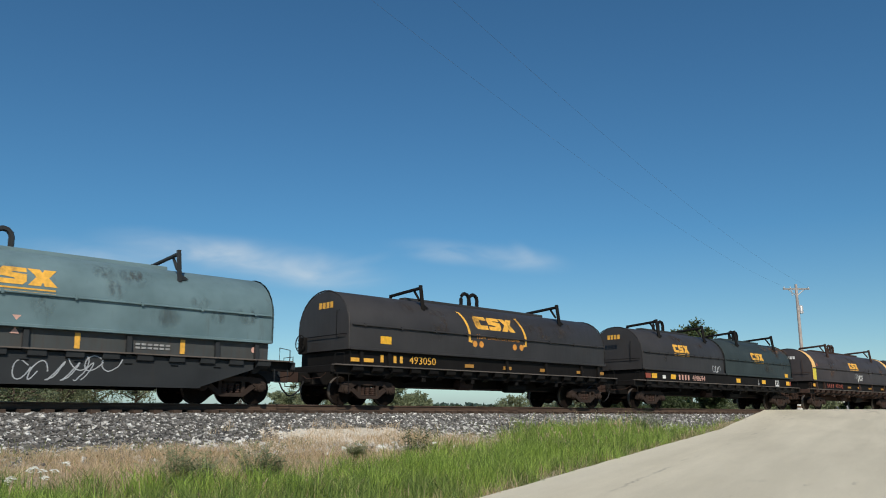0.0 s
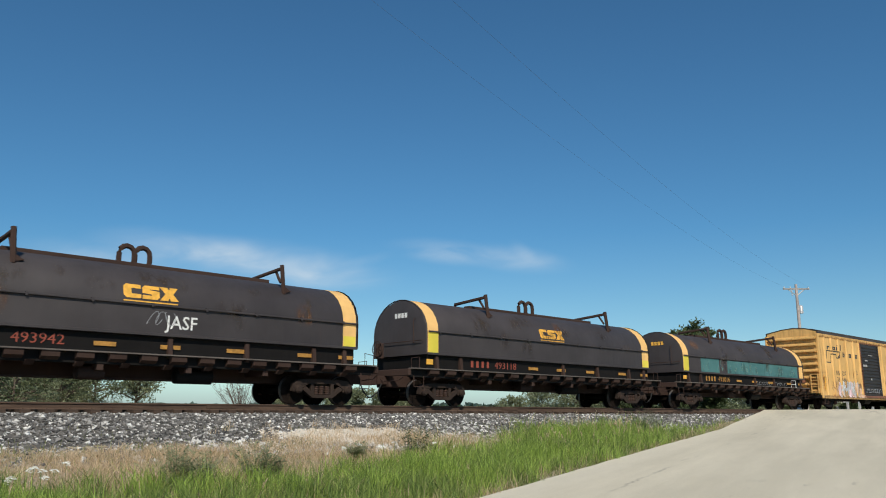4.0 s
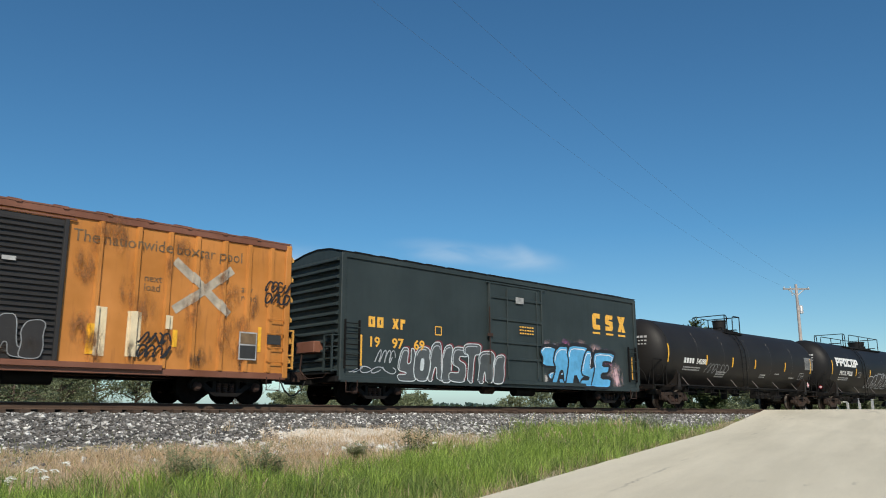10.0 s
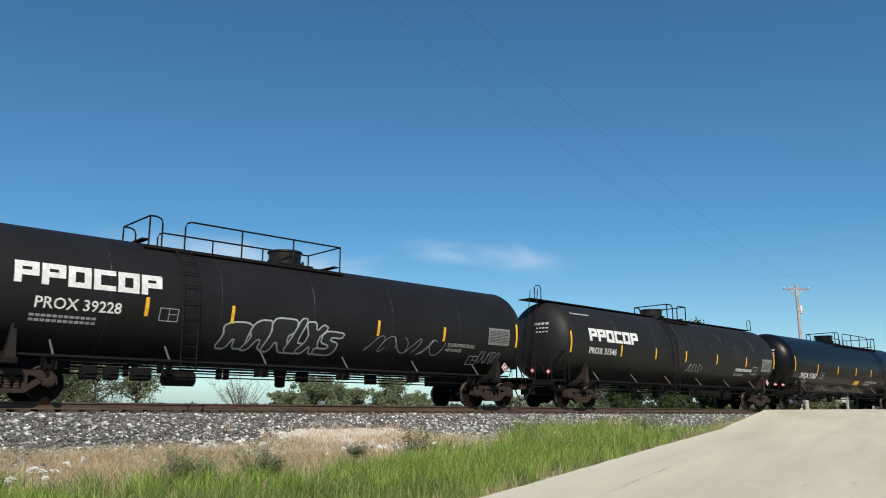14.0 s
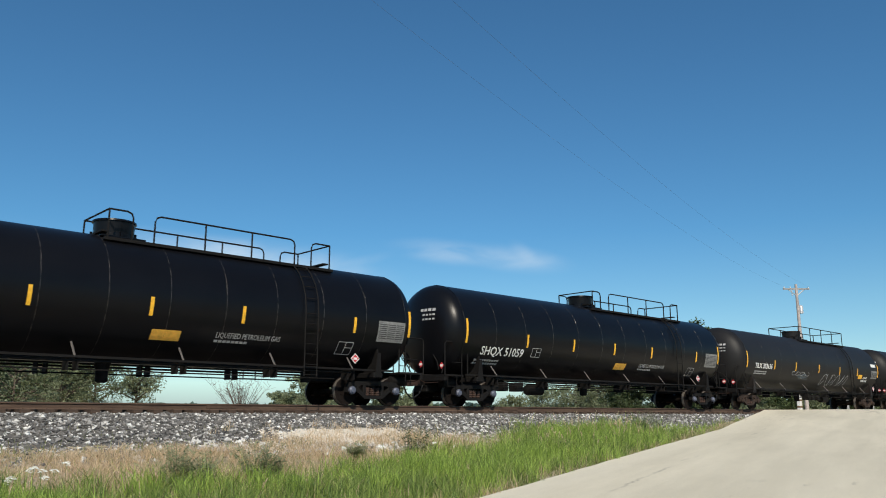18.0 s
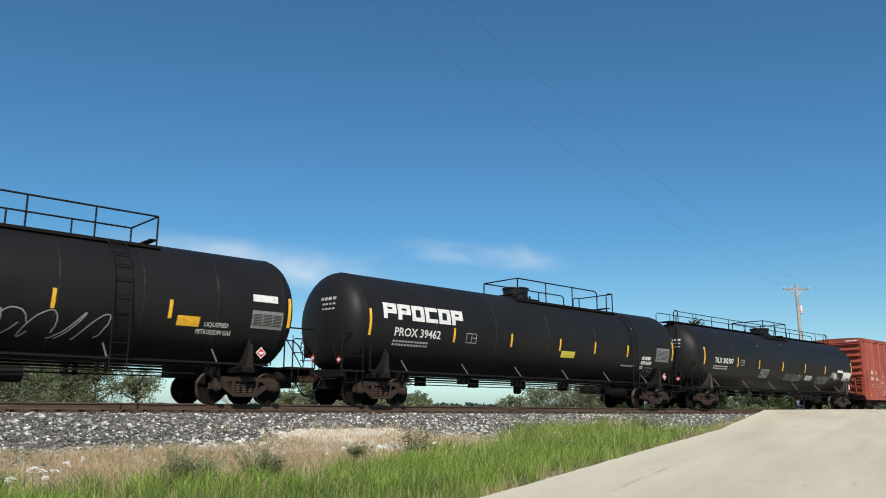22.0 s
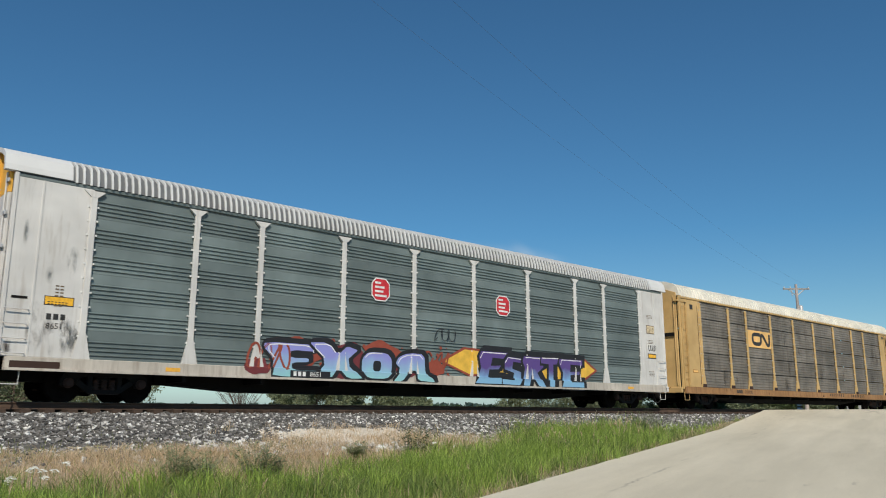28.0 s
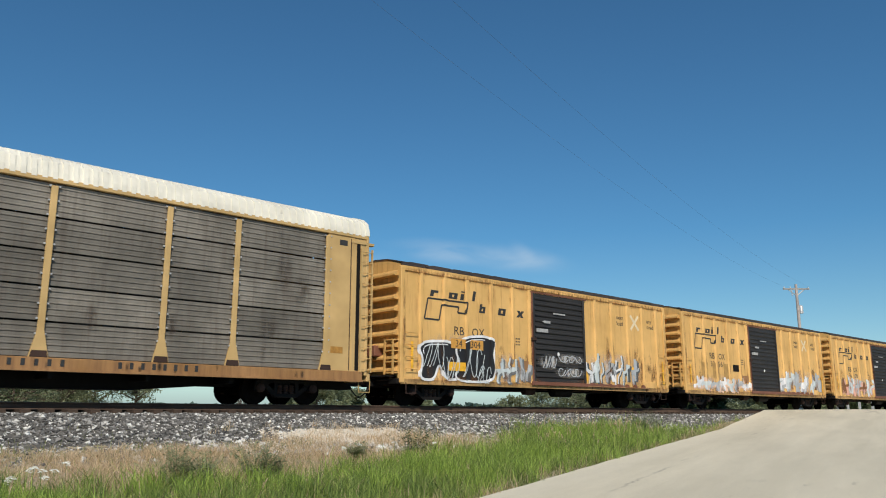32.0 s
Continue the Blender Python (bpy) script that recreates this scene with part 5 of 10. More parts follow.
def make_truck_parts(CASTING, CAP, WHEEL, rim=True):
    """The meshes that all trucks share."""
    bol = Geo().box(-0.19, 0.19, -1.0, 1.0, 0.42, 0.68, 0.03).mesh("truck", CASTING)
    g = Geo()
    for s in (-1, 1):
        y0, y1 = (-1.12, -0.98) if s < 0 else (0.98, 1.12)
        g.prism([(-0.95, 0.50), (-0.62, 0.76), (0.62, 0.76), (0.95, 0.50), (0.82, 0.44), (0.52, 0.62), (-0.52, 0.62), (-0.82, 0.44)], y0, y1, "y")
        g.prism([(-0.74, 0.46), (-0.36, 0.20), (0.36, 0.20), (0.74, 0.46), (0.62, 0.55), (0.30, 0.30), (-0.30, 0.30), (-0.62, 0.55)], y0, y1, "y")
        for k in (-1, 1):
            g.box(k * 0.36 - 0.06, k * 0.36 + 0.06, y0, y1, 0.25, 0.70, 0.015)
            g.box(k * 0.89 - 0.14, k * 0.89 + 0.14, y0 - 0.02, y1 + 0.02, 0.36, 0.58, 0.03)
            g.prism([(k * 0.60, 0.60), (k * 0.64, 0.755), (k * 0.92, 0.72), (k * 1.06, 0.60), (k * 1.08, 0.40), (k * 1.01, 0.40), (k * 0.98, 0.56)][::k], y0 - 0.012, y1 + 0.012, "y")
    half = {}
    for s in (-1, 1):
        q = Geo()
        q.f = []
        keep = [i for i, p in enumerate(g.v) if p[1] * s > 0]
        ix = {k: i for i, k in enumerate(keep)}
        q.v = [g.v[i] for i in keep]
        q.f = [tuple(ix[i] for i in f) for f in g.f if f[0] in ix]
        half[s] = q.mesh("side_frame", CASTING)
    spr, cap = {}, {}
    for s in (-1, 1):
        spr[s] = Geo().spin([(0.30 + 0.032 * i, 0.085 if i % 2 else 0.065) for i in range(9)], 0, s * 1.04, 10, "z").mesh("spring", FRAMERUST, 30)
        cap[s] = Geo().spin([(s * 1.10, 0.125), (s * 1.20, 0.125), (s * 1.215, 0.10), (s * 1.25, 0.08), (s * 1.255, 0.02)], 0, 0.455, 14, "y").mesh("bearing_cap", CAP, 35)
    prof = [(-0.83, 0.10), (-0.82, 0.20), (-0.84, 0.33), (-0.845, 0.41), (-0.84, 0.435), (-0.73, 0.445), (-0.715, 0.47), (-0.695, 0.46), (-0.70, 0.36), (-0.745, 0.31), (-0.745, 0.18), (-0.68, 0.11), (-0.67, 0.085)]
    w = Geo().spin([(a, r) for a, r in prof] + [(-a, r) for a, r in prof[::-1]], 0, 0, 28, "y")
    for s in (-1, 1):
        for k in range(3):
            a = k * 2.094
            w.box(0.19 * math.cos(a) - 0.03, 0.19 * math.cos(a) + 0.03, min(s * 0.822, s * 0.845), max(s * 0.822, s * 0.845), 0.19 * math.sin(a) - 0.03, 0.19 * math.sin(a) + 0.03)
    ws = w.mesh("wheelset", WHEEL, 35)
    ws.materials.append(RIM)
    for p in ws.polygons:
        if rim and math.hypot(p.center.x, p.center.z) > 0.425 and abs(p.center.y) > 0.75:
            p.material_index = 1
    beam = Geo().box(-1.15, 1.15, -0.04, 0.04, 0.30, 0.36, 0.01).mesh("brake_beam", FRAMERUST)
    return bol, half, spr, cap, ws, beam


TRUCK = make_truck_parts(CASTING, CASTING, WHEEL)
# Rimless copy with the shade under low car bodies put into darker colours.
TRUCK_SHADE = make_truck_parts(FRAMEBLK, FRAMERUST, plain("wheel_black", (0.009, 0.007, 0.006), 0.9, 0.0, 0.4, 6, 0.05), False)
TRUCK_DARK = make_truck_parts(FRAMEBLK, plain("cap_blue_grey", (0.10, 0.11, 0.15), 0.5, 0.2), plain("wheel_dark", (0.012, 0.009, 0.008), 0.85, 0.0, 0.5, 6, 0.08))


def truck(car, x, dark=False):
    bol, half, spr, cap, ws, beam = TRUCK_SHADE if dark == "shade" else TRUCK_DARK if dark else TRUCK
    t = part("truck", bol, None, car, "brown cast steel truck", at=pose(x, 0, 0))
    for s in (-1, 1):
        part("side_frame", half[s], None, t)
        for k in (-0.2, 0, 0.2):
            part("spring", spr[s], None, t, at=pose(k, 0, 0))
        for k in (-0.89, 0.89):
            part("bearing_cap", cap[s], None, t, at=pose(k, 0, 0))
    for k in (-0.89, 0.89):
        w = part("wheelset", ws, None, t, "brown steel wheelset", at=pose(k, 0, R_WHEEL))
        wheels.append((w, car, k))
    for k in (-0.78, 0.78):
        part("brake_beam", beam, None, t, at=pose(0, k, 0))


def new_car(name, x0, x1, label, category):
    """An empty car between its two pulling faces, in the train's own measure."""
    ob = thing(name, None, None, label, category, "cars of the freight train", at=pose((x0 + x1) / 2 - run(0), Y0, 0))
    cars.append((ob, (x0 + x1) / 2))
    half = (x1 - x0) / 2
    for s in (-1, 1):
        g = Geo().box(min(s * (half - 1.3), s * (half - 0.32)), max(s * (half - 1.3), s * (half - 0.32)), -0.09, 0.09, 0.76, 0.96, 0.02)
        g.prism([(s * (half - 0.34), -0.16), (s * (half - 0.02), -0.19), (s * (half + 0.03), -0.02), (s * (half - 0.1), 0.0), (s * (half - 0.02), 0.16), (s * (half - 0.34), 0.16)], 0.70, 1.0, "z")
        part("coupler", g, FRAMERUST, ob, "rusty knuckle coupler")
        pts = [(s * (half - 0.45), -0.3, 0.72), (s * (half - 0.3), -0.3, 0.45), (s * (half - 0.08), -0.26, 0.28), (s * (half + 0.0), -0.22, 0.27)]
        part("air_hose", Geo().tube(pts, 0.025, 6), HOSE, ob, "black rubber air hose", smooth=60)
        part("cut_lever", Geo().tube([(s * (half - 0.55), -1.35, 0.95), (s * (half - 0.55), -1.1, 0.82), (s * (half - 0.5), -0.4, 0.80), (s * (half - 0.4), 0, 1.02)], 0.014, 5), FRAMERUST, ob)
    return ob


def rungs(car, x0, x1, zs, y, material, name="ladder", stiles=True, depth=0.07):
    """A ladder of round rungs that stands off a wall facing along y."""
    s = -1 if y < 0 else 1
    g = Geo()
    if stiles:
        for x in (x0, x1):
            g.box(x - 0.02, x + 0.02, min(y, y + s * depth), max(y, y + s * depth), zs[0] - 0.1, zs[-1] + 0.1)
    for z in zs:
        if not stiles:
            g = Geo()
        g.tube([(x0, y, z), (x0, y + s * depth, z - 0.01), (x1, y + s * depth, z - 0.01), (x1, y, z)], 0.015, 5)
        if not stiles:
            part("grab_iron", g, material, car)
    return part(name, g, material, car) if stiles else None


def brake_wheel(car, x, y, z, material=None):
    g = Geo()
    ring = [(x, y + 0.27 * math.cos(k * 0.3927), z + 0.27 * math.sin(k * 0.3927)) for k in range(17)]
    g.tube(ring, 0.018, 5)
    for k in range(4):
        a = k * 0.785
        g.tube([(x, y - 0.27 * math.cos(a), z - 0.27 * math.sin(a)), (x, y + 0.27 * math.cos(a), z + 0.27 * math.sin(a))], 0.012, 4)
    wheel = part("brake_wheel", g, material or FRAMERUST, car, "hand brake wheel")
    part("brake_chain_box", Geo().box(x + 0.03, x + 0.2, y - 0.14, y + 0.14, z - 0.35, z + 0.2, 0.02), material or FRAMERUST, wheel)


def stirrup(car, x, z, y=-1.5, material=None):
    part("stirrup_step", Geo().tube([(x - 0.22, y, z), (x - 0.21, y, z - 0.36), (x + 0.21, y, z - 0.36), (x + 0.22, y, z)], 0.018, 5), material or FRAMERUST, car)


# -- boxcars --
def boxcar(x0, x1, b0, b1, doors, posts, paints, top, label, way=2.6, wall_z=0.85, ribs=11, pleats=24, plug=False, ladder_mat=None, chord_mat=None, roof_up=0.0, track_mat=None, sill_mat=None, peak=1.0):
    """x0..x1 between couplers, b0..b1 the body; doors (left, right) and posts along the side, in the train's measure."""
    car = new_car("boxcar", x0, x1, label, "boxcar")
    c = (x0 + x1) / 2
    body, endm, door_m, roof_m = paints
    a, b = b0 - c, b1 - c
    d0, d1 = doors[0] - c, doors[1] - c
    W, WF = 1.45, 1.72
    chord_mat = chord_mat or body
    track_mat = track_mat or chord_mat
    eave = top
    for s in (-1, 1):
        W = 1.45 if s < 0 else WF

        def yy(lo, hi):
            return (s * lo, s * hi) if s > 0 else (s * hi, s * lo)
        for u, v in ((a, d0), (d1, b)):
            part("side_sheet", Geo().box(u, v, *yy(W - 0.04, W), wall_z, top - 0.18), body, car)
        part("door_header", Geo().box(d0, d1, *yy(W - 0.04, W), top - 0.42, top - 0.18), body, car)
        part("side_sill", Geo().box(a, b, *yy(W - 0.08, W + 0.045), wall_z - 0.16, wall_z + 0.02, 0.012), sill_mat or chord_mat, car)
        part("top_chord", Geo().box(a, b, *yy(W - 0.05, W + 0.05), top - 0.20, top - 0.02, 0.015), chord_mat, car)
        for p in posts:
            part("side_post", Geo().prism([(p - c - 0.09, s * W), (p - c - 0.045, s * (W + 0.075)), (p - c + 0.045, s * (W + 0.075)), (p - c + 0.09, s * W)], wall_z + 0.03, top - 0.2, "z"), body, car)
        for x in (a + 0.05, b - 0.05):
            part("corner_post", Geo().box(x - 0.07 - (0.05 if x < 0 else 0), x + 0.07 + (0.05 if x > 0 else 0), *yy(W - 0.1, W + 0.06), wall_z - 0.12, top - 0.04, 0.02), body, car)
        # door: framed leaf with pressed ribs, a track above and below
        dr = part("door", Geo().box(d0 - 0.02, d1 + 0.02, *yy(W + 0.01, W + 0.05), wall_z + 0.1, top - 0.3, 0.01), door_m, car, "ribbed sliding door")
        n = 0 if plug else pleats
        z0, z1 = wall_z + 0.2, top - 0.4
        if plug:
            for z in (1.75, 2.35, 3.2, 4.0):
                part("door_bar", Geo().box(d0, d1, *yy(W + 0.05, W + 0.10), z - 0.05, z + 0.05, 0.01), door_m, dr)
            for x in (d0 + 0.95, d1 - 0.35):
                part("lock_rod", Geo().tube([(x, s * (W + 0.09), wall_z + 0.2), (x, s * (W + 0.09), top - 0.4)], 0.025, 6), door_m, dr)
        for i in range(n):
            z = z0 + (z1 - z0) * (i + 0.5) / n
            h = (z1 - z0) / n * 0.3
            part("door_rib", Geo().prism([(s * (W + 0.05), z - h), (s * (W + 0.10), z - h * 0.3), (s * (W + 0.10), z + h * 0.3), (s * (W + 0.05), z + h)], d0 + 0.12, d1 - 0.12), door_m, dr)
        for x in (d0 + 0.03, d1 - 0.03):
            part("door_edge", Geo().box(x - 0.05, x + 0.05, *yy(W + 0.05, W + 0.11), wall_z + 0.1, top - 0.3, 0.012), door_m, dr)
        for z, h, e, o in ((wall_z + 0.03, 0.07, way, 0.13), (top - 0.27, 0.03, 0.2, 0.085)):
            part("door_track", Geo().box(d0 - 0.15, min(b - 0.2, d1 + e), *yy(W + 0.045, W + o), z - h, z + h, 0.01), track_mat, car)
        part("door_latch", Geo().box(d0 - 0.16, d0 + 0.1, *yy(W + 0.10, W + 0.16), 2.5, 2.62, 0.01).tube([(d0 - 0.05, s * (W + 0.13), 1.5), (d0 - 0.05, s * (W + 0.13), 3.6)], 0.02, 5), FRAMERUST, dr)
        for x, k in ((a + 0.15, 0.5), (b - 0.65, 0.5)):
            rungs(car, x, x + k, [1.2, 1.6, 2.0, 2.4], s * (W + 0.05), ladder_mat or body, "side_ladder", False)
        if roof_up:
            part("roof_edge", Geo().box(a - 0.02, b + 0.02, *yy(W - 0.02, W + 0.055), top - 0.02, top + roof_up - 0.01), roof_m, car)
    # ends with deep pressed ribs
    W = 1.45
    top += roof_up
    for s, x in ((-1, a), (1, b)):
        e = part("end_wall", Geo().prism([(-W, wall_z - 0.1), (WF, wall_z - 0.1), (WF, top - 0.05), (0.5 * W, top + 0.16 * peak), (0, top + 0.22 * peak), (-0.5 * W, top + 0.16 * peak), (-W, top - 0.05)], min(x, x - s * 0.05), max(x, x - s * 0.05)), endm, car)
        z0, z1 = wall_z + 0.1, eave - 0.12
        deep = 0.16 if plug else 0.24
        for i in range(ribs):
            z = z0 + (z1 - z0) * (i + 0.5) / ribs
            h = (z1 - z0) / ribs
            prof = [(x, z - h * 0.16), (x + s * deep, z - h * 0.12), (x + s * deep, z + h * 0.04), (x, z + h * 0.40)]
            part("end_rib", Geo().prism(prof, -W + 0.10, WF - 0.06, "y"), endm, e)
        g = Geo()
        for q in (-W + 0.08, -W + 0.5):
            g.box(min(x + s * 0.26, x + s * 0.31), max(x + s * 0.26, x + s * 0.31), q - 0.03, q + 0.03, 1.0, 2.15)
        for z in [1.05 + 0.36 * i for i in range(4)]:
            g.box(min(x + s * 0.02, x + s * 0.30), max(x + s * 0.02, x + s * 0.30), -W + 0.05, -W + 0.53, z - 0.02, z + 0.02)
        part("end_flange", Geo().box(min(x, x + s * (deep + 0.02)), max(x, x + s * (deep + 0.02)), WF - 0.06, WF + 0.03, wall_z, eave - 0.05, 0.01), endm, e)
        part("end_ladder", g, ladder_mat or endm, car)
        part("end_sill", Geo().box(min(x, x + s * 0.18), max(x, x + s * 0.18), -W, W, wall_z - 0.16, wall_z + 0.02, 0.015), FRAMEBLK, car)
        part("crossover_step", Geo().box(min(x + s * 0.02, x + s * 0.42), max(x + s * 0.02, x + s * 0.42), -1.25, 1.25, wall_z + 0.08, wall_z + 0.12), FRAMEBLK, car)
    brake_wheel(car, a - 0.38, 1.0, 2.1)
    part("brake_platform", Geo().box(a - 0.40, a - 0.02, -0.55, 0.45, 1.62, 1.98, 0.02), RUSTCHORD, car)
    part("brake_pipe", Geo().tube([(a - 0.34, 0.2, 1.65), (a - 0.36, 0.25, 1.1), (a - 0.30, 0.0, 0.85)], 0.03, 6), FRAMERUST, car)
    # roof
    rf = part("roof", Geo().prism([(-W - 0.06, top - 0.03), (-0.5 * W, top + 0.165 * peak), (0, top + 0.222 * peak), (0.5 * W, top + 0.165 * peak), (WF + 0.06, top - 0.03), (WF + 0.06, top + 0.01), (0.5 * W, top + 0.04 + 0.16 * peak), (0, top + 0.04 + 0.22 * peak), (-0.5 * W, top + 0.04 + 0.16 * peak), (-W - 0.06, top + 0.01)], a - 0.03, b + 0.03), roof_m, car)
    k = int((b - a) / 1.02)
    lip = 0.062 if plug else 0.08
    for i in range(1, k):
        x = a + (b - a) * i / k
        part("roof_rib", Geo().prism([(-W - lip, top - 0.6 * lip), (WF + lip, top - 0.6 * lip), (WF + lip, top + 0.02), (0.5 * W, top + 0.07 + 0.16 * peak), (0, top + 0.07 + 0.22 * peak), (-0.5 * W, top + 0.07 + 0.16 * peak), (-W - lip, top + 0.02)], x - 0.06, x + 0.06), roof_m, rf)
    # underframe
    part("floor", Geo().box(a, b, -W + 0.05, WF - 0.05, wall_z, wall_z + 0.08), FRAMEBLK, car)
    part("center_sill", Geo().box(a - 0.3, b + 0.3, -0.3, 0.3, 0.62, wall_z - 0.02, 0.02), FRAMEBLK, car)
    for i in range(7):
        x = a + 2.9 + (b - a - 5.8) * i / 6
        part("cross_bearer", Geo().prism([(-W + 0.08, wall_z - 0.05), (-0.3, 0.62), (0.3, 0.62), (W - 0.08, wall_z - 0.05)], x - 0.05, x + 0.05), FRAMEBLK, car)
    part("brake_cylinder", Geo().spin([(-1.2, 0.05), (-1.18, 0.16), (-0.65, 0.16), (-0.63, 0.05)], -0.75, 0.62, 12), FRAMERUST, car, smooth=40)
    part("air_reservoir", Geo().spin([(0.55, 0.05), (0.6, 0.19), (1.7, 0.19), (1.75, 0.05)], -0.7, 0.6, 12), FRAMEBLK, car, smooth=40)
    part("train_line", Geo().tube([(a, -0.5, 0.68), (b, -0.5, 0.68)], 0.025, 5), FRAMERUST, car)
    part("brake_rod", Geo().tube([(a + 3, -0.62, 0.55), (-1.2, -0.75, 0.58)], 0.018, 5), FRAMERUST, car)
    for x in (a + 0.4, b - 0.4):
        stirrup(car, x, wall_z - 0.1)
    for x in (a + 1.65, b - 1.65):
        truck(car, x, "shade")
    return car, c, -W - 0.006


def over_posts(c, posts, doors=None, out=0.078, half=0.105, low=(0.87, 0.052)):
    """How paint lies over a boxcar's side: up over each post, out over the doors, over the sill."""
    steps = [(p - c - half, p - c + half, out) for p in posts]
    if doors:
        steps.append((doors[0] - c - 0.06, doors[1] - c + 0.06, 0.112))
    return drape(steps, low)


def text(car, s, x, z, size, y, material, wide=1.0, name="lettering", surf=None, bold=0.0, lay=None):
    g = moved(letters(s, size, 0.002, bold), x, y, z, wide)
    g = lay(g) if lay else g
    return part(name, g.bend(surf, 0.07) if surf else g, material, car)


def slab(car, x0, x1, z0, z1, y, material, name="patch", surf=None, thick=0.003, lay=None):
    g = Geo().box(x0, x1, y - thick, y + thick, z0, z1)
    g = lay(g) if lay else g
    if surf:
        g.bend(surf, 0.1)
    return part(name, g, material, car)


def emblem_shape(kind, x, z, w, h, k=0.22):
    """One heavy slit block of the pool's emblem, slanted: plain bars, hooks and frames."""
    def sk(p, q):
        return (x + w * p + k * h * q, z + h * q)
    g = Geo()

    def bar(p0, p1, q0, q1, y=0.0):
        g.prism([sk(p0, q0), sk(p1, q0), sk(p1, q1), sk(p0, q1)], y - 0.002, y + 0.002, "y")
    if kind == "hook":
        bar(0, 0.45, 0, 0.62)
        bar(0, 1, 0.62, 1)
    elif kind == "post":
        bar(0, 1, 0, 0.7)
        bar(0, 1, 0.85, 1)
    elif kind == "bar":
        bar(0, 1, 0, 1)
    elif kind == "cross":
        g.prism([sk(0, 0), sk(0.38, 0), sk(0.5, 0.25), sk(0.62, 0), sk(1, 0), sk(0.72, 0.5), sk(1, 1), sk(0.62, 1), sk(0.5, 0.75), sk(0.38, 1), sk(0, 1), sk(0.28, 0.5)], -0.002, 0.002, "y")
    else:
        bar(0, 0.38, 0, 1 if kind != "tall" else 1.35)
        bar(0.62, 1, 0, 1)
        bar(0.38, 0.62, 0, 0.28)
        bar(0.38, 0.62, 0.72, 1)
    return g


def rail_emblem(car, x, z, y, material, row1, row2, k=0.7, wide=2.55, arm=0.45, lay=None):
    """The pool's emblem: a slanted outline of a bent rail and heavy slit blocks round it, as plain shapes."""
    def sk(p, q):
        return (x + k * (p + 0.22 * q), z + k * q)
    g = Geo()
    loop = [sk(*p) for p in ((0, 0), (0, 1.0), (wide, 1.0), (wide, arm), (wide - 0.5, arm), (wide - 0.5, 0.74), (0.95, 0.74), (0.95, 0), (0, 0))]
    for p, q in zip(loop, loop[1:]):
        ribbon(g, [p, q], 0.085 * k, y)
    part("emblem", lay(g) if lay else g, material, car, "slanted outline emblem")
    for kind, u, w, b, h in row1 + row2:
        g = moved(emblem_shape(kind, u, b, w, h), 0, y, 0)
        part("emblem_block", lay(g) if lay else g, material, car)


def cross_mark(car, x, z, w, h, y, material):
    g = Geo()
    ribbon(g, [(x - w / 2, z - h / 2), (x + w / 2, z + h / 2)], 0.2 * w, y)
    ribbon(g, [(x - w / 2, z + h / 2), (x + w / 2, z - h / 2)], 0.2 * w, y - 0.001)
    part("cross_mark", g, material, car)


def strokes(car, x0, x1, z0, z1, n, y, seed, lay, dark="black", light="white"):
    """Worn brush-like letters: dark jagged strokes with pale ones over them."""
    r = random.Random(seed)
    w = (x1 - x0) / n
    for i in range(n):
        u, g, h = x0 + w * i, Geo(), Geo()
        for k in range(3):
            a, b = u + w * r.uniform(0, 0.9), u + w * r.uniform(0.1, 1.1)
            lo, hi = z0 + (z1 - z0) * r.uniform(0, 0.25), z0 + (z1 - z0) * r.uniform(0.6, 1.0)
            if k == 2 and r.random() < 0.4:
                lo, hi = z0 + (z1 - z0) * r.uniform(0.3, 0.5), z0 + (z1 - z0) * r.uniform(0.45, 0.75)
                a, b = u, u + w
            path = rounded([(a, lo), (a + w * r.uniform(-0.2, 0.2), lo + 0.45 * (hi - lo)), (b + w * r.uniform(-0.2, 0.2), lo + 0.6 * (hi - lo)), (b, hi)], 2, False)
            t = w * r.uniform(0.14, 0.36)
            ribbon(g, [(p + 0.45 * t, q - 0.25 * t) for p, q in path], t * 1.15, y - 0.0006 * k)
            ribbon(h, path, t * 0.7, y - 0.004 - 0.0006 * k)
        part("graffiti_shade", lay(g), SPRAY[dark], car)
        part("graffiti", lay(h), SPRAY[(light, "pale", "grey")[i % 3]], car, "worn sprayed brush strokes")


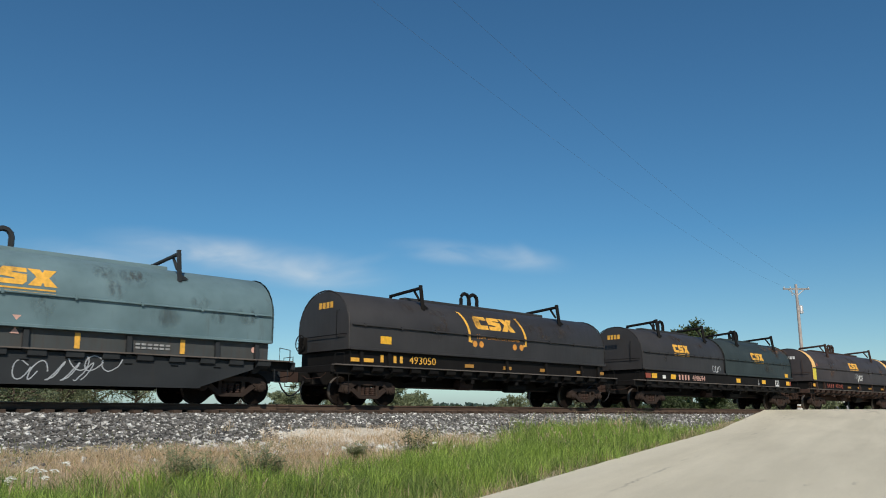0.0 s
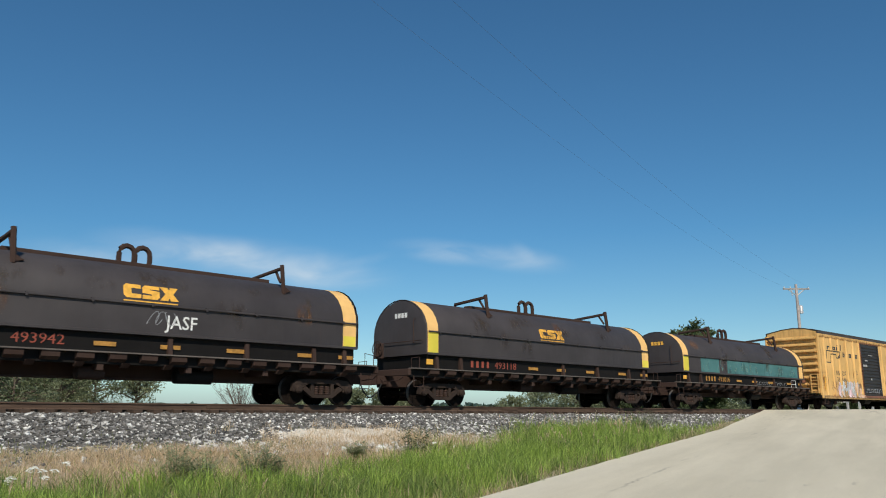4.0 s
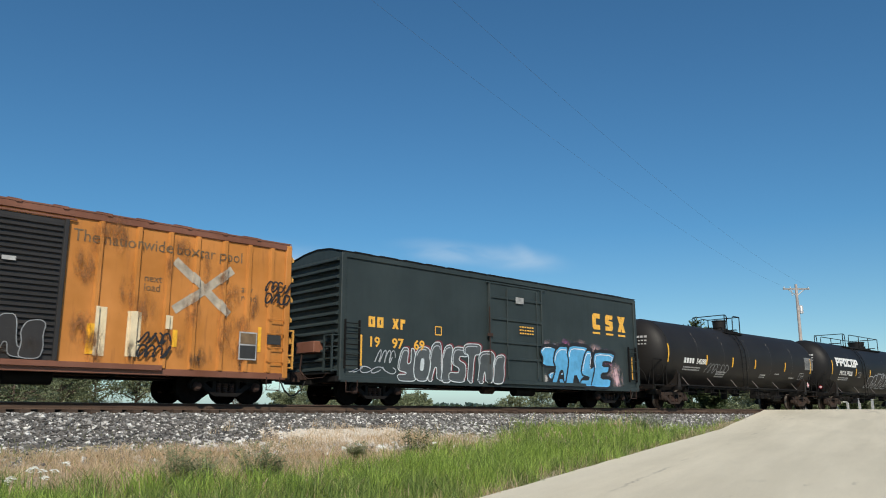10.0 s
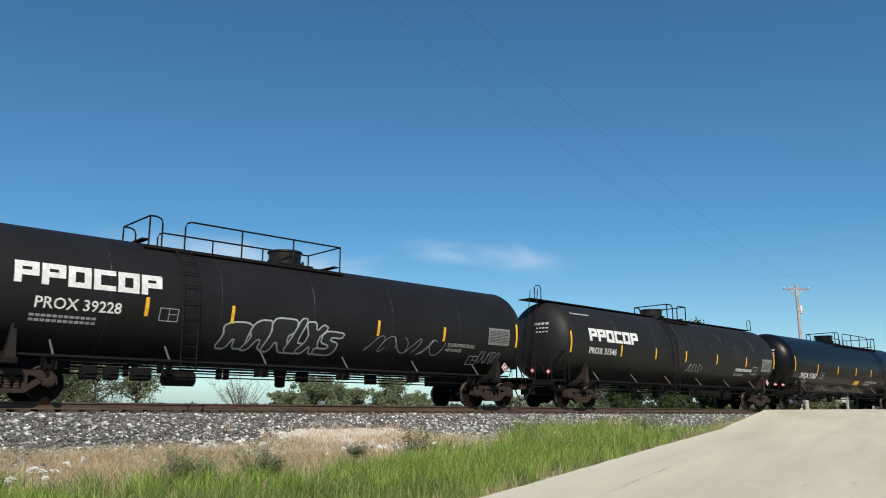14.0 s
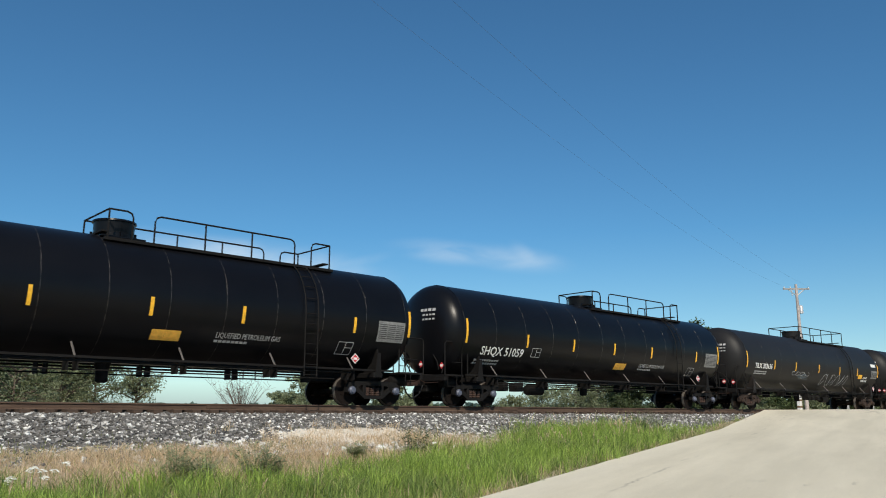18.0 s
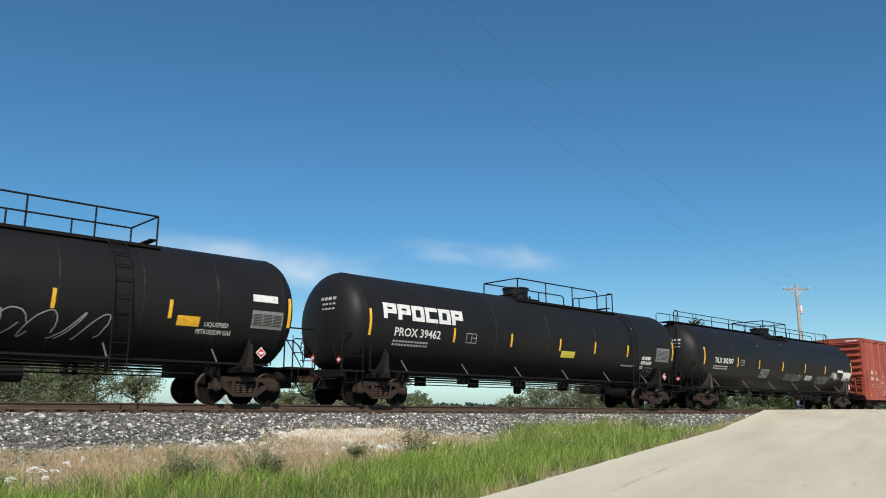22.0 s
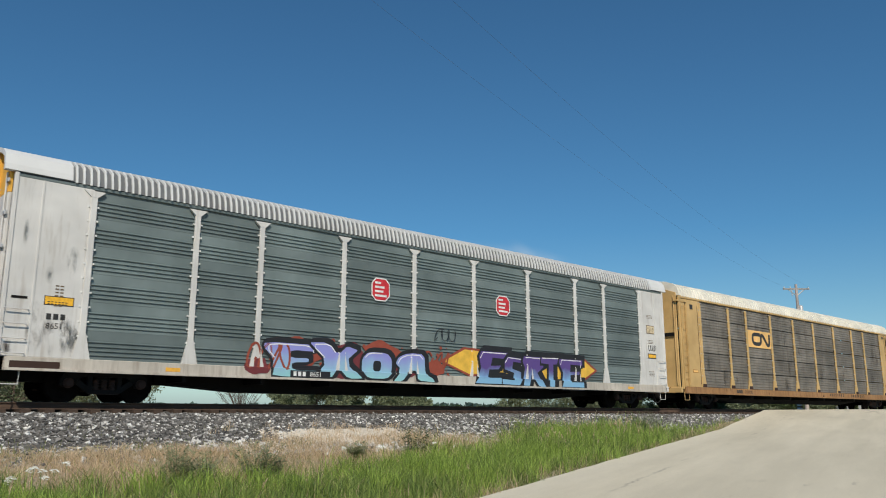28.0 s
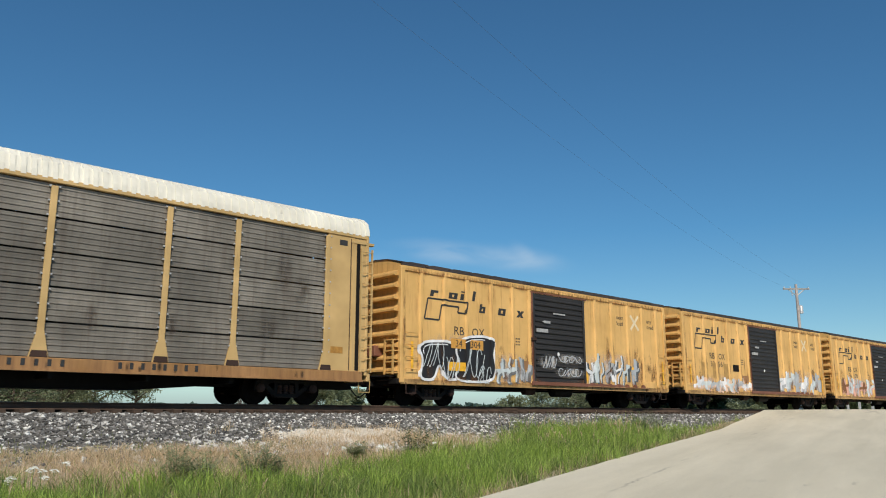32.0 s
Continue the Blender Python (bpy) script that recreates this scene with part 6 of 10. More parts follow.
def pool_car(x0, x1, b0, label, number, cross_z, mark_z, roof_up=0.14, cross=None):
    b1 = b0 + 16.02
    posts = [b0 + o for o in (0.86, 1.95, 3.06, 4.32, 5.5, 6.47, 10.67, 11.85, 13.05, 14.2, 15.33)]
    car, c, y = boxcar(x0, x1, b0, b1, (b0 + 6.6, b0 + 9.82), posts, (YELLOW, YELLOW_END, BLACKDOOR, ROOFDARK), 4.67, label, ribs=9, pleats=15, chord_mat=YELLOW, roof_up=roof_up, track_mat=RUSTCHORD, sill_mat=SILLPOOL)
    e = b0 - c
    lay = over_posts(c, posts, (b0 + 6.6, b0 + 9.82))
    rail_emblem(car, e + 1.02, 2.92, y, INK, [("hook", e + 1.27, 0.36, 3.72, 0.22), ("slit", e + 2.15, 0.42, 3.72, 0.22), ("post", e + 2.72, 0.17, 3.72, 0.32), ("bar", e + 3.32, 0.14, 3.74, 0.36)],
                [("tall", e + 3.68, 0.30, 3.34, 0.24), ("slit", e + 4.68, 0.40, 3.34, 0.26), ("cross", e + 5.70, 0.42, 3.34, 0.26)], 0.72, 2.6, lay=lay)
    text(car, "RB", e + 2.40, mark_z, 0.43, y, INK, 1.05, "mark")
    text(car, "OX", e + 3.30, mark_z, 0.43, y, INK, 1.0, "mark")
    text(car, number[:2], e + 2.46, mark_z - 0.38, 0.38, y, INK, 1.15, "number")
    text(car, number[2:], e + 3.20, mark_z - 0.38, 0.38, y, INK, 1.3, "number")
    cross_mark(car, e + 13.62, cross_z, 0.62, 0.64, y, cross or CREAM)
    if cross:
        cross_mark(car, e + 13.62, cross_z, 0.30, 0.50, y - 0.003, DEEPBLUE)
    for w, o in (("next", 12.25), ("load", 12.25), ("any", 14.6), ("road", 14.6)):
        text(car, w, e + o, cross_z + (0.06 if w in ("next", "any") else -0.2), 0.28, y, INK, 1.0, "small_print")
    # small marks on the doors and beside them
    yd = y - 0.108
    slab(car, e + 7.8, e + 8.55, 3.62, 3.68, yd, GREYWHITE, "door_print")
    part("arrow_mark", Geo().prism([(e + 7.1, 3.28), (e + 7.25, 3.33), (e + 7.6, 3.33), (e + 7.6, 3.23), (e + 7.25, 3.23)], yd - 0.003, yd, "y"), GREYWHITE, car)
    slab(car, e + 6.75, e + 7.45, 2.86, 3.0, yd, GREYWHITE, "door_notice")
    part("round_mark", disc(Geo(), e + 8.05, 2.05, 0.075, yd), WHITE, car)
    part("data_box", bars(2, e + 5.65, 2.5, 0.1, 0.05, 0.04, y, 3, 0.06), FADEINK, car)
    slab(car, e + 5.62, e + 6.36, 1.36, 1.72, y - 0.002, RUSTYEL, "rust_patch")
    rusty(car, e + 0.3, e + 6.3, 0.85, 1.9, 9, y - 0.001, int(number), 0.6)
    rusty(car, e + 10.0, e + 15.8, 0.85, 2.2, 14, y - 0.001, int(number) + 1, 0.7)
    rusty(car, e + 0.2, e + 15.8, 0.70, 0.74, 16, y - 0.05, int(number) + 2, 0.12, STAIN_DARK)
    for p in posts:
        stain(car, p - c - 0.045, p - c + 0.045, 0.9, 2.9, y - 0.078, None)
    part("door_post", Geo().box(e + 6.50, e + 6.58, y - 0.10, y, 0.95, 4.4, 0.01), RUSTCHORD, car)
    for i in range(15):
        stain(car, e + 0.1 + i * 1.05, e + 1.5 + i * 1.05, 4.36, 4.66, y - 0.048 - 0.0004 * i, None)
    for p in posts:
        stain(car, p - c - 0.2, p - c + 0.2, 3.6, 4.5, y - 0.002, None)
    for x in (e - 0.03, e + 15.85, e + 6.42):
        stain(car, x, x + 0.17, 0.75, 4.5, y - 0.085, None)
    for i in range(14):
        stain(car, e + 0.1 + i * 1.13, e + 1.6 + i * 1.13, 0.70, 0.92 + 0.12 * (i * 7 % 3), y - 0.055 - 0.0005 * i, STAIN_BROWN if i % 3 == 0 else None)
    for i in range(7):
        x = e + 10.15 + i * 0.62
        part("track_bracket", Geo().prism([(x, 0.86), (x + 0.2, 0.86), (x + 0.16, 0.97), (x + 0.05, 0.99)], y - 0.14, y - 0.03, "y"), RUSTCHORD, car)
    part("lower_track", Geo().box(e + 9.9, e + 14.4, y - 0.13, y - 0.02, 0.83, 0.87), RUSTYEL, car)
    part("step_plate", Geo().box(e + 14.0, e + 15.0, y - 0.06, y, 0.86, 1.14, 0.01), YELLOW, car)
    for x in (e + 9.95, e + 13.28, e + 15.70):
        slab(car, x, x + 0.12, 1.05, 1.75, y - 0.006, REFLECT, "reflector", lay=lay)
    for x in (e + 0.38, e + 15.62):
        slab(car, x, x + 0.1, 1.2, 2.1, y - 0.06, REFLECT, "reflector")
    return car, c, y


car, c, y = pool_car(7.6, 25.55, 8.88, "faded yellow steel boxcar with black ribbed sliding doors", "33446", 3.22, 2.15, cross=SPRAY["brick"])
lay = over_posts(c, [8.88 + o for o in (0.86, 1.95, 3.06, 4.32, 5.5, 6.47, 10.67, 11.85, 13.05, 14.2, 15.33)], (15.48, 18.7))
for i, (kind, u, w, h, m, k) in enumerate((("tooth", 11.55, 0.8, 0.75, "peach", 0.2), ("tooth", 12.9, 0.95, 1.0, "blush", 0.1), ("horn", 13.9, 0.9, 0.95, "peach", 0.3), ("foot", 14.75, 0.7, 0.6, "peach", -0.3))):
    fat(car, kind, u - c, 0.80, w, h, y - 0.003 - 0.003 * i, SPRAY[m], SPRAY["grey" if i % 2 else "pale"], 0.014, k, 0, SPRAY["white"] if i % 2 else None, lay)
strokes(car, 11.3 - c, 14.7 - c, 0.82, 1.85, 6, y - 0.016, 117, lay, "grey", "blush")
part("graffiti", lay(scrawl(10.4 - c, 11.3 - c, 1.2, 1.75, 4, y - 0.009, 119, 0.016)), SPRAY["umber"], car)
for i in range(4):
    stain(car, 10.6 + i * 1.1 - c, 12.0 + i * 1.1 - c, 0.7 + 0.1 * (i % 2), 1.9, y - 0.016 - 0.001 * i, STAIN_YELLOW, "washed_paint")
stain(car, 10.4 - c, 13.6 - c, 0.7, 2.0, y - 0.004, STAIN_PALE, "washed_paint")
stain(car, 13.0 - c, 15.5 - c, 0.7, 1.9, y - 0.005, STAIN_PALE, "washed_paint")
for i, (u, v, p, q) in enumerate(((20.8, 21.8, 1.75, 2.1), (20.9, 21.7, 1.35, 1.65), (22.1, 23.0, 1.75, 2.05), (22.2, 23.9, 1.2, 1.7), (23.3, 23.9, 1.7, 1.95))):
    part("graffiti", lay(scrawl(u - c, v - c, p, q, 4, y - 0.005, 110 + i, 0.016)), SPRAY["blush"], car)
slab(car, 22.22 - c, 22.72 - c, 1.34, 1.66, y - 0.006, INK, "number_sign")
text(car, "20", 22.29 - c, 1.40, 0.28, y - 0.011, WHITE, 1.0, "number")
part("graffiti", scrawl(15.8 - c, 18.4 - c, 1.15, 1.4, 7, y - 0.11, 118, 0.022), SPRAY["grey"], car)

car, c, y = boxcar(25.55, 43.3, 26.24, 42.28, (32.75, 35.95), [27.27, 28.19, 29.09, 30.0, 30.83, 31.79, 36.78, 37.75, 38.6, 39.38, 40.2, 40.97, 41.7], (ORANGE, ORANGE_END, BLACKDOOR, RUSTCHORD), 4.69,
                   "weathered orange steel boxcar with black door and lettered patch", ribs=6, chord_mat=RUSTCHORD)
lay = over_posts(c, [27.27, 28.19, 29.09, 30.0, 30.83, 31.79, 36.78, 37.75, 38.6, 39.38, 40.2, 40.97, 41.7], (32.75, 35.95))
rail_emblem(car, 27.31 - c, 2.80, y - 0.001, FADEINK, [("hook", 27.4 - c, 0.58, 3.66, 0.48), ("slit", 28.1 - c, 0.68, 3.66, 0.48), ("post", 28.95 - c, 0.24, 3.66, 0.62), ("bar", 29.42 - c, 0.26, 3.66, 0.68)],
            [("tall", 29.3 - c, 0.72, 3.02, 0.46), ("slit", 30.25 - c, 0.72, 3.02, 0.46), ("cross", 31.2 - c, 0.78, 3.02, 0.46)], 0.74, 2.6, lay=lay)
slab(car, 27.25 - c, 29.0 - c, 1.78, 2.48, y - 0.030, CREAM, "number_patch", lay=lay)
text(car, "RB", 27.36 - c, 2.16, 0.36, y - 0.036, INK, 0.95, "mark", bold=0.006, lay=lay)
text(car, "OX", 28.28 - c, 2.16, 0.36, y - 0.036, INK, 0.95, "mark", bold=0.006, lay=lay)
text(car, "34", 27.36 - c, 1.82, 0.36, y - 0.036, INK, 0.95, "number", bold=0.006, lay=lay)
text(car, "844", 28.18 - c, 1.82, 0.36, y - 0.036, INK, 0.95, "number", bold=0.006, lay=lay)
for p, q in (((38.75, 3.75), (40.4, 2.42)), ((38.8, 2.42), (40.45, 3.7))):
    g = Geo()
    ribbon(g, [(p[0] - c, p[1]), ((p[0] + q[0]) / 2 - c + 0.05, (p[1] + q[1]) / 2), (q[0] - c, q[1])], 0.24, y - 0.001 - 0.001 * (p[1] < 3))
    part("cross_mark", lay(g), CROSSGREY, car)
text(car, "The nationwide boxcar pool", 36.1 - c, 3.92, 0.44, y - 0.002, FADEINK, 0.92, lay=lay)
for w, o, z in (("next", 37.95, 3.1), ("load", 37.95, 2.86), ("any", 40.75, 3.1), ("road", 40.75, 2.86)):
    text(car, w, o - c, z, 0.28, y - 0.002, FADEINK, 0.95, "small_print")
blob(car, 26.95 - c, 1.35, 0.5, y - 0.001, SPRAY["maroon"], 51, 1.25, lay)
for i, (kind, u, w, z0, h) in enumerate((("slab", 26.95, 0.85, 0.80, 1.2), ("tooth", 27.9, 0.85, 0.76, 1.1), ("fork", 28.75, 0.8, 0.78, 1.12), ("foot", 29.5, 0.8, 0.74, 1.34), ("slab", 30.2, 0.8, 0.74, 1.42), ("horn", 30.95, 0.95, 0.74, 1.40), ("tooth", 31.85, 0.85, 0.74, 1.36), ("leg", 32.65, 0.8, 0.80, 1.22))):
    fat(car, kind, u - c, z0, w, h, y - 0.003 - 0.003 * i, SPRAY["black"], SPRAY["white"], 0.042, 0.05 * (i % 3 - 1), 2, None, lay)
blob(car, 33.55 - c, 1.35, 0.42, y - 0.0015, SPRAY["maroon"], 47, 1.3, lay)
for i, (u, z0) in enumerate(((26.72, 1.5), (26.75, 1.15), (27.05, 0.92), (33.4, 1.75), (33.62, 1.5), (33.45, 1.2), (33.7, 1.05))):
    part("graffiti_spot", lay(disc(Geo(), u - c, z0, 0.05 + 0.02 * (i % 2), y - 0.006)), SPRAY["blush"], car)
slab(car, 29.25 - c, 30.0 - c, 1.75, 2.2, y - 0.085, PATCHORANGE, "patch")
slab(car, 31.35 - c, 32.15 - c, 1.38, 1.86, y - 0.085, BLACKDOOR, "patch")
for i, (kind, u, w, h) in enumerate((("tooth", 33.9, 0.7, 0.95), ("horn", 34.5, 0.65, 1.0), ("slab", 35.1, 0.55, 0.9))):
    fat(car, kind, u - c, 0.98, w, h, y - 0.003 - 0.003 * i, BLACKDOOR, SPRAY["silver"], 0.014, 0.05, 2, None, lay)
rusty(car, 33.0 - c, 35.7 - c, 0.95, 1.6, 9, y - 0.125, 75, 0.7, STAIN_BROWN)
slab(car, 34.55 - c, 34.85 - c, 3.22, 3.32, y - 0.112, GREYWHITE, "door_notice")
for x, z, h, w, m in ((36.62, 1.15, 0.75, 0.16, REFLECT), (36.78, 1.12, 1.22, 0.3, CREAM), (37.6, 1.14, 1.15, 0.36, CREAM), (38.58, 1.9, 0.36, 0.22, CREAM), (38.82, 1.45, 0.45, 0.13, REFLECT), (41.35, 1.45, 0.7, 0.10, REFLECT), (30.2, 1.4, 0.5, 0.14, REFLECT)):
    slab(car, x - c, x + w - c, z, z + h, y - 0.004, m, "reflector" if m is REFLECT else "patch", lay=lay)
slab(car, 40.72 - c, 41.28 - c, 1.2, 1.98, y - 0.081, GREYWHITE, "data_panel")
slab(car, 40.76 - c, 41.24 - c, 1.24, 1.60, y - 0.086, INK, "panel_field")
slab(car, 40.76 - c, 41.24 - c, 1.64, 1.94, y - 0.086, FADEINK, "panel_field")
slab(car, 41.6 - c, 42.05 - c, 1.68, 1.95, y - 0.084, INK, "notice")
for i, (u, v, p, q) in enumerate(((37.9, 38.7, 1.5, 1.78), (37.9, 38.7, 1.15, 1.45), (41.5, 42.3, 3.2, 3.5), (41.5, 42.3, 2.85, 3.15))):
    part("graffiti", scrawl(u - c, v - c, p, q, 4, y - 0.085, 5 + i, 0.05), SPRAY["black"], car)
rusty(car, 26.6 - c, 32.4 - c, 0.9, 4.2, 22, y - 0.076, 71, 0.7)
rusty(car, 36.2 - c, 42.0 - c, 0.9, 4.0, 34, y - 0.076, 72, 0.8)
rusty(car, 36.4 - c, 42.0 - c, 0.85, 1.3, 7, y - 0.087, 73, 0.4, STAIN_DARK)

car, c, y = boxcar(43.3, 61.45, 44.26, 60.31, (50.85, 53.85), [], (DKGREEN, DKGREEN, DKGREEN, FRAMEBLK), 4.79, "dark green smooth-sided steel boxcar with gold lettering", ribs=13, plug=True)
for x, w, kind in ((45.31, 0.26, "slit"), (45.66, 0.26, "slit"), (46.29, 0.28, "cross"), (46.64, 0.2, "hook")):
    part("mark_block", moved(emblem_shape(kind, x - c, 2.46, w, 0.34, 0.0), 0, y, 0), GOLD, car)
for s, x in (("19", 45.3), ("97", 46.28), ("69", 47.22)):
    text(car, s, x - c, 1.84, 0.45, y - 0.006, GOLD, 1.1, "number", None, 0.010)
g = Geo()
for p, q in (((48.21, 2.4), (48.49, 2.4)), ((48.49, 2.4), (48.49, 2.68)), ((48.49, 2.68), (48.21, 2.68)), ((48.21, 2.68), (48.21, 2.4))):
    ribbon(g, [(p[0] - c, p[1]), (q[0] - c, q[1])], 0.035, y)
part("stencil_box", g, GOLD, car)
for x in (44.95, 59.84):
    slab(car, x - c, x + 0.07 - c, 1.2, 2.18, y - 0.06, GOLD, "reflector")


def brand_blocks(car, x, z, w, h, y, material, gap=0.12, surf=None, bar=True):
    """Three heavy slit blocks in a row with rules below, as plain shapes."""
    b = (w - 2 * gap) / 3
    y0, y1 = y - 0.002, y + 0.002
    c = 0.16 * b
    shapes = []
    shapes.append(Geo().prism([(x + c, z), (x + b, z), (x + b, z + 0.30 * h), (x + 0.45 * b, z + 0.30 * h), (x + 0.45 * b, z + 0.70 * h), (x + b, z + 0.70 * h), (x + b, z + h), (x + c, z + h), (x, z + h - c), (x, z + c)], y0, y1, "y"))
    u = x + b + gap
    shapes.append(Geo().prism([(u, z), (u + b - c, z), (u + b, z + c), (u + b, z + 0.6 * h), (u + 0.45 * b, z + 0.66 * h), (u + 0.45 * b, z + 0.72 * h), (u + b, z + 0.72 * h), (u + b, z + h), (u + c, z + h), (u, z + h - c), (u, z + 0.42 * h), (u + 0.55 * b, z + 0.34 * h), (u + 0.55 * b, z + 0.27 * h), (u, z + 0.27 * h)], y0, y1, "y"))
    u += b + gap
    shapes.append(Geo().prism([(u - 0.06 * b, z), (u + 0.42 * b, z), (u + 0.5 * b, z + 0.22 * h), (u + 0.58 * b, z), (u + 1.06 * b, z), (u + 0.74 * b, z + 0.5 * h), (u + 1.06 * b, z + h), (u + 0.58 * b, z + h), (u + 0.5 * b, z + 0.78 * h), (u + 0.42 * b, z + h), (u - 0.06 * b, z + h), (u + 0.26 * b, z + 0.5 * h)], y0, y1, "y"))
    if bar:
        shapes += [Geo().box(x, x + w, y0, y1, z - 0.24 * h, z - 0.15 * h), Geo().box(x, x + w, y0, y1, z - 0.42 * h, z - 0.35 * h)]
    for g in shapes:
        part("emblem_block", g.bend(surf, 0.08) if surf else g, material, car, "gold emblem block")


brand_blocks(car, 57.19 - c, 3.24, 2.36, 0.68, y, GOLD, 0.38, None, False)
for x in (57.19, 58.13, 59.02):
    slab(car, x - c, x + 0.52 - c, 3.05, 3.13, y, GOLD, "emblem_rule")
lay = over_posts(c, [], (50.85, 53.85))
for i, (kind, u, w, z0, h) in enumerate((("fork", 46.55, 0.8, 0.78, 1.1), ("ring", 47.25, 0.72, 0.80, 1.15), ("horn", 47.9, 0.7, 0.80, 1.35), ("slab", 48.5, 0.48, 0.78, 1.3), ("wave", 48.9, 0.8, 0.80, 1.25), ("roof", 49.55, 0.75, 0.80, 1.40), ("tooth", 50.25, 0.75, 0.78, 1.2), ("slab", 50.95, 0.6, 0.80, 1.05))):
    fat(car, kind, u - c, z0, w, h, y - 0.002 - 0.003 * i, SPRAY["dusk"], SPRAY["pale"], 0.022, 0.12, 2, SPRAY["grey"], lay, SPRAY["maroon"], (0.06, 0.04))
for i, (u, z0, r) in enumerate(((52.4, 1.0, 0.7), (53.2, 1.1, 0.8), (53.6, 1.75, 0.6), (54.3, 2.2, 0.55), (55.3, 2.25, 0.6), (56.3, 2.3, 0.6), (57.3, 2.2, 0.6), (58.1, 2.0, 0.6), (58.6, 1.4, 0.65), (58.8, 1.0, 0.6))):
    stain(car, u - r - c, u + r - c, max(0.80, z0 - r * 0.8), z0 + r * 0.8, y - 0.003 - 0.0004 * i, STAIN_PINK if i % 3 == 1 else STAIN_BLUSH, "graffiti_haze")
for i, (kind, u, w, z0, h, k) in enumerate((("slab", 53.6, 1.2, 1.55, 0.80, -0.2), ("wave", 54.1, 1.4, 0.76, 0.62, -0.1), ("horn", 54.45, 1.25, 0.86, 1.55, 0.15), ("leg", 55.35, 1.45, 0.78, 1.7, 0.18), ("fork", 56.3, 1.15, 0.82, 1.5, 0.2), ("comb", 57.05, 1.35, 0.80, 1.5, 0.24))):
    fat(car, kind, u - c, z0, w, h, y - 0.009 - 0.003 * i, SPRAY["sky"], SPRAY["black"], 0.055, k, 1, SPRAY["white"], lay, SPRAY["black"], (0.07, 0.05))
stain(car, 52.6 - c, 55.2 - c, 0.75, 1.3, y - 0.0085, STAIN_PALE, "washed_paint")
slab(car, 52.25 - c, 52.7 - c, 3.85, 4.09, y - 0.11, GREYWHITE, "notice")
for i, (u, v, p, q) in enumerate(((44.6, 46.4, 1.0, 1.2), (45.6, 46.4, 1.35, 1.75))):
    part("graffiti", scrawl(u - c, v - c, p, q, 4, y - 0.005, 64 + i, 0.03), SPRAY["grey"], car)
tagged_stuff("data_print", bars(6, 52.45 - c, 2.95, 0.10, 0.05, 0.04, y - 0.11, 3, 0.07), GOLD, car)
for u in (44.34, 59.62):
    rungs(car, u - c, u + 0.55 - c, [1.2 + 0.33 * i for i in range(5)], y - 0.05, FRAMEBLK, "side_ladder")

car, c, y = boxcar(227.7, 245.35, 228.55, 244.52, (235.1, 238.2), [229.33, 230.42, 231.64, 232.77, 233.94, 234.9, 238.4, 239.14, 240.44, 241.71, 242.92, 243.86], (RED, RED, RED, RED), 4.79,
                   "red oxide painted steel boxcar with ribbed sliding doors", ribs=9, way=0.15, peak=0.12)
for word, u, z in (("BK", 229.83, 2.42), ("TY", 230.56, 2.40), ("150", 229.71, 2.02), ("745", 230.54, 2.00)):
    text(car, word, u - c, z, 0.34, y, WHITE, 0.92, "mark", None, 0.006)
part("end_cap", Geo().box(228.27 - c, 228.55 - c, -1.42, 1.69, 4.73, 4.80, 0.01), RUSTCHORD, car, "dark strip along the top of the end")
tagged_stuff("end_print", Geo().box(228.262 - c, 228.268 - c, -1.30, -0.55, 4.60, 4.66), WHITE, car)
part("end_fascia", Geo().box(228.27 - c, 228.54 - c, -1.40, 1.66, 4.50, 4.73, 0.01), RED, car)
lay = over_posts(c, [230.42, 231.64, 232.77, 233.94])
g = Geo()
ribbon(g, [(231.84 - c + 0.38 * math.cos(k), 1.55 + 0.47 * math.sin(k)) for k in np.linspace(-1.0, 5.0, 25)], 0.035, y)
for path in (((231.02, 1.52), (231.06, 1.66), (231.25, 1.84), (231.6, 2.0), (231.95, 2.04)), ((231.02, 1.34), (231.4, 1.38), (231.48, 1.62)), ((231.02, 1.34), (231.0, 1.56), (231.44, 1.62)), ((231.1, 1.30), (231.3, 1.12), (231.6, 1.04), (231.9, 1.02)), ((231.16, 2.0), (231.3, 2.04)), ((231.25, 2.02), (231.22, 2.22)),
             ((231.7, 1.72), (231.7, 1.52)), ((231.78, 1.68), (231.95, 1.7), (231.82, 1.52), (231.98, 1.52)), ((231.7, 1.42), (231.7, 1.22)), ((231.82, 1.40), (231.96, 1.40), (231.97, 1.22), (231.83, 1.22), (231.82, 1.40))):
    ribbon(g, [(u - c, z) for u, z in path], 0.028, y - 0.0006)
part("graffiti", lay(g), SPRAY["salmon"], car, "round sketched sign in thin pale spray lines")
g = Geo()
for p, q in (((231.81, 2.19), (232.03, 2.19)), ((232.03, 2.19), (232.03, 2.44)), ((232.03, 2.44), (231.81, 2.44)), ((231.81, 2.44), (231.81, 2.19))):
    ribbon(g, [(p[0] - c, p[1]), (q[0] - c, q[1])], 0.018, y)
part("stencil_box", g, WHITE, car)
text(car, "C", 231.87 - c, 2.24, 0.17, y, WHITE, 1.0, "lettering", None, 0.004)
slab(car, 231.86 - c, 231.99 - c, 1.84, 1.95, y - 0.002, SPRAY["sage"], "label")
slab(car, 233.4 - c, 233.68 - c, 1.42, 1.66, y - 0.001, SPRAY["grey"], "washed_patch")
part("graffiti", scrawl(233.38 - c, 233.80 - c, 1.80, 2.02, 4, y - 0.002, 17, 0.016), SPRAY["pale"], car)
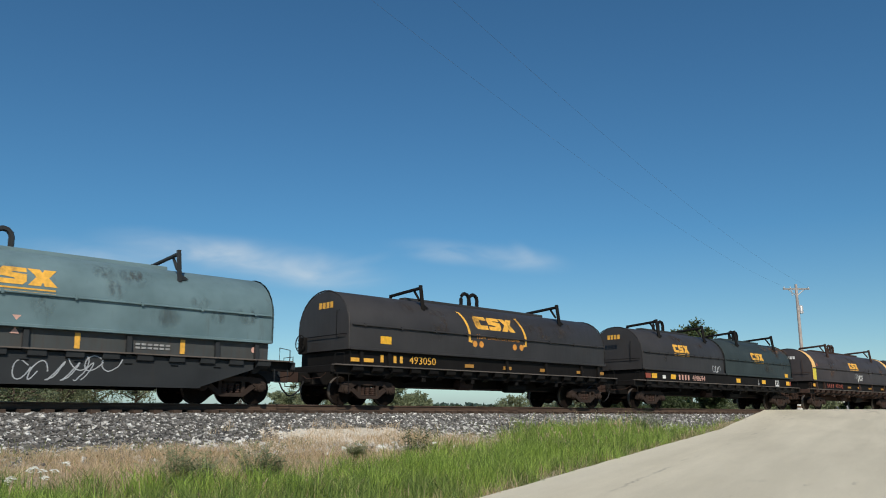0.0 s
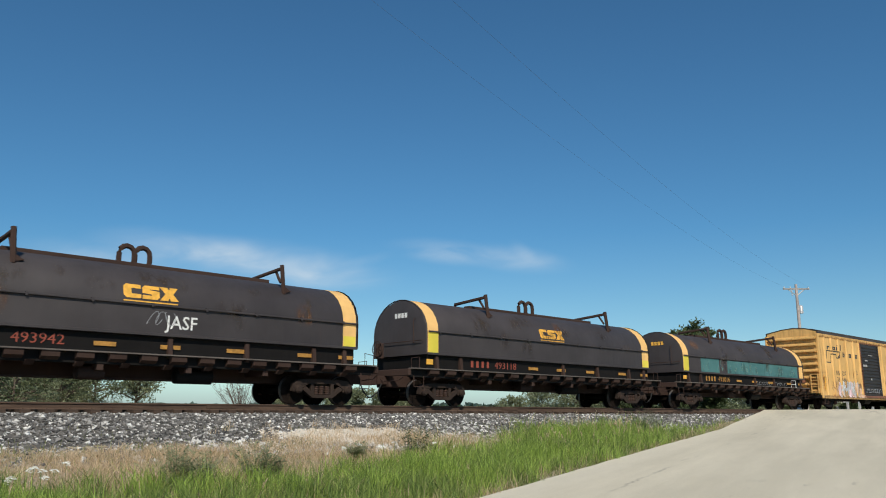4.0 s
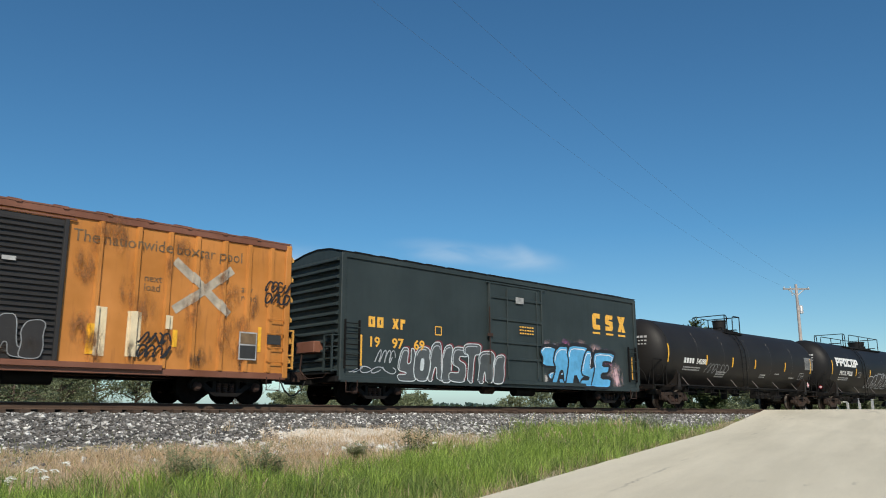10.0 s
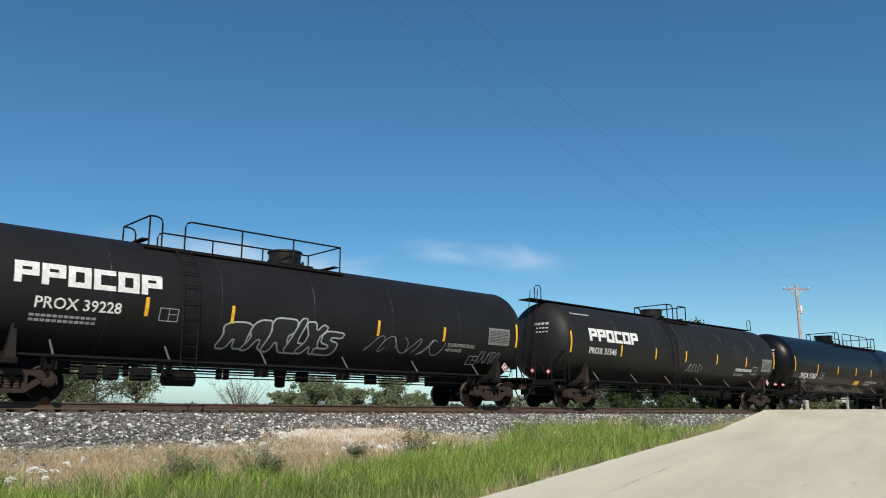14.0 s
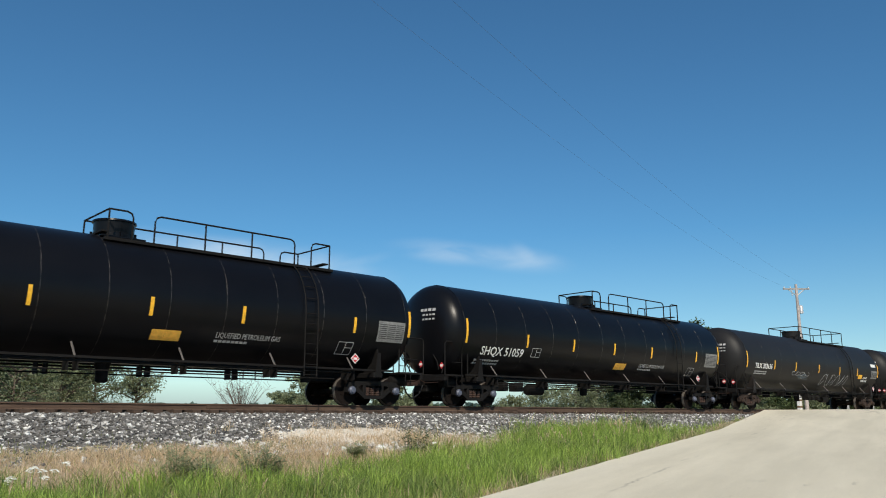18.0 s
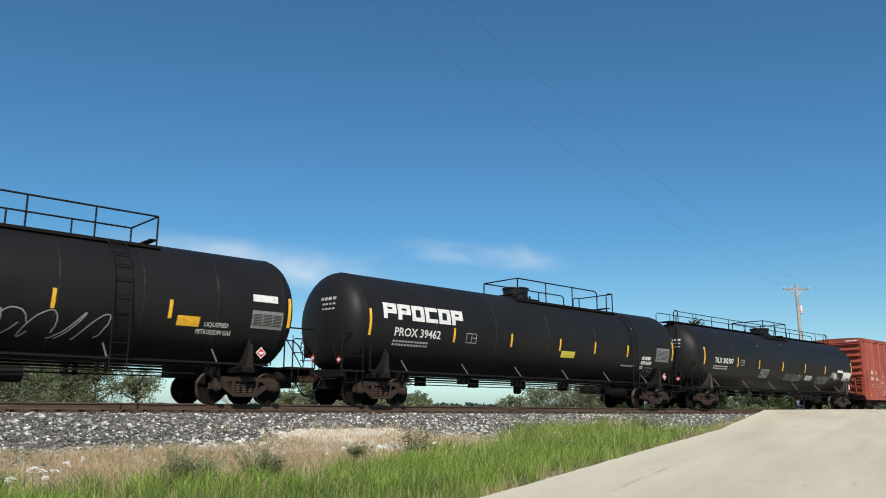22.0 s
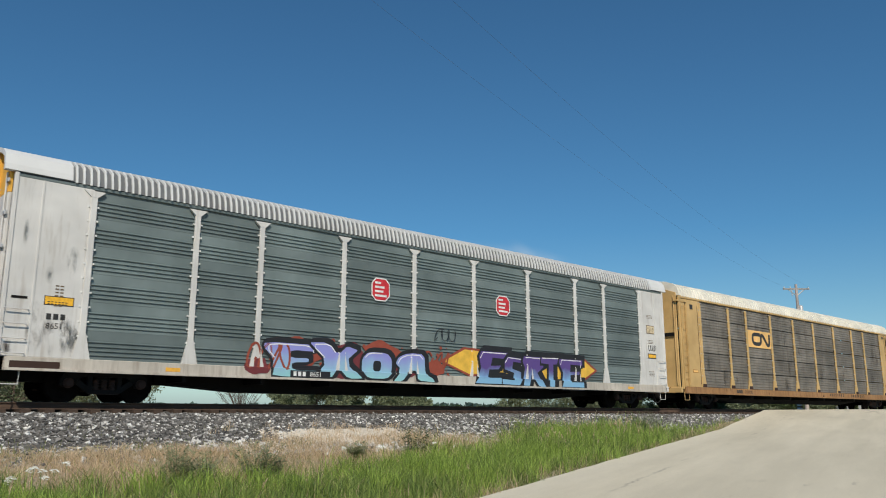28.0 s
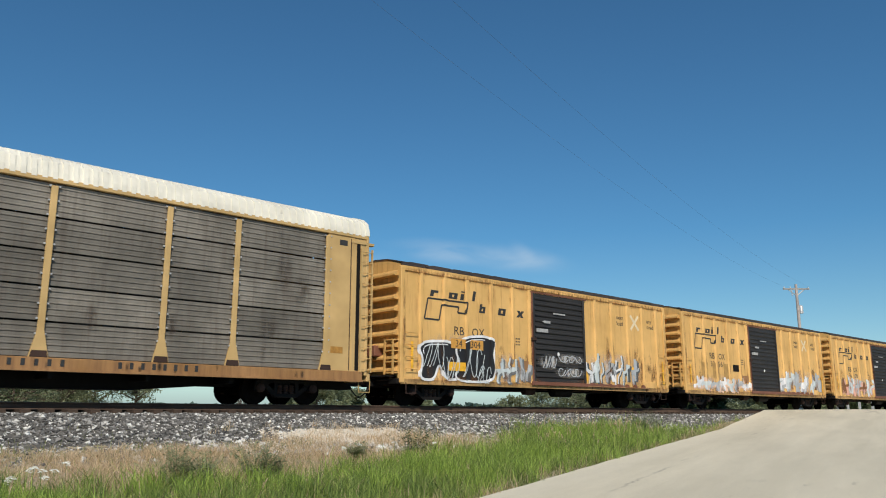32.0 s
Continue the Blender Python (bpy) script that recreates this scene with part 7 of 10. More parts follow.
tagged_stuff("data_print", bars(6, 229.75 - c, 1.70, 0.045, 0.055, 0.022, y, 2, 0.08), GREYWHITE, car)
tagged_stuff("data_print", bars(6, 230.55 - c, 1.70, 0.045, 0.055, 0.022, y, 2, 0.08), GREYWHITE, car)
tagged_stuff("data_print", bars(11, 236.35 - c, 3.4, 0.055, 0.04, 0.025, y - 0.11, 2, 0.1), GREYWHITE, car)
tagged_stuff("data_print", bars(11, 236.4 - c, 2.75, 0.055, 0.035, 0.025, y - 0.11, 3, 0.12), GREYWHITE, car)
slab(car, 235.3 - c, 235.7 - c, 2.6, 2.72, y - 0.11, WHITE, "notice")
lay = over_posts(c, [238.4, 239.14, 240.44, 241.71, 242.92], (235.1, 238.2))
for i, (u, z0, r) in enumerate(((237.85, 1.55, 0.75), (238.1, 1.15, 0.6), (242.2, 1.5, 0.75), (242.25, 1.15, 0.65), (241.9, 1.9, 0.5), (238.6, 0.95, 0.6))):
    stain(car, u - r - c, u + r - c, z0 - r * 0.9, z0 + r * 0.9, y - 0.115 - 0.0004 * i, STAIN_PINK, "graffiti_haze")
for i, (u, z0, r) in enumerate(((237.8, 1.75, 0.24), (237.95, 1.35, 0.16), (242.35, 1.66, 0.24), (242.2, 1.3, 0.14), (242.42, 1.15, 0.2))):
    g = Geo()
    ribbon(g, [(u - c + r * math.cos(k), z0 + 1.1 * r * math.sin(k)) for k in np.linspace(0, 5.6, 16)], 0.03, y - 0.122)
    part("graffiti", g, SPRAY["blush"], car, "pale pink sprayed ring")
part("graffiti_shade", lay(Geo().box(238.5 - c, 241.75 - c, y - 0.0072, y - 0.0066, 0.80, 1.12)), SPRAY["black"], car)
part("graffiti_shade", lay(Geo().box(238.55 - c, 241.7 - c, y - 0.0084, y - 0.0078, 0.80, 0.95)), SPRAY["grey"], car)
for i, (kind, u, w, k) in enumerate((("flag", 238.55, 1.05, 0.06), ("foot", 239.5, 0.95, 0.16), ("fork", 240.45, 1.25, 0.0))):
    fat(car, kind, u - c, 1.06, w, 1.16, y - 0.009 - 0.003 * i, FADE_C, SPRAY["black"], 0.07, k, 1, SPRAY["white"], lay, SPRAY["black"], (-0.09, 0.03), "lavender sprayed block letter")
g = Geo()
for path in (((235.9, 1.05), (235.8, 1.35), (236.2, 1.5), (236.3, 1.9), (236.55, 2.08), (236.8, 1.98), (236.95, 2.08), (237.25, 1.95), (237.25, 1.6), (237.05, 1.4)), ((237.05, 1.4), (237.15, 1.2), (237.05, 0.98), (236.6, 0.95)), ((236.65, 1.75), (236.78, 1.82), (236.74, 1.55)), ((235.35, 1.5), (235.5, 1.62), (235.75, 1.5))):
    ribbon(g, rounded([(u - c, z) for u, z in path], 2, False), 0.022, y - 0.112)
part("graffiti", g, SPRAY["salmon"], car, "thin pale looping spray line")
slab(car, 236.5 - c, 236.9 - c, 1.05, 1.22, y - 0.115, SPRAY["black"], "dark_patch")
tagged_stuff("data_print", bars(5, 242.99 - c, 1.40, 0.09, 0.03, 0.05, y, 5, 0.055), GREYWHITE, car)
g = Geo()
for r in (0.20, 0.13):
    ribbon(g, [(243.42 - c + r * math.cos(k), 2.06 + r * 1.1 * math.sin(k)) for k in np.linspace(0, 6.28, 17)], 0.024, y)
ribbon(g, [(243.24 - c, 2.02), (243.05 - c, 2.06), (243.26 - c, 2.16)], 0.02, y)
part("graffiti", g, SPRAY["salmon"], car)
rusty(car, 228.8 - c, 235.0 - c, 0.8, 1.3, 10, y - 0.08, 81, 0.35, STAIN_DARK)
rusty(car, 238.4 - c, 244.3 - c, 0.75, 0.95, 10, y - 0.095, 82, 0.25, STAIN_DARK)
rusty(car, 235.2 - c, 238.1 - c, 0.9, 1.3, 6, y - 0.112, 83, 0.4, STAIN_DARK)
for x in (228.9, 231.9, 243.15):
    slab(car, x - c, x + 0.46 - c, 0.88, 1.05, y - 0.08, DIRTGOLD, "reflector")


def patch_paint(car, c, y, seed, rows, b0, kinds=("tooth", "horn", "slab", "foot", "leg")):
    lay = over_posts(c, [b0 + o for o in (0.86, 1.95, 3.06, 4.32, 5.5, 6.47, 10.67, 11.85, 13.05, 14.2, 15.33)])
    # old sprayed areas: a washed ground, shapes on it and rust through it
    for i, (u, v, p, q, n, f, e, h) in enumerate(rows):
        stain(car, u - 0.5 - c, v + 0.5 - c, p - 0.15, q + 0.1, y - 0.004, STAIN_PALE, "washed_paint")
        if h:
            for j in range(n):
                blob(car, u + (v - u) * (j + 0.5) / n - c, p + 0.35 * (q - p), 0.6 * (v - u) / n, y - 0.004 - 0.0004 * j, SPRAY[h], seed + j, 0.8, lay)
        r = random.Random(seed + i)
        if f != "black":
            strokes(car, u - c, v - c, p, q, n, y - 0.007, seed + i, lay, e, f)
        for j in range(n if f == "black" else 0):
            w = (v - u) / n
            fat(car, r.choice(kinds), u + w * j - 0.08 * w - c, p + r.uniform(-0.06, 0.06), w * r.uniform(1.0, 1.25), (q - p) * r.uniform(0.82, 1.05), y - 0.007 - 0.003 * j, SPRAY[f], SPRAY[e], 0.06, r.uniform(-0.2, 0.2), 2, SPRAY["white"], lay)
        rusty(car, u - c, v - c, p, q - 0.4, 6, y - 0.025, seed + i, 0.5)


car, c, y = pool_car(304.35, 322.0, 305.15, "yellow steel boxcar with black and white sprayed bubbles beside black doors", "34304", 3.73, 2.46, 0.08)
patch_paint(car, c, y, 200, [(305.95, 309.5, 0.80, 2.45, 2, "black", "white", None), (309.7, 311.5, 0.82, 1.9, 3, "pale", "smoke", None), (315.0, 318.9, 0.84, 2.3, 6, "white", "dusk", None)], 305.15)
for i, (u, z0, r) in enumerate(((306.5, 1.7, 0.42), (307.3, 1.3, 0.36), (308.4, 1.5, 0.5), (309.0, 1.1, 0.3))):
    part("graffiti", over_posts(c, [])(scrawl(u - r - c, u + r - c, z0 - r, z0 + r, 3, y - 0.09, 205 + i, 0.025)), SPRAY["pale"], car)
slab(car, 307.0 - c, 308.3 - c, 1.2, 1.5, y - 0.03, REFLECT, "patch")
slab(car, 307.4 - c, 309.0 - c, 1.98, 2.32, y - 0.03, PATCHORANGE, "number_patch")
text(car, "34", 307.6 - c, 2.04, 0.34, y - 0.036, INK, 1.0, "number")
text(car, "304", 308.35 - c, 2.04, 0.34, y - 0.036, INK, 1.0, "number")
for i, (u, v, p, q) in enumerate(((312.2, 313.0, 1.5, 1.95), (313.2, 314.6, 1.75, 2.0), (313.2, 314.6, 1.2, 1.5))):
    stain(car, u - 0.3 - c, v + 0.3 - c, p - 0.1, q + 0.1, y - 0.115, STAIN_PALE, "washed_paint")
    part("graffiti", scrawl(u - c, v - c, p, q, 4, y - 0.12, 214 + i, 0.035), SPRAY["grey"], car)

car, c, y = pool_car(322.0, 339.7, 322.85, "yellow steel boxcar with tan patches and washed-out white graffiti", "33561", 3.73, 2.46, 0.08)
for x in (324.4, 325.5, 326.6, 327.6):
    slab(car, x - c, x + 0.62 - c, 1.5 if x < 327 else 1.9, 2.25, y - 0.003, OLDTAN if x < 327 else FRAMEBLK, "patch")
patch_paint(car, c, y, 230, [(323.6, 329.2, 0.84, 1.6, 7, "white", "peach", None), (332.8, 338.3, 0.86, 2.2, 6, "white", "grey", None)], 322.85)

car, c, y = pool_car(339.7, 357.4, 340.55, "yellow steel boxcar with brown and grey sprayed shapes", "36120", 3.73, 2.46, 0.08)
patch_paint(car, c, y, 260, [(341.5, 346.8, 0.86, 2.2, 5, "umber", "salmon", None), (350.6, 354.0, 0.9, 1.9, 3, "white", "grey", None)], 340.55)


# -- coil cars --
def arch(w, z0, zs, z1, n=14):
    return [(-w, z0)] + [(-w * math.cos(math.pi * i / n), zs + (z1 - zs) * math.sin(math.pi * i / n)) for i in range(n + 1)] + [(w, z0)]


def hood_surface(w=1.42, zs=2.5, z1=3.70):
    """Lays a flat drawing on the hood's near side, up the wall and over the arch."""
    def fn(x, y, z):
        out = -1.42 - y
        if z <= zs:
            return x, -w - out, z
        a = min(1.5, (z - zs) / ((w + z1 - zs) / 2))
        return x, -(w + out) * math.cos(a), zs + (z1 - zs + out) * math.sin(a)
    return fn


def coil_car(x0, x1, h0, h1, hood_m, label, stripes=False, split=None, deep=False, tall=0.0, frame_m=None, brackets=True, trough_m=None, plate=False):
    car = new_car("coil_car", x0, x1, label, "coil car")
    c = (x0 + x1) / 2
    frame_m = frame_m or FRAMEBLK
    a, b = h0 - c, h1 - c
    base, sh, top = (1.72, 2.5, 3.70 + tall)
    cuts = [(a, b)] if not split else [(a, split - c - 0.04), (split - c + 0.04, b)]
    for k, (u, v) in enumerate(cuts):
        m = hood_m if not isinstance(hood_m, tuple) else hood_m[k]
        P = arch(1.42, base, sh, top)
        g = Geo()
        n = len(P)
        rows = [(u - 0.02, 0.90), (u, 0.985), (u + 0.06, 1.0), (v - 0.06, 1.0), (v, 0.985), (v + 0.02, 0.90)]
        for x, s in rows:
            g.v += [(x, p[0] * s, base + (p[1] - base) * s) for p in P]
        for i in range(len(rows) - 1):
            g.f += [(i * n + j, i * n + (j + 1) % n, (i + 1) * n + (j + 1) % n, (i + 1) * n + j) for j in range(n)]
        g.f += [tuple(range(n))[::-1], tuple(range((len(rows) - 1) * n, len(rows) * n))]
        hd = part("hood", g, m, car, "long arched coil hood", smooth=35)
        for s in (-1, 1):
            part("hood_flange", Geo().box(u + 0.05, v - 0.05, min(s * 1.42, s * 1.50), max(s * 1.42, s * 1.50), base - 0.02, base + 0.06, 0.01), m, hd)
            part("hood_rail", Geo().tube([(u + 0.1, s * 1.46, sh), (v - 0.1, s * 1.46, sh)], 0.028, 6), m, hd)
            for i in range(9):
                x = u + 0.6 + (v - u - 1.2) * i / 8
                part("rail_bracket", Geo().box(x - 0.03, x + 0.03, min(s * 1.42, s * 1.49), max(s * 1.42, s * 1.49), sh - 0.05, sh + 0.05), m, hd)
            for x in (u + 0.01, v - 0.01):
                part("end_bead", Geo().tube([(x, p[0] * 1.006, p[1] + 0.004) for p in P], 0.022, 5), m, hd)
        for x, s in ((u, -1), (v, 1)):
            part("end_grab", Geo().tube([(x, -0.9, 2.1), (x + s * 0.12, -0.9, 2.14), (x + s * 0.12, -0.9, 2.95), (x, -0.9, 3.0)], 0.014, 5).tube([(x, -1.3, 2.2), (x + s * 0.1, -1.3, 2.2), (x + s * 0.1, 1.0, 2.2), (x, 1.0, 2.2)], 0.014, 5), frame_m, hd)
        if brackets:
            mid, q = (u + v) / 2, (v - u) * 0.275
            part("roof_ridge", Geo().box(mid - q + 0.3, mid + q + 0.5, -0.16, 0.16, top - 0.02, top + 0.10, 0.01), frame_m if stripes else m, hd)
            for s in (-0.22, 0.22):
                pts = [(mid + s - 0.21, 0, top + 0.05), (mid + s - 0.21, 0, top + 0.36)] + [(mid + s - 0.21 * math.cos(k * 0.524), 0, top + 0.36 + 0.21 * math.sin(k * 0.524)) for k in range(1, 6)] + [(mid + s + 0.21, 0, top + 0.36), (mid + s + 0.21, 0, top + 0.05)]
                part("lifting_eye", Geo().tube(pts, 0.075, 6), frame_m, hd, "arched lifting eye on the roof", smooth=50)
            for s in (-1, 1):
                x = mid + s * (q + 0.05) + 0.40
                g = Geo()
                g.tube([(x + 0.02, -1.08, top - 0.46), (x - 0.02, -0.98, top + 0.44)], 0.07, 6)
                g.tube([(x - 0.02, -0.98, top + 0.34), (x - 0.05, 0.65, top + 0.22)], 0.06, 6)
                g.tube([(x - 0.05, 0.6, top + 0.26), (x - 0.02, 0.8, top - 0.2)], 0.06, 6)
                g.tube([(x, -0.60, top + 0.32), (x + 0.02, -0.88, top - 0.08)], 0.045, 5)
                g.prism([(x + 0.02, top - 0.22), (x + 0.26, top - 0.36), (x + 0.02, top - 0.42)], -1.10, -1.00, "y")
                part("lifting_guide", g, frame_m, hd, "slanted steel lifting guide")
        if stripes:
            for x in (u + 0.07, v - 0.57):
                n = len(P)
                q = [(p[0] * 1.003, base + (p[1] - base) * 1.003) for p in P]
                g = Geo()
                g.v = [(x, *p) for p in q] + [(x + 0.5, *p) for p in q]
                g.f = [(j, j + 1, n + j + 1, n + j) for j in range(n - 1)]
                part("stripe", g, STRIPE, hd, "yellow band round the hood", smooth=35)
    # frame
    fa, fb = x0 - c + 0.75, x1 - c - 0.75
    part("center_sill", Geo().box(fa, fb, -0.35, 0.35, 0.62, 1.12, 0.02), frame_m, car)
    part("trough", Geo().prism([(-1.36, 1.70), (-1.36, 1.22), (-1.1, 1.06), (1.1, 1.06), (1.36, 1.22), (1.36, 1.70)], a + 0.1, b - 0.1), trough_m or frame_m, car)
    for s in (-1, 1):
        part("side_sill", Geo().box(fa, fb, min(s * 1.28, s * 1.38), max(s * 1.28, s * 1.38), 0.93, 1.20, 0.012), FRAMEBLK, car)
        part("walkway", Geo().box(fa, fb, min(s * 1.36, s * 1.58), max(s * 1.36, s * 1.58), 1.20, 1.235), WALKWAY, car, "worn steel walkway edge")
        for i in range(17):
            x = a + 0.3 + (b - a - 0.6) * i / 16
            part("outrigger", Geo().prism([(s * 1.37, 1.198), (s * 1.55, 1.198), (s * 1.53, 1.06), (s * 1.37, 0.98)], x - 0.21, x + 0.21), frame_m, car)
        for i in range(12):
            x = a + 0.5 + (b - a - 1.0) * i / 11
            if not plate and i in (0, 1, 6, 8, 10, 11):
                part("side_stake", Geo().prism([(s * 1.36, 1.68), (s * 1.44, 1.66), (s * 1.50, 1.14), (s * 1.36, 1.14)], x - 0.06, x + 0.06), frame_m, car)
            part("gusset", Geo().prism([(s * 1.5, 0.97), (s * 1.36, 0.86), (s * 1.2, 0.86), (s * 1.2, 0.97)], x - 0.10, x + 0.10), frame_m, car)
        if plate:
            part("side_plate", Geo().box(a + 0.25, b - 0.25, min(s * 1.38, s * 1.46), max(s * 1.38, s * 1.46), 0.93, 1.63, 0.01), frame_m, car, "smooth deep side plate")
        if deep:
            part("side_girder", Geo().prism([(a + 2.2, 0.42), (b - 2.2, 0.42), (b - 0.6, 0.95), (b - 0.6, 1.16), (a + 0.6, 1.16), (a + 0.6, 0.95)], min(s * 1.38, s * 1.46), max(s * 1.38, s * 1.46), "y"), frame_m, car, "deep fishbelly side girder")
            part("girder_lip", Geo().box(a + 2.2, b - 2.2, min(s * 1.36, s * 1.53), max(s * 1.36, s * 1.53), 0.39, 0.43), frame_m, car)
        for x in (fa, fb):
            k = 1 if x > 0 else -1
            part("handrail", Geo().tube([(x - k * 0.05, s * 1.45, 1.2), (x - k * 0.05, s * 1.45, 1.55), (x - k * 0.4, s * 1.45, 1.6), (x - k * 0.4, s * 1.45, 1.2)], 0.016, 5), frame_m, car)
            stirrup(car, x - k * 0.35, 0.98, s * 1.48, frame_m)
    for x, k in ((fa, -1), (fb, 1)):
        part("end_platform", Geo().box(min(x, x + k * 0.12), max(x, x + k * 0.12), -1.5, 1.5, 0.98, 1.2, 0.015), frame_m, car)
        part("draft_sill", Geo().box(min(x, x + k * 0.4), max(x, x + k * 0.4), -0.24, 0.24, 0.7, 1.0, 0.02), frame_m, car)
    brake_wheel(car, a - 0.35, 0.8, 2.0, frame_m)
    part("brake_cylinder", Geo().spin([(-1.6, 0.05), (-1.55, 0.18), (-0.9, 0.18), (-0.85, 0.05)], -0.9, 0.74, 12), FRAMERUST, car, smooth=40)
    part("air_reservoir", Geo().spin([(1.0, 0.05), (1.05, 0.2), (2.1, 0.2), (2.15, 0.05)], -0.8, 0.72, 12), FRAMEBLK, car, smooth=40)
    part("brake_rod", Geo().tube([(a + 3, -0.7, 0.62), (b - 3, -0.7, 0.62)], 0.02, 5), FRAMERUST, car)
    for i in range(4):
        x = a + 3.2 + (b - a - 6.4) * i / 3
        part("cross_bearer", Geo().box(x - 0.08, x + 0.08, -1.36, 1.36, 0.78, 0.98, 0.01), frame_m, car)
    for x in (a + 1.05, b - 1.05):
        truck(car, x)
    return car, c


def coil_marks(car, c, x, z, digits, mat, y=-1.372, first=4):
    bar_row(car, mat, first, x - c, z, 0.12, 0.24, 0.15, y)
    text(car, digits, x - c + first * 0.27 + 0.14, z, 0.36, y, mat, 1.12, "number")


HS = hood_surface()


def hood_stains(car, x0, x1, n, seed, material, z_from=1.8):
    """Soft weather stains that follow the arch of a hood."""
    r = random.Random(seed)
    for i in range(n):
        w, h = r.uniform(0.3, 1.1), r.uniform(0.4, 1.0)
        x, z = r.uniform(x0, x1), r.uniform(z_from, 3.3)
        yv = -1.424 - 0.0004 * i
        g = Geo().add([(x, yv, z), (x + w, yv, z), (x + w, yv, z + h), (x, yv, z + h)], [(0, 1, 2, 3)])
        part("stain", g.bend(HS, 0.1), material, car)


car, c = coil_car(-92.9, -75.45, -91.2, -76.84, COILTEAL, "faded teal arched-hood steel coil car with sprayed side girder", deep=True, trough_m=paint("trough_teal_rusty", (0.048, 0.055, 0.056), (0.07, 0.04, 0.028), 1.0, rough=0.7), frame_m=paint("girder_blue_grey", (0.026, 0.029, 0.032), (0.05, 0.04, 0.034), 0.6, rough=0.7, spec=0.25))
brand_blocks(car, -84.75 - c, 2.72, 1.9, 0.5, -1.42, GOLD, 0.06, HS)
hood_stains(car, -91.0 - c, -78.0 - c, 18, 154, STAIN_GREY)
for x in (-82.3, -79.6, -86):
    slab(car, x - c, x + 0.13 - c, 1.28, 1.66, -1.375, GOLD, "reflector")
part("graffiti", scrawl(-83.6 - c, -81.9 - c, 0.5, 0.95, 5, -1.462, 90, 0.026), SPRAY["grey"], car)
part("graffiti", scrawl(-82.4 - c, -81.2 - c, 0.75, 1.12, 3, -1.462, 91, 0.026), SPRAY["grey"], car)
tagged_stuff("data_print", bars(6, -80.8 - c, 1.45, 0.12, 0.05, 0.04, -1.375, 2, 0.04), GREYWHITE, car)
part("arrow_mark", Geo().prism([(-83.75 - c, 1.98), (-83.55 - c, 1.98), (-83.65 - c, 1.86)], -1.424, -1.42, "y").prism([(-83.75 - c, 1.55), (-83.55 - c, 1.55), (-83.65 - c, 1.7)], -1.38, -1.376, "y"), SPRAY["salmon"], car)
part("small_mark", Geo().prism([(-77.4 - c + 0.09 * math.cos(k), 1.5 + 0.09 * math.sin(k)) for k in np.arange(0, 6.2, 0.5)], -1.38, -1.376, "y"), SPRAY["salmon"], car)

car, c = coil_car(-75.45, -59.3, -74.11, -60.68, COILBLACK, "black arched-hood steel coil car with gold emblem")
brand_blocks(car, -68.42 - c, 2.78, 2.1, 0.6, -1.42, GOLD, 0.06, HS, False)
for k, x in ((1, -68.98), (-1, -65.95)):
    g = Geo()
    ribbon(g, [(x - c - k * 0.1, 3.5), (x - c, 3.5), (x - c + 0.10, 3.1), (x - c + 0.2, 2.6), (x - c + 0.2, 2.28), (x - c + 0.2 + k * 0.14, 2.28)], 0.11, -1.42)
    part("emblem_bracket", g.bend(HS, 0.08), GOLD, car)
for x in (-68.51, -68.18, -66.38, -66.0):
    part("emblem_dot", disc(Geo(), x - c, 2.20, 0.115, -1.422), ORANGEDOT, car)
text(car, "How tomorrow moves", -68.42 - c, 2.40, 0.25, -1.424, ORANGEDOT, 0.98, "lettering", HS)
slab(car, -72.85 - c, -72.4 - c, 1.95, 2.2, -1.422, REFLECT, "notice")
hood_stains(car, -73.8 - c, -61.8 - c, 12, 153, STAIN_BROWN)
coil_marks(car, c, -72.8, 1.36, "493050", GOLD)
for x in (-74.0, -69.0, -67.0, -64.9, -62.6, -61.2):
    slab(car, x - c, x + (0.9 if x < -73 else 0.45) - c, 1.34, 1.46, -1.39, GOLD if x < -73 else OLDGOLD, "reflector")
tagged_stuff("end_mark", moved(bars(4, 0, 0, 0.15, 0.2, 0.06, 0), 0, 0, 0).bend(lambda x, y, z: (-74.14 - c + y, -0.55 + x, 3.1 + z)), GOLD, car)

car, c = coil_car(-59.3, -41.2, -57.85, -42.6, (COILBLACK, COILGREEN), "coil car with one black and one dark green arched hood", split=-50.35, plate=True)
for x in (-55.1, -47.3):
    brand_blocks(car, x - c, 2.62, 1.35, 0.42, -1.42, GOLD, 0.04, HS)
coil_marks(car, c, -54.9, 1.32, "498694", SPRAY["salmon"], -1.464)
for x, m in ((-57.7, SPRAY["rust"]), (-57.2, REFLECT), (-55.6, REFLECT), (-49.3, REFLECT), (-46.45, REFLECT), (-43.5, REFLECT)):
    slab(car, x - c, x + 0.42 - c, 1.34, 1.55, -1.464, m, "reflector")
slab(car, -56.3 - c, -56.05 - c, 1.34, 1.5, -1.464, WHITE, "notice")
slab(car, -44.85 - c, -44.42 - c, 1.25, 1.57, -1.464, WHITE, "notice")
for x in (-44.79, -44.6):
    slab(car, x - c, x + 0.13 - c, 1.33, 1.53, -1.470, INK, "notice_field")
slab(car, -43.5 - c, -43.1 - c, 1.78, 1.98, -1.424, REFLECT, "notice")
slab(car, -43.06 - c, -42.9 - c, 1.34, 1.55, -1.464, SPRAY["rust"], "reflector")
part("arrow_mark", Geo().prism([(-46.95 - c, 1.36), (-46.85 - c, 1.24), (-46.75 - c, 1.36)], -1.466, -1.462, "y"), GREYWHITE, car)
slab(car, -46.87 - c, -46.83 - c, 1.34, 1.56, -1.464, GREYWHITE, "arrow_shaft")
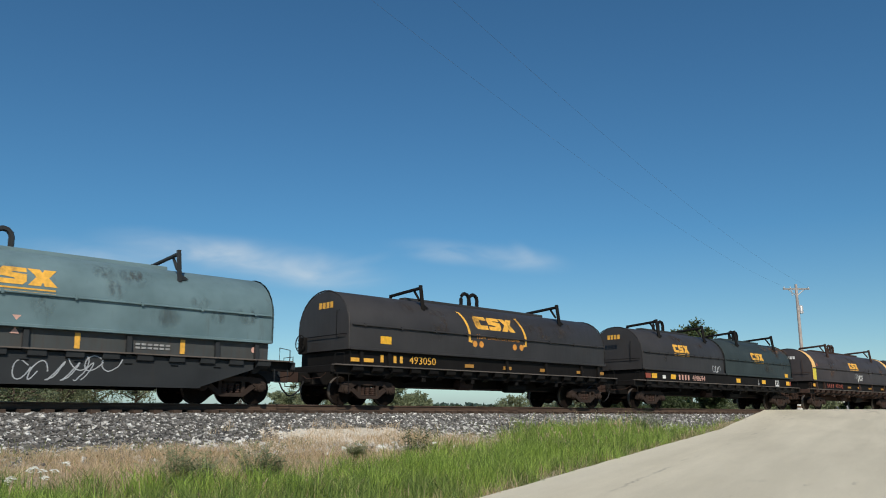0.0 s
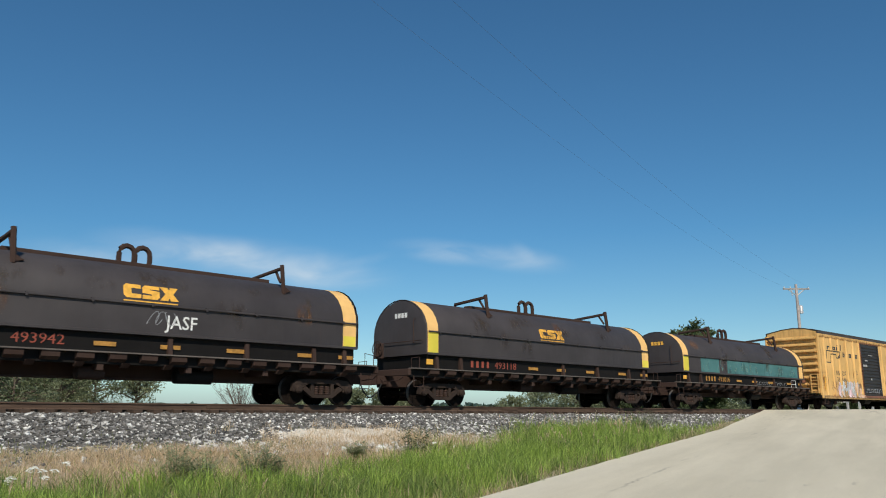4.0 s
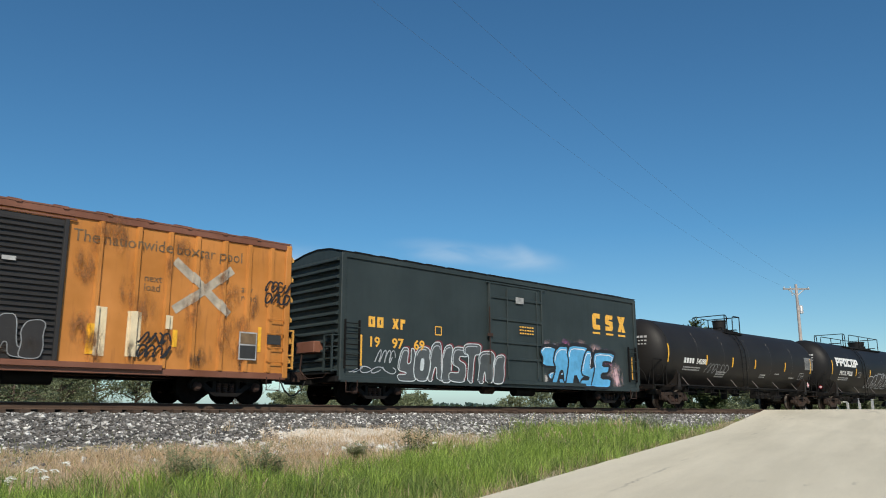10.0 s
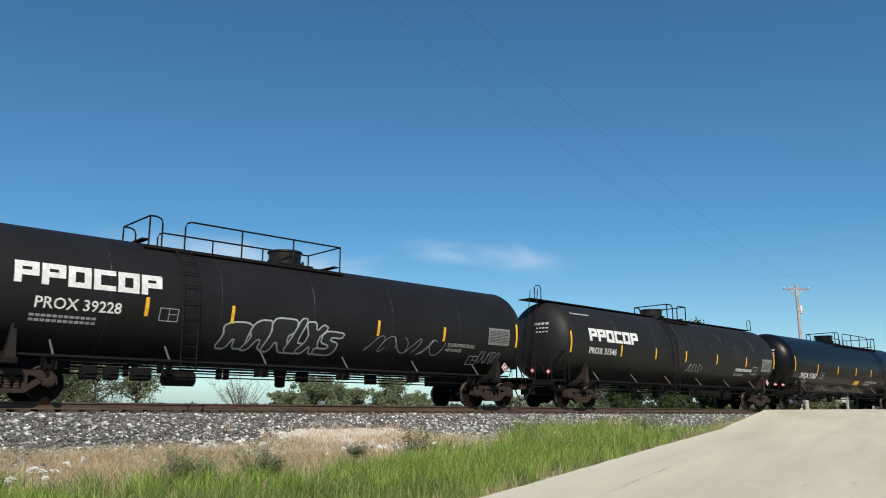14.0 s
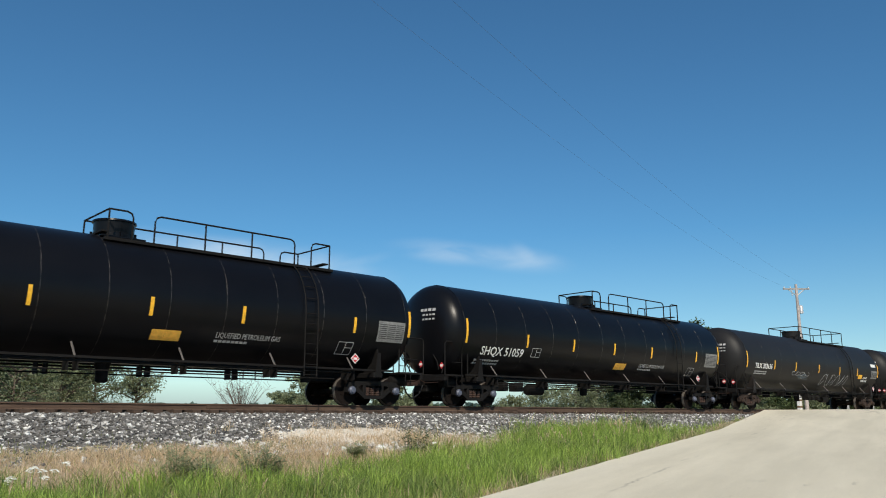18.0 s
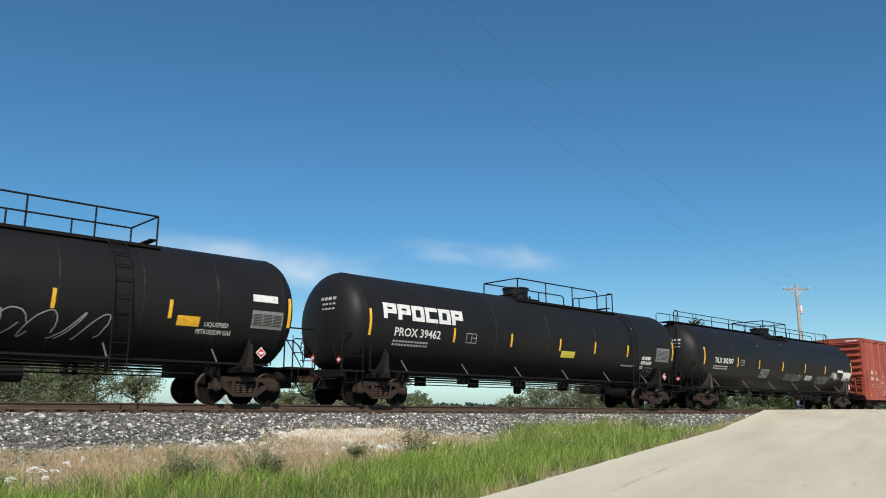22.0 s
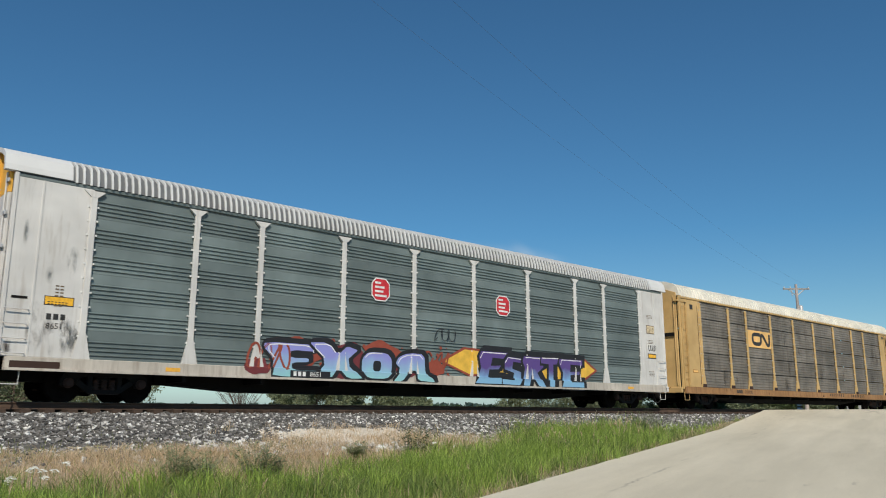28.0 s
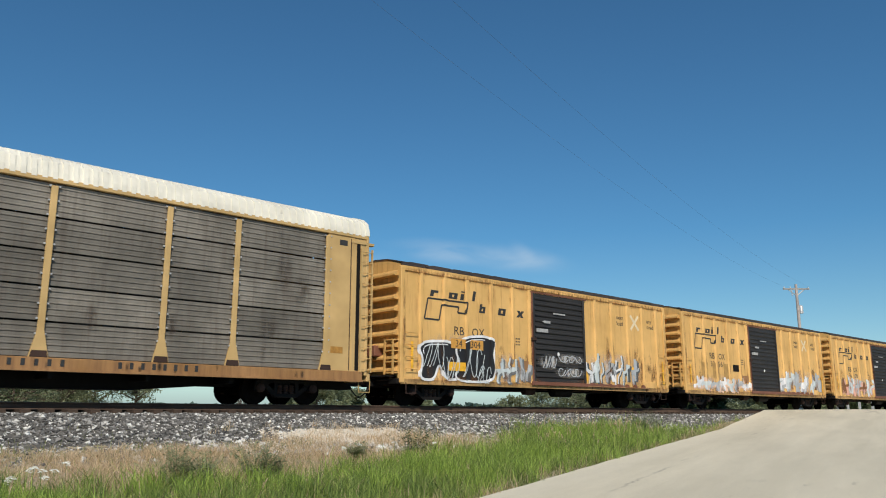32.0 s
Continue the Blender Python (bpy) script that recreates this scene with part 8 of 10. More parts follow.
hood_stains(car, -45.6 - c, -43.0 - c, 5, 151, STAIN_RUST, 2.9)
hood_stains(car, -57.0 - c, -43.2 - c, 14, 152, STAIN_BROWN)
part("graffiti", scrawl(-51.6 - c, -50.9 - c, 1.8, 2.1, 3, -1.424, 93, 0.04), SPRAY["grey"], car)
tagged_stuff("end_mark", bars(4, 0, 0, 0.13, 0.2, 0.05, 0).bend(lambda x, y, z: (-58.18 - c + y, -0.5 + x, 3.1 + z)), GOLD, car)

for x0, x1, h0, h1, tag, num in ((-41.2, -24.9, -39.7, -26.33, True, "493942"), (-24.9, -8.45, -23.43, -9.85, False, "493118"), (-8.45, 7.6, -6.99, 6.42, None, "493016")):
    # The trough is coloured black to include the shadow below the hood flange.
    car, c = coil_car(x0, x1, h0, h1, COILBROWN, "brown-black arched-hood steel coil car with yellow bands" if tag is not None else "brown-black arched-hood coil car with yellow bands and teal panels", stripes=True, frame_m=FRAMERUST, trough_m=FRAMEBLK)
    m = (h0 + h1) / 2 - c
    if tag is not None:
        brand_blocks(car, m - 0.75, 2.66, 1.45, 0.42, -1.42, GOLD, 0.04, HS)
    else:
        slab(car, -5.28 - c, -3.48 - c, 1.76, 2.46, -1.424, PATCHTEAL, "teal_panel")
        for i in range(4):
            slab(car, -2.64 + i * 2.07 - c, -2.64 + i * 2.07 + 2.062 - c, 1.76, 2.44, -1.424, PATCHTEAL, "teal_panel")
    if tag is None:
        rusty(car, -5.2 - c, 5.4 - c, 1.76, 1.95, 26, -1.43, 140, 0.33, STAIN_TEAL)
        rusty(car, -5.2 - c, 5.4 - c, 1.76, 1.95, 8, -1.44, 141, 0.33, STAIN_BROWN)
        part("graffiti", scrawl(0.6 - c, 4.2 - c, 1.30, 1.46, 12, -1.372, 143, 0.012), SPRAY["silver"], car)
        part("data_frame", Geo().tube([(4.5 - c, -1.51, 1.24), (4.5 - c, -1.51, 1.62), (5.1 - c, -1.51, 1.62), (5.1 - c, -1.51, 1.24)], 0.014, 4).tube([(4.5 - c, -1.51, 1.40), (5.1 - c, -1.51, 1.40)], 0.014, 4), WHITE, car, "small white wire grab frame")
    if tag:
        text(car, "JASF", -32.6 - c, 1.92, 0.5, -1.424, WHITE, 0.95, "graffiti", None, 0.004)
        part("graffiti", scrawl(-39.3 - c + 6.2, -39.3 - c + 6.9, 2.0, 2.35, 3, -1.424, 96, 0.016), SPRAY["silver"], car)
        disc(gg := Geo(), -38.9 - c, 2.72, 0.1, -1.42)
        part("small_mark", gg.bend(HS, 0.08), SPRAY["rust"], car)
    slab(car, h0 + 0.10 - c, h0 + 0.55 - c, 1.74, 2.48, -1.43, PATCHYEL, "yellow_panel")
    slab(car, h1 - 0.55 - c, h1 - 0.10 - c, 1.74, 2.1, -1.43, PATCHYEL if tag is not None else STRIPE, "yellow_panel")
    hood_stains(car, h0 + 0.8 - c, h1 - 1.6 - c, 12, int(num), STAIN_BROWN)
    hood_stains(car, h0 + 0.8 - c, h1 - 1.2 - c, 2, int(num) + 1, STAIN_RUST)
    coil_marks(car, c, h0 + 2.2, 1.36, num, SPRAY["rust"] if tag is not None else OLDGOLD)
    for x in (h0 + 0.05, h0 + 5.3, h0 + 7.0, h0 + 8.9, h0 + 11.2, h1 - 0.7):
        slab(car, x - c, x + (0.3 if x < h0 + 1 else 0.55) - c, 1.38, 1.49 if x > h0 + 1 else 1.56, -1.39, OLDGOLD if x > h0 + 1 else GOLD, "reflector")
    tagged_stuff("end_mark", bars(4, 0, 0, 0.13, 0.17, 0.05, 0).bend(lambda x, y, z: (h0 - 0.03 - c + y, -0.45 + x, 3.05 + z)), WHITE if tag is not None else GOLD, car)


# -- tank cars --
TR, TZ = 1.66, 2.70


def tank_surface(x, y, z):
    """Lays a flat drawing made at y = -TR on the tank's near side."""
    out = -TR - y
    a = math.asin(max(-0.99, min(0.99, (z - TZ) / TR)))
    return x, -(TR + out) * math.cos(a), TZ + (TR + out) * math.sin(a)


def tank_car(x0, x1, t0, t1, mat, label, dome, plat, ladder, seams=8, drum=(0.42, 0.5), full_rail=None, head=0.8, reflect=(), saddle=SADDLE, rust=False, low=None):
    """t0..t1 is the straight shell; dome and platform along the top, in the train's measure."""
    car = new_car("tank_car", x0, x1, label, "tank car")
    c = (x0 + x1) / 2
    a, b = t0 - c, t1 - c
    hp = [(k / 8 * math.pi / 2) for k in range(9)]
    part("shell", Geo().spin([(a, TR), (a + 0.02, TR), (b - 0.02, TR), (b, TR)], 0, TZ, 56), mat, car, "cylindrical steel tank shell", smooth=40)
    for s, x in ((-1, a), (1, b)):
        prof = [(x + s * head * math.sin(k), max(0.02, (TR - 0.004) * math.cos(k) ** 0.9)) for k in hp]
        part("tank_head", Geo().spin(prof if s > 0 else prof[::-1], 0, TZ, 56), mat, car, "domed tank end", smooth=40)
    for i in range(seams + 1):
        x = a + (b - a) * i / seams
        ring = [(x, (TR + 0.002) * math.cos(k * 0.2094), TZ + (TR + 0.002) * math.sin(k * 0.2094)) for k in range(31)]
        part("weld_seam", Geo().tube(ring, 0.007 if i not in (0, seams) else 0.013, 6, False), SEAM if i not in (0, seams) else mat, car, smooth=60)
    d = dome - c + 0.15
    dm = part("manway", Geo().spin([(TZ + TR - 0.06, drum[0] + 0.03), (TZ + TR + 0.06, drum[0] + 0.03), (TZ + TR + 0.07, drum[0]), (TZ + TR + drum[1] - 0.06, drum[0] + 0.02), (TZ + TR + drum[1] - 0.05, drum[0] + 0.06), (TZ + TR + drum[1], drum[0] + 0.05), (TZ + TR + drum[1] + 0.02, 0.1)], d, 0, 20, "z"), mat, car, "round valve housing on top", smooth=35)
    for k in range(8):
        w = k * 0.785
        part("bolt", Geo().box(d + (drum[0] + 0.08) * math.cos(w) - 0.03, d + (drum[0] + 0.08) * math.cos(w) + 0.03, (drum[0] + 0.08) * math.sin(w) - 0.03, (drum[0] + 0.08) * math.sin(w) + 0.03, TZ + TR - 0.05, TZ + TR + 0.1), mat, dm)
    part("dome_step", Geo().box(d - 0.6, d + 0.6, -0.75, 0.75, TZ + TR - 0.12, TZ + TR - 0.07, 0.01), mat, car)
    # walkway with a rail cage: open sections on both sides, closed ends
    for cage in plat:
        zt, secs = cage[0], [(u - c, v - c) for u, v in cage[1:]]
        p0, p1 = secs[0][0], secs[-1][1]
        zw = TZ + math.sqrt(TR * TR - 0.9) + 0.03
        for s in (-1, 1):
            part("platform", Geo().box(p0 - 0.1, p1 + 0.1, min(s * 0.72, s * 1.0), max(s * 0.72, s * 1.0), zw, zw + 0.09, 0.01), FRAMEBLK, car)
            for k, (u, v) in enumerate(secs):
                a0 = 0.16 if k else 0.02
                a1 = 0.16 if k < len(secs) - 1 else 0.02
                g = Geo().tube([(u, s * 0.92, zw), (u, s * 0.92, zt - a0), (u + a0 * 0.3, s * 0.92, zt - a0 * 0.3), (u + a0, s * 0.92, zt), (v - a1, s * 0.92, zt), (v - a1 * 0.3, s * 0.92, zt - a1 * 0.3), (v, s * 0.92, zt - a1), (v, s * 0.92, zw)], 0.026, 6)
                part("handrail", g, FRAMEBLK, car, smooth=60)
                n = round((v - u) / 1.6)
                for i in range(1, n):
                    x = u + (v - u) * i / n
                    part("rail_post", Geo().tube([(x, s * 0.92, zw), (x, s * 0.92, zt)], 0.026, 5), FRAMEBLK, car)
        for x in (p0, p1):
            part("end_rail", Geo().tube([(x, -0.92, zt), (x, 0.92, zt)], 0.026, 5), FRAMEBLK, car)
            part("end_step", Geo().box(x - 0.1, x + 0.1, -0.72, 0.72, TZ + TR + 0.01, TZ + TR + 0.05), FRAMEBLK, car)
    if full_rail:
        f0, f1, zt = full_rail[0] - c, full_rail[1] - c, full_rail[2]
        n = max(4, round((f1 - f0) / 1.9))
        part("running_board", Geo().box(f0, f1, -0.35, 0.35, TZ + TR + 0.03, TZ + TR + 0.07), FRAMEBLK, car)
        for s in (-1, 1):
            if zt > 0.3:
                g = Geo().tube([(f0, s * 0.5, TZ + TR - 0.1), (f0, s * 0.5, TZ + TR + zt - 0.1), (f0 + 0.1, s * 0.5, TZ + TR + zt), (f1 - 0.1, s * 0.5, TZ + TR + zt), (f1, s * 0.5, TZ + TR + zt - 0.1), (f1, s * 0.5, TZ + TR - 0.1)], 0.02, 6)
                part("handrail", g, FRAMEBLK, car, smooth=60)
                for i in range(1, n):
                    x = f0 + (f1 - f0) * i / n
                    part("rail_post", Geo().tube([(x, s * 0.5, TZ + TR - 0.1), (x, s * 0.5, TZ + TR + zt)], 0.018, 5), FRAMEBLK, car)
        for x in (f0 + 0.3, f1 - 0.3):
            part("grab_loop", Geo().tube([(x - 0.2, -0.45, TZ + TR), (x - 0.2, -0.45, TZ + TR + 0.5), (x - 0.1, -0.45, TZ + TR + 0.6), (x + 0.1, -0.45, TZ + TR + 0.6), (x + 0.2, -0.45, TZ + TR + 0.5), (x + 0.2, -0.45, TZ + TR)], 0.02, 6), FRAMEBLK, car, smooth=60)
        part("end_ladder", Geo().tube([(f0, -0.3, TZ + TR + 0.4), (f0 - 0.5, -0.3, 1.2)], 0.018, 5).tube([(f0, -0.7, TZ + TR + 0.4), (f0 - 0.5, -0.7, 1.2)], 0.018, 5), FRAMEBLK, car)
    # ladder that follows the shell
    for lx in ladder:
        u = lx - c
        for s in (-1, 1):
            g = Geo()
            for k in (-0.22, 0.22):
                pts = [(u + k, s * (TR + 0.08), 0.8), (u + k, s * (TR + 0.08), TZ)]
                pts += [(u + k, s * (TR + 0.08) * math.cos(w), TZ + (TR + 0.08) * math.sin(w)) for w in (0.25, 0.5, 0.75, 1.0)]
                g.tube(pts, 0.02, 5)
            for i in range(11):
                if i < 7:
                    yy, zz = s * (TR + 0.08), 0.85 + 0.3 * i
                else:
                    w = (i - 6) * 0.22
                    yy, zz = s * (TR + 0.08) * math.cos(w), TZ + (TR + 0.08) * math.sin(w)
                g.tube([(u - 0.22, yy, zz), (u + 0.22, yy, zz)], 0.013, 5)
            part("ladder", g, FRAMEBLK, car)
    # sills, saddles, running pipes
    h0, h1 = x0 - c, x1 - c
    for s, e, t in ((-1, h0, a), (1, h1, b)):
        e1, e2 = e - s * 0.5, t - s * 2.7
        part("stub_sill", Geo().box(min(e1, e2), max(e1, e2), -0.27, 0.27, 0.72, 1.12, 0.02), FRAMEBLK, car)
        part("draft_pocket", Geo().box(min(e1 - s * 0.1, e1 - s * 1.0), max(e1 - s * 0.1, e1 - s * 1.0), -0.34, 0.34, 0.50, 0.74, 0.02), FRAMEBLK, car)
        part("end_sill", Geo().box(min(e1, e1 - s * 0.12), max(e1, e1 - s * 0.12), -1.38, 1.38, 0.86, 1.02, 0.01), FRAMEBLK, car)
        part("brake_cylinder", Geo().spin([(e1 - s * 0.35, 0.04), (e1 - s * 0.4, 0.16), (e1 - s * 0.95, 0.16), (e1 - s * 1.0, 0.05)][::-s], -0.78, 0.80, 12), FRAMEBLK, car, smooth=40)
        part("end_platform", Geo().box(min(e1, e1 - s * 0.9), max(e1, e1 - s * 0.9), -1.4, 1.4, 1.02, 1.08), FRAMEBLK, car)
        x = t - s * 0.95
        top = 1.78
        for q in (-1, 1):
            part("saddle", Geo().prism([(q * 0.3, 0.85), (q * 1.42, 0.98), (q * 1.47, 1.08), (q * 1.44, top), (q * 1.38, top - 0.05), (q * 1.18, 1.36), (q * 0.9, 1.12), (q * 0.3, 1.0)], x - 0.03, x + 0.03), saddle, car, "grey saddle plate")
            part("saddle_web", Geo().prism([(x - 0.12, 1.0), (x + 0.12, 1.0), (x + 0.08, top - 0.13), (x - 0.03, top - 0.13)], min(q * 1.46, q * 1.50), max(q * 1.46, q * 1.50), "y"), saddle, car)
            part("bolster_beam", Geo().box(x - 0.18, x + 0.18, min(q * 0.2, q * 1.5), max(q * 0.2, q * 1.5), 0.85, 1.02, 0.02), FRAMEBLK, car)
            g = Geo()
            g.tube([(e1, q * 1.4, 1.05), (e1, q * 1.4, 2.14), (e1 - s * 0.08, q * 1.4, 2.22), (e1 - s * 1.0, q * 1.4, 2.22), (e1 - s * 1.08, q * 1.42, 2.14), (e1 - s * 1.08, q * 1.42, 1.05)], 0.024, 5)
            part("end_handrail", g, FRAMEBLK, car)
            stirrup(car, e1 - s * 0.35, 1.03, q * 1.4, FRAMEBLK)
            part("corner_ladder", Geo().tube([(e1 - s * 0.8, q * 1.42, 0.75), (e1 - s * 0.8, q * 1.42, 2.0)], 0.016, 5).tube([(e1 - s * 0.3, q * 1.42, 1.5), (e1 - s * 0.8, q * 1.42, 1.5)], 0.014, 5), FRAMEBLK, car)
        arc = [(e - s * 0.62, 0.95 * math.cos(w), 1.25 + 0.75 * math.sin(w)) for w in np.linspace(0, math.pi, 9)]
        part("end_rail", Geo().tube(arc, 0.02, 5), FRAMEBLK, car, smooth=60)
        part("end_brace", Geo().tube([(e1 - s * 0.2, -1.0, 1.1), (e1 - s * 0.75, -0.85, 2.05)], 0.018, 5), FRAMEBLK, car)
        if TR > 1.62:
            g = Geo()
            g.prism([(-0.12, 1.38), (0, 1.26), (0.12, 1.38), (0, 1.50)], 0, 0.006, "x")
            part("placard", g.bend(lambda px, py, pz: (e1 + s * 0.02 + px, -1.25 + py, pz)), SIGNRED, car, "small red and white warning placard")
            part("placard_mark", Geo().box(e1 + s * 0.02 - 0.004, e1 + s * 0.02 + 0.010, -1.32, -1.18, 1.34, 1.42), WHITE, car)
        if s > 0:
            u = t - s * (1.9 if saddle is FRAMEBLK else 0.62)
            part("placard", Geo().prism([(u - 0.165, 1.42), (u, 1.255), (u + 0.165, 1.42), (u, 1.585)], -1.528, -1.520, "y"), WHITE, car, "red warning diamond with white rim")
            part("placard_field", Geo().prism([(u - 0.13, 1.42), (u, 1.29), (u + 0.13, 1.42), (u, 1.55)], -1.532, -1.529, "y"), SIGNRED, car)
            part("placard_mark", Geo().box(u - 0.07, u + 0.07, -1.537, -1.533, 1.38, 1.45), WHITE, car)
        if s < 0 and TR > 1.59:
            def on_head(px, py, pz):
                r = min(0.999, math.hypot(px, pz - TZ) / TR)
                return t - head * math.sin(math.acos(r ** (1 / 0.9))) - 0.012 + py, px, pz
            for i in range(3):
                tagged_stuff("end_mark", bars(4, -0.85, TZ + 0.62 - 0.16 * i, 0.1 if i else 0.13, 0.10 if i == 0 else 0.06, 0.05, 0).bend(on_head), GREYWHITE, car)
        truck(car, t - s * 0.95 + 0.12, saddle is FRAMEBLK)
    brake_wheel(car, h0 + 0.62, 0.85, 1.9, FRAMEBLK)
    for q in (-1, 1):
        part("running_pipe", Geo().tube([(a + 1.9, q * 1.32, 1.0), (b - 1.9, q * 1.32, 1.0)], 0.03, 6), FRAMEBLK, car)
        part("lower_pipe", Geo().tube([(a + 2.3, q * 1.0, 0.80), (b - 2.3, q * 1.0, 0.80)], 0.02, 5), FRAMEBLK, car)
        part("side_rail", Geo().box(a + 0.3, b - 0.3, min(q * 1.36, q * 1.42), max(q * 1.36, q * 1.42), 1.06, 1.12), FRAMEBLK, car)
        for i in range(6):
            x = a + 1.9 + (b - a - 3.8) * i / 5
            part("rail_strut", Geo().tube([(x, q * 1.41, 1.1), (x - 0.03, q * 1.05, 1.56)], 0.026, 5), PIPEGREY, car, "short slanting strut")
            for dx in (-0.12, 0.12):
                part("pipe_hanger", Geo().box(x + dx - 0.018, x + dx + 0.018, min(q * 0.98, q * 1.33), max(q * 0.98, q * 1.33), 0.76, 1.06), FRAMEBLK, car)
    k = low if low is not None else 0.12
    u = (a + b) / 2 + (b - a) * k
    for i, (dx, w) in enumerate(((-1.2, 0.35), (-0.6, 0.3), (0.1, 0.45))):
        part("brake_gear", Geo().box(u + dx, u + dx + w, -0.9, -0.5, 0.58, 0.92, 0.03), FRAMEBLK, car)
    part("brake_reservoir", Geo().spin([(u + 0.9, 0.05), (u + 0.95, 0.2), (u + 1.8, 0.2), (u + 1.85, 0.05)], -0.7, 0.66, 12), FRAMEBLK, car, smooth=40)
    part("bottom_outlet", Geo().spin([(0.52, 0.10), (0.56, 0.16), (0.8, 0.16), (1.1, 0.24)], d, 0, 12, "z"), FRAMEBLK, car, smooth=40)
    for i, x in enumerate(reflect):
        hh = 0.48 if 0 < i < len(reflect) - 1 else 0.85
        slab(car, x - c - 0.047, x - c + 0.047, TZ - 0.52, TZ - 0.52 + hh, -TR - 0.004, REFLECT, "reflector", tank_surface)
    return car, c


def tank_print(car, c, x, z, cols, rows, m=None, w=0.10, h=0.06, lead=0.05):
    tagged_stuff("data_print", bars(cols, x - c, z, w, h, 0.03, -TR - 0.004, rows, lead).bend(tank_surface, 0.09), m or GREYWHITE, car)


def tank_box(car, c, x, z, s=0.32):
    """A ruled stencil frame in two fields."""
    g = Geo()
    w = 1.55 * s
    for p, q in (((0, 0), (w, 0)), ((w, 0), (w, s)), ((w, s), (0, s)), ((0, s), (0, 0)), ((0.5 * w, 0), (0.5 * w, s)), ((0.5 * w, 0.55 * s), (w, 0.55 * s))):
        ribbon(g, [(x - c + p[0], z + p[1]), (x - c + q[0], z + q[1])], 0.02, -TR - 0.004)
    part("stencil_box", g.bend(tank_surface, 0.09), GREYWHITE, car)


def tank_mark(car, c, x, z, number, size=0.42, m=None, first=4):
    m = m or WHITE
    if " " in number:
        text(car, number, x - c, z, size, -TR - 0.004, m, 1.0, "number", tank_surface, size * 0.012)
        return
    bar_row(car, m, first, x - c, z, size * 0.5, size * 0.70, size * 0.2, -TR - 0.004, tank_surface)
    text(car, number, x - c + first * size * 0.7 + 0.18, z, size, -TR - 0.004, m, 1.06, "number", tank_surface, size * 0.028)


def owner_blocks(car, c, x, z, w, h):
    """Six heavy white blocks in a row, some hollow."""
    b = w / 6
    y = -TR - 0.006
    for i, kind in enumerate("PPOCOP"):
        g = Geo()
        u, v = x - c + i * b + 0.03, x - c + (i + 1) * b - 0.03
        t = (v - u) * 0.3
        g.box(u, u + t, y - 0.002, y + 0.002, z, z + h).box(u + t, v, y - 0.002, y + 0.002, z + h - t * 0.8, z + h)
        if kind in "OC":
            g.box(u + t, v, y - 0.002, y + 0.002, z, z + t * 0.8)
        if kind in "OP":
            g.box(v - t, v, y - 0.0015, y + 0.0025, z if kind == "O" else z + 0.35 * h, z + h - t * 0.8)
        if kind == "P":
            g.box(u + t, v - t, y - 0.002, y + 0.002, z + 0.35 * h, z + 0.35 * h + t * 0.8)
        part("owner_block", g.bend(tank_surface, 0.09), WHITE, car, "heavy white block")


PANELDIM = plain("panel_dim", (0.20, 0.20, 0.195), 0.6, 0, 0.4, 14)


def panel_sheet(car, c, x, z, w, h):
    slab(car, x - c, x + w - c, z, z + h, -TR - 0.003, PANELDIM, "data_panel", tank_surface, 0.002)
    tagged_stuff("panel_rule", bars(3, x - c + 0.05, z + h - 0.12, w / 3 - 0.06, 0.024, 0.04, -TR - 0.007, 8, (h - 0.16) / 8 - 0.024).bend(tank_surface, 0.09), INK, car)


PIPEGREY = paint("pipe_grey", (0.095, 0.085, 0.078), (0.04, 0.034, 0.03), 0.5, rough=0.7, streak=False)
TR, TZ = 1.60, 2.63
car, c = tank_car(61.2, 79.95, 62.8, 78.57, TANKOLD, "weathered black tank car with a central dome and platform", 70.6, [(4.93, (69.6, 69.85), (70.45, 71.24))], [69.95], 6, (0.34, 0.55), reflect=(62.79, 66.31, 68.93, 71.41, 75.0, 78.4), saddle=SADDLE, low=0.2)
tank_mark(car, c, 64.2, 2.14, "54288", 0.345)
tank_print(car, c, 64.25, 1.92, 12, 2)
tank_print(car, c, 67.5, 1.8, 7, 3)
tank_print(car, c, 72.2, 1.8, 5, 2)
tank_print(car, c, 73.9, 1.9, 4, 1)
tank_print(car, c, 75.8, 1.75, 5, 1)
tank_box(car, c, 77.0, 1.72, 0.36)
panel_sheet(car, c, 77.6, 2.3, 1.1, 0.7)
part("graffiti", scrawl(66.3 - c, 68.6 - c, 1.75, 2.2, 6, -TR - 0.006, 301, 0.02).bend(tank_surface, 0.09), SPRAY["silver"], car)
slab(car, 77.5 - c, 78.6 - c, 1.35, 1.75, -TR - 0.004, FRAMERUST, "rust_patch", tank_surface)

TR, TZ = 1.66, 2.70
car, c = tank_car(79.95, 101.3, 81.35, 99.56, TANKBLK, "black tank car with white owner blocks and top platform", 90.2, [(5.0, (85.54, 85.9), (86.56, 91.84))], [86.5], 6, (0.5, 0.42), reflect=(81.5, 85.34, 87.77, 92.92, 95.8, 99.5), low=-0.28)
owner_blocks(car, c, 82.13, 2.72, 3.6, 0.52)
tank_mark(car, c, 82.65, 2.18, "PROX 39228", 0.38)
tank_print(car, c, 82.6, 1.98, 12, 2)
tank_box(car, c, 85.7, 2.1)
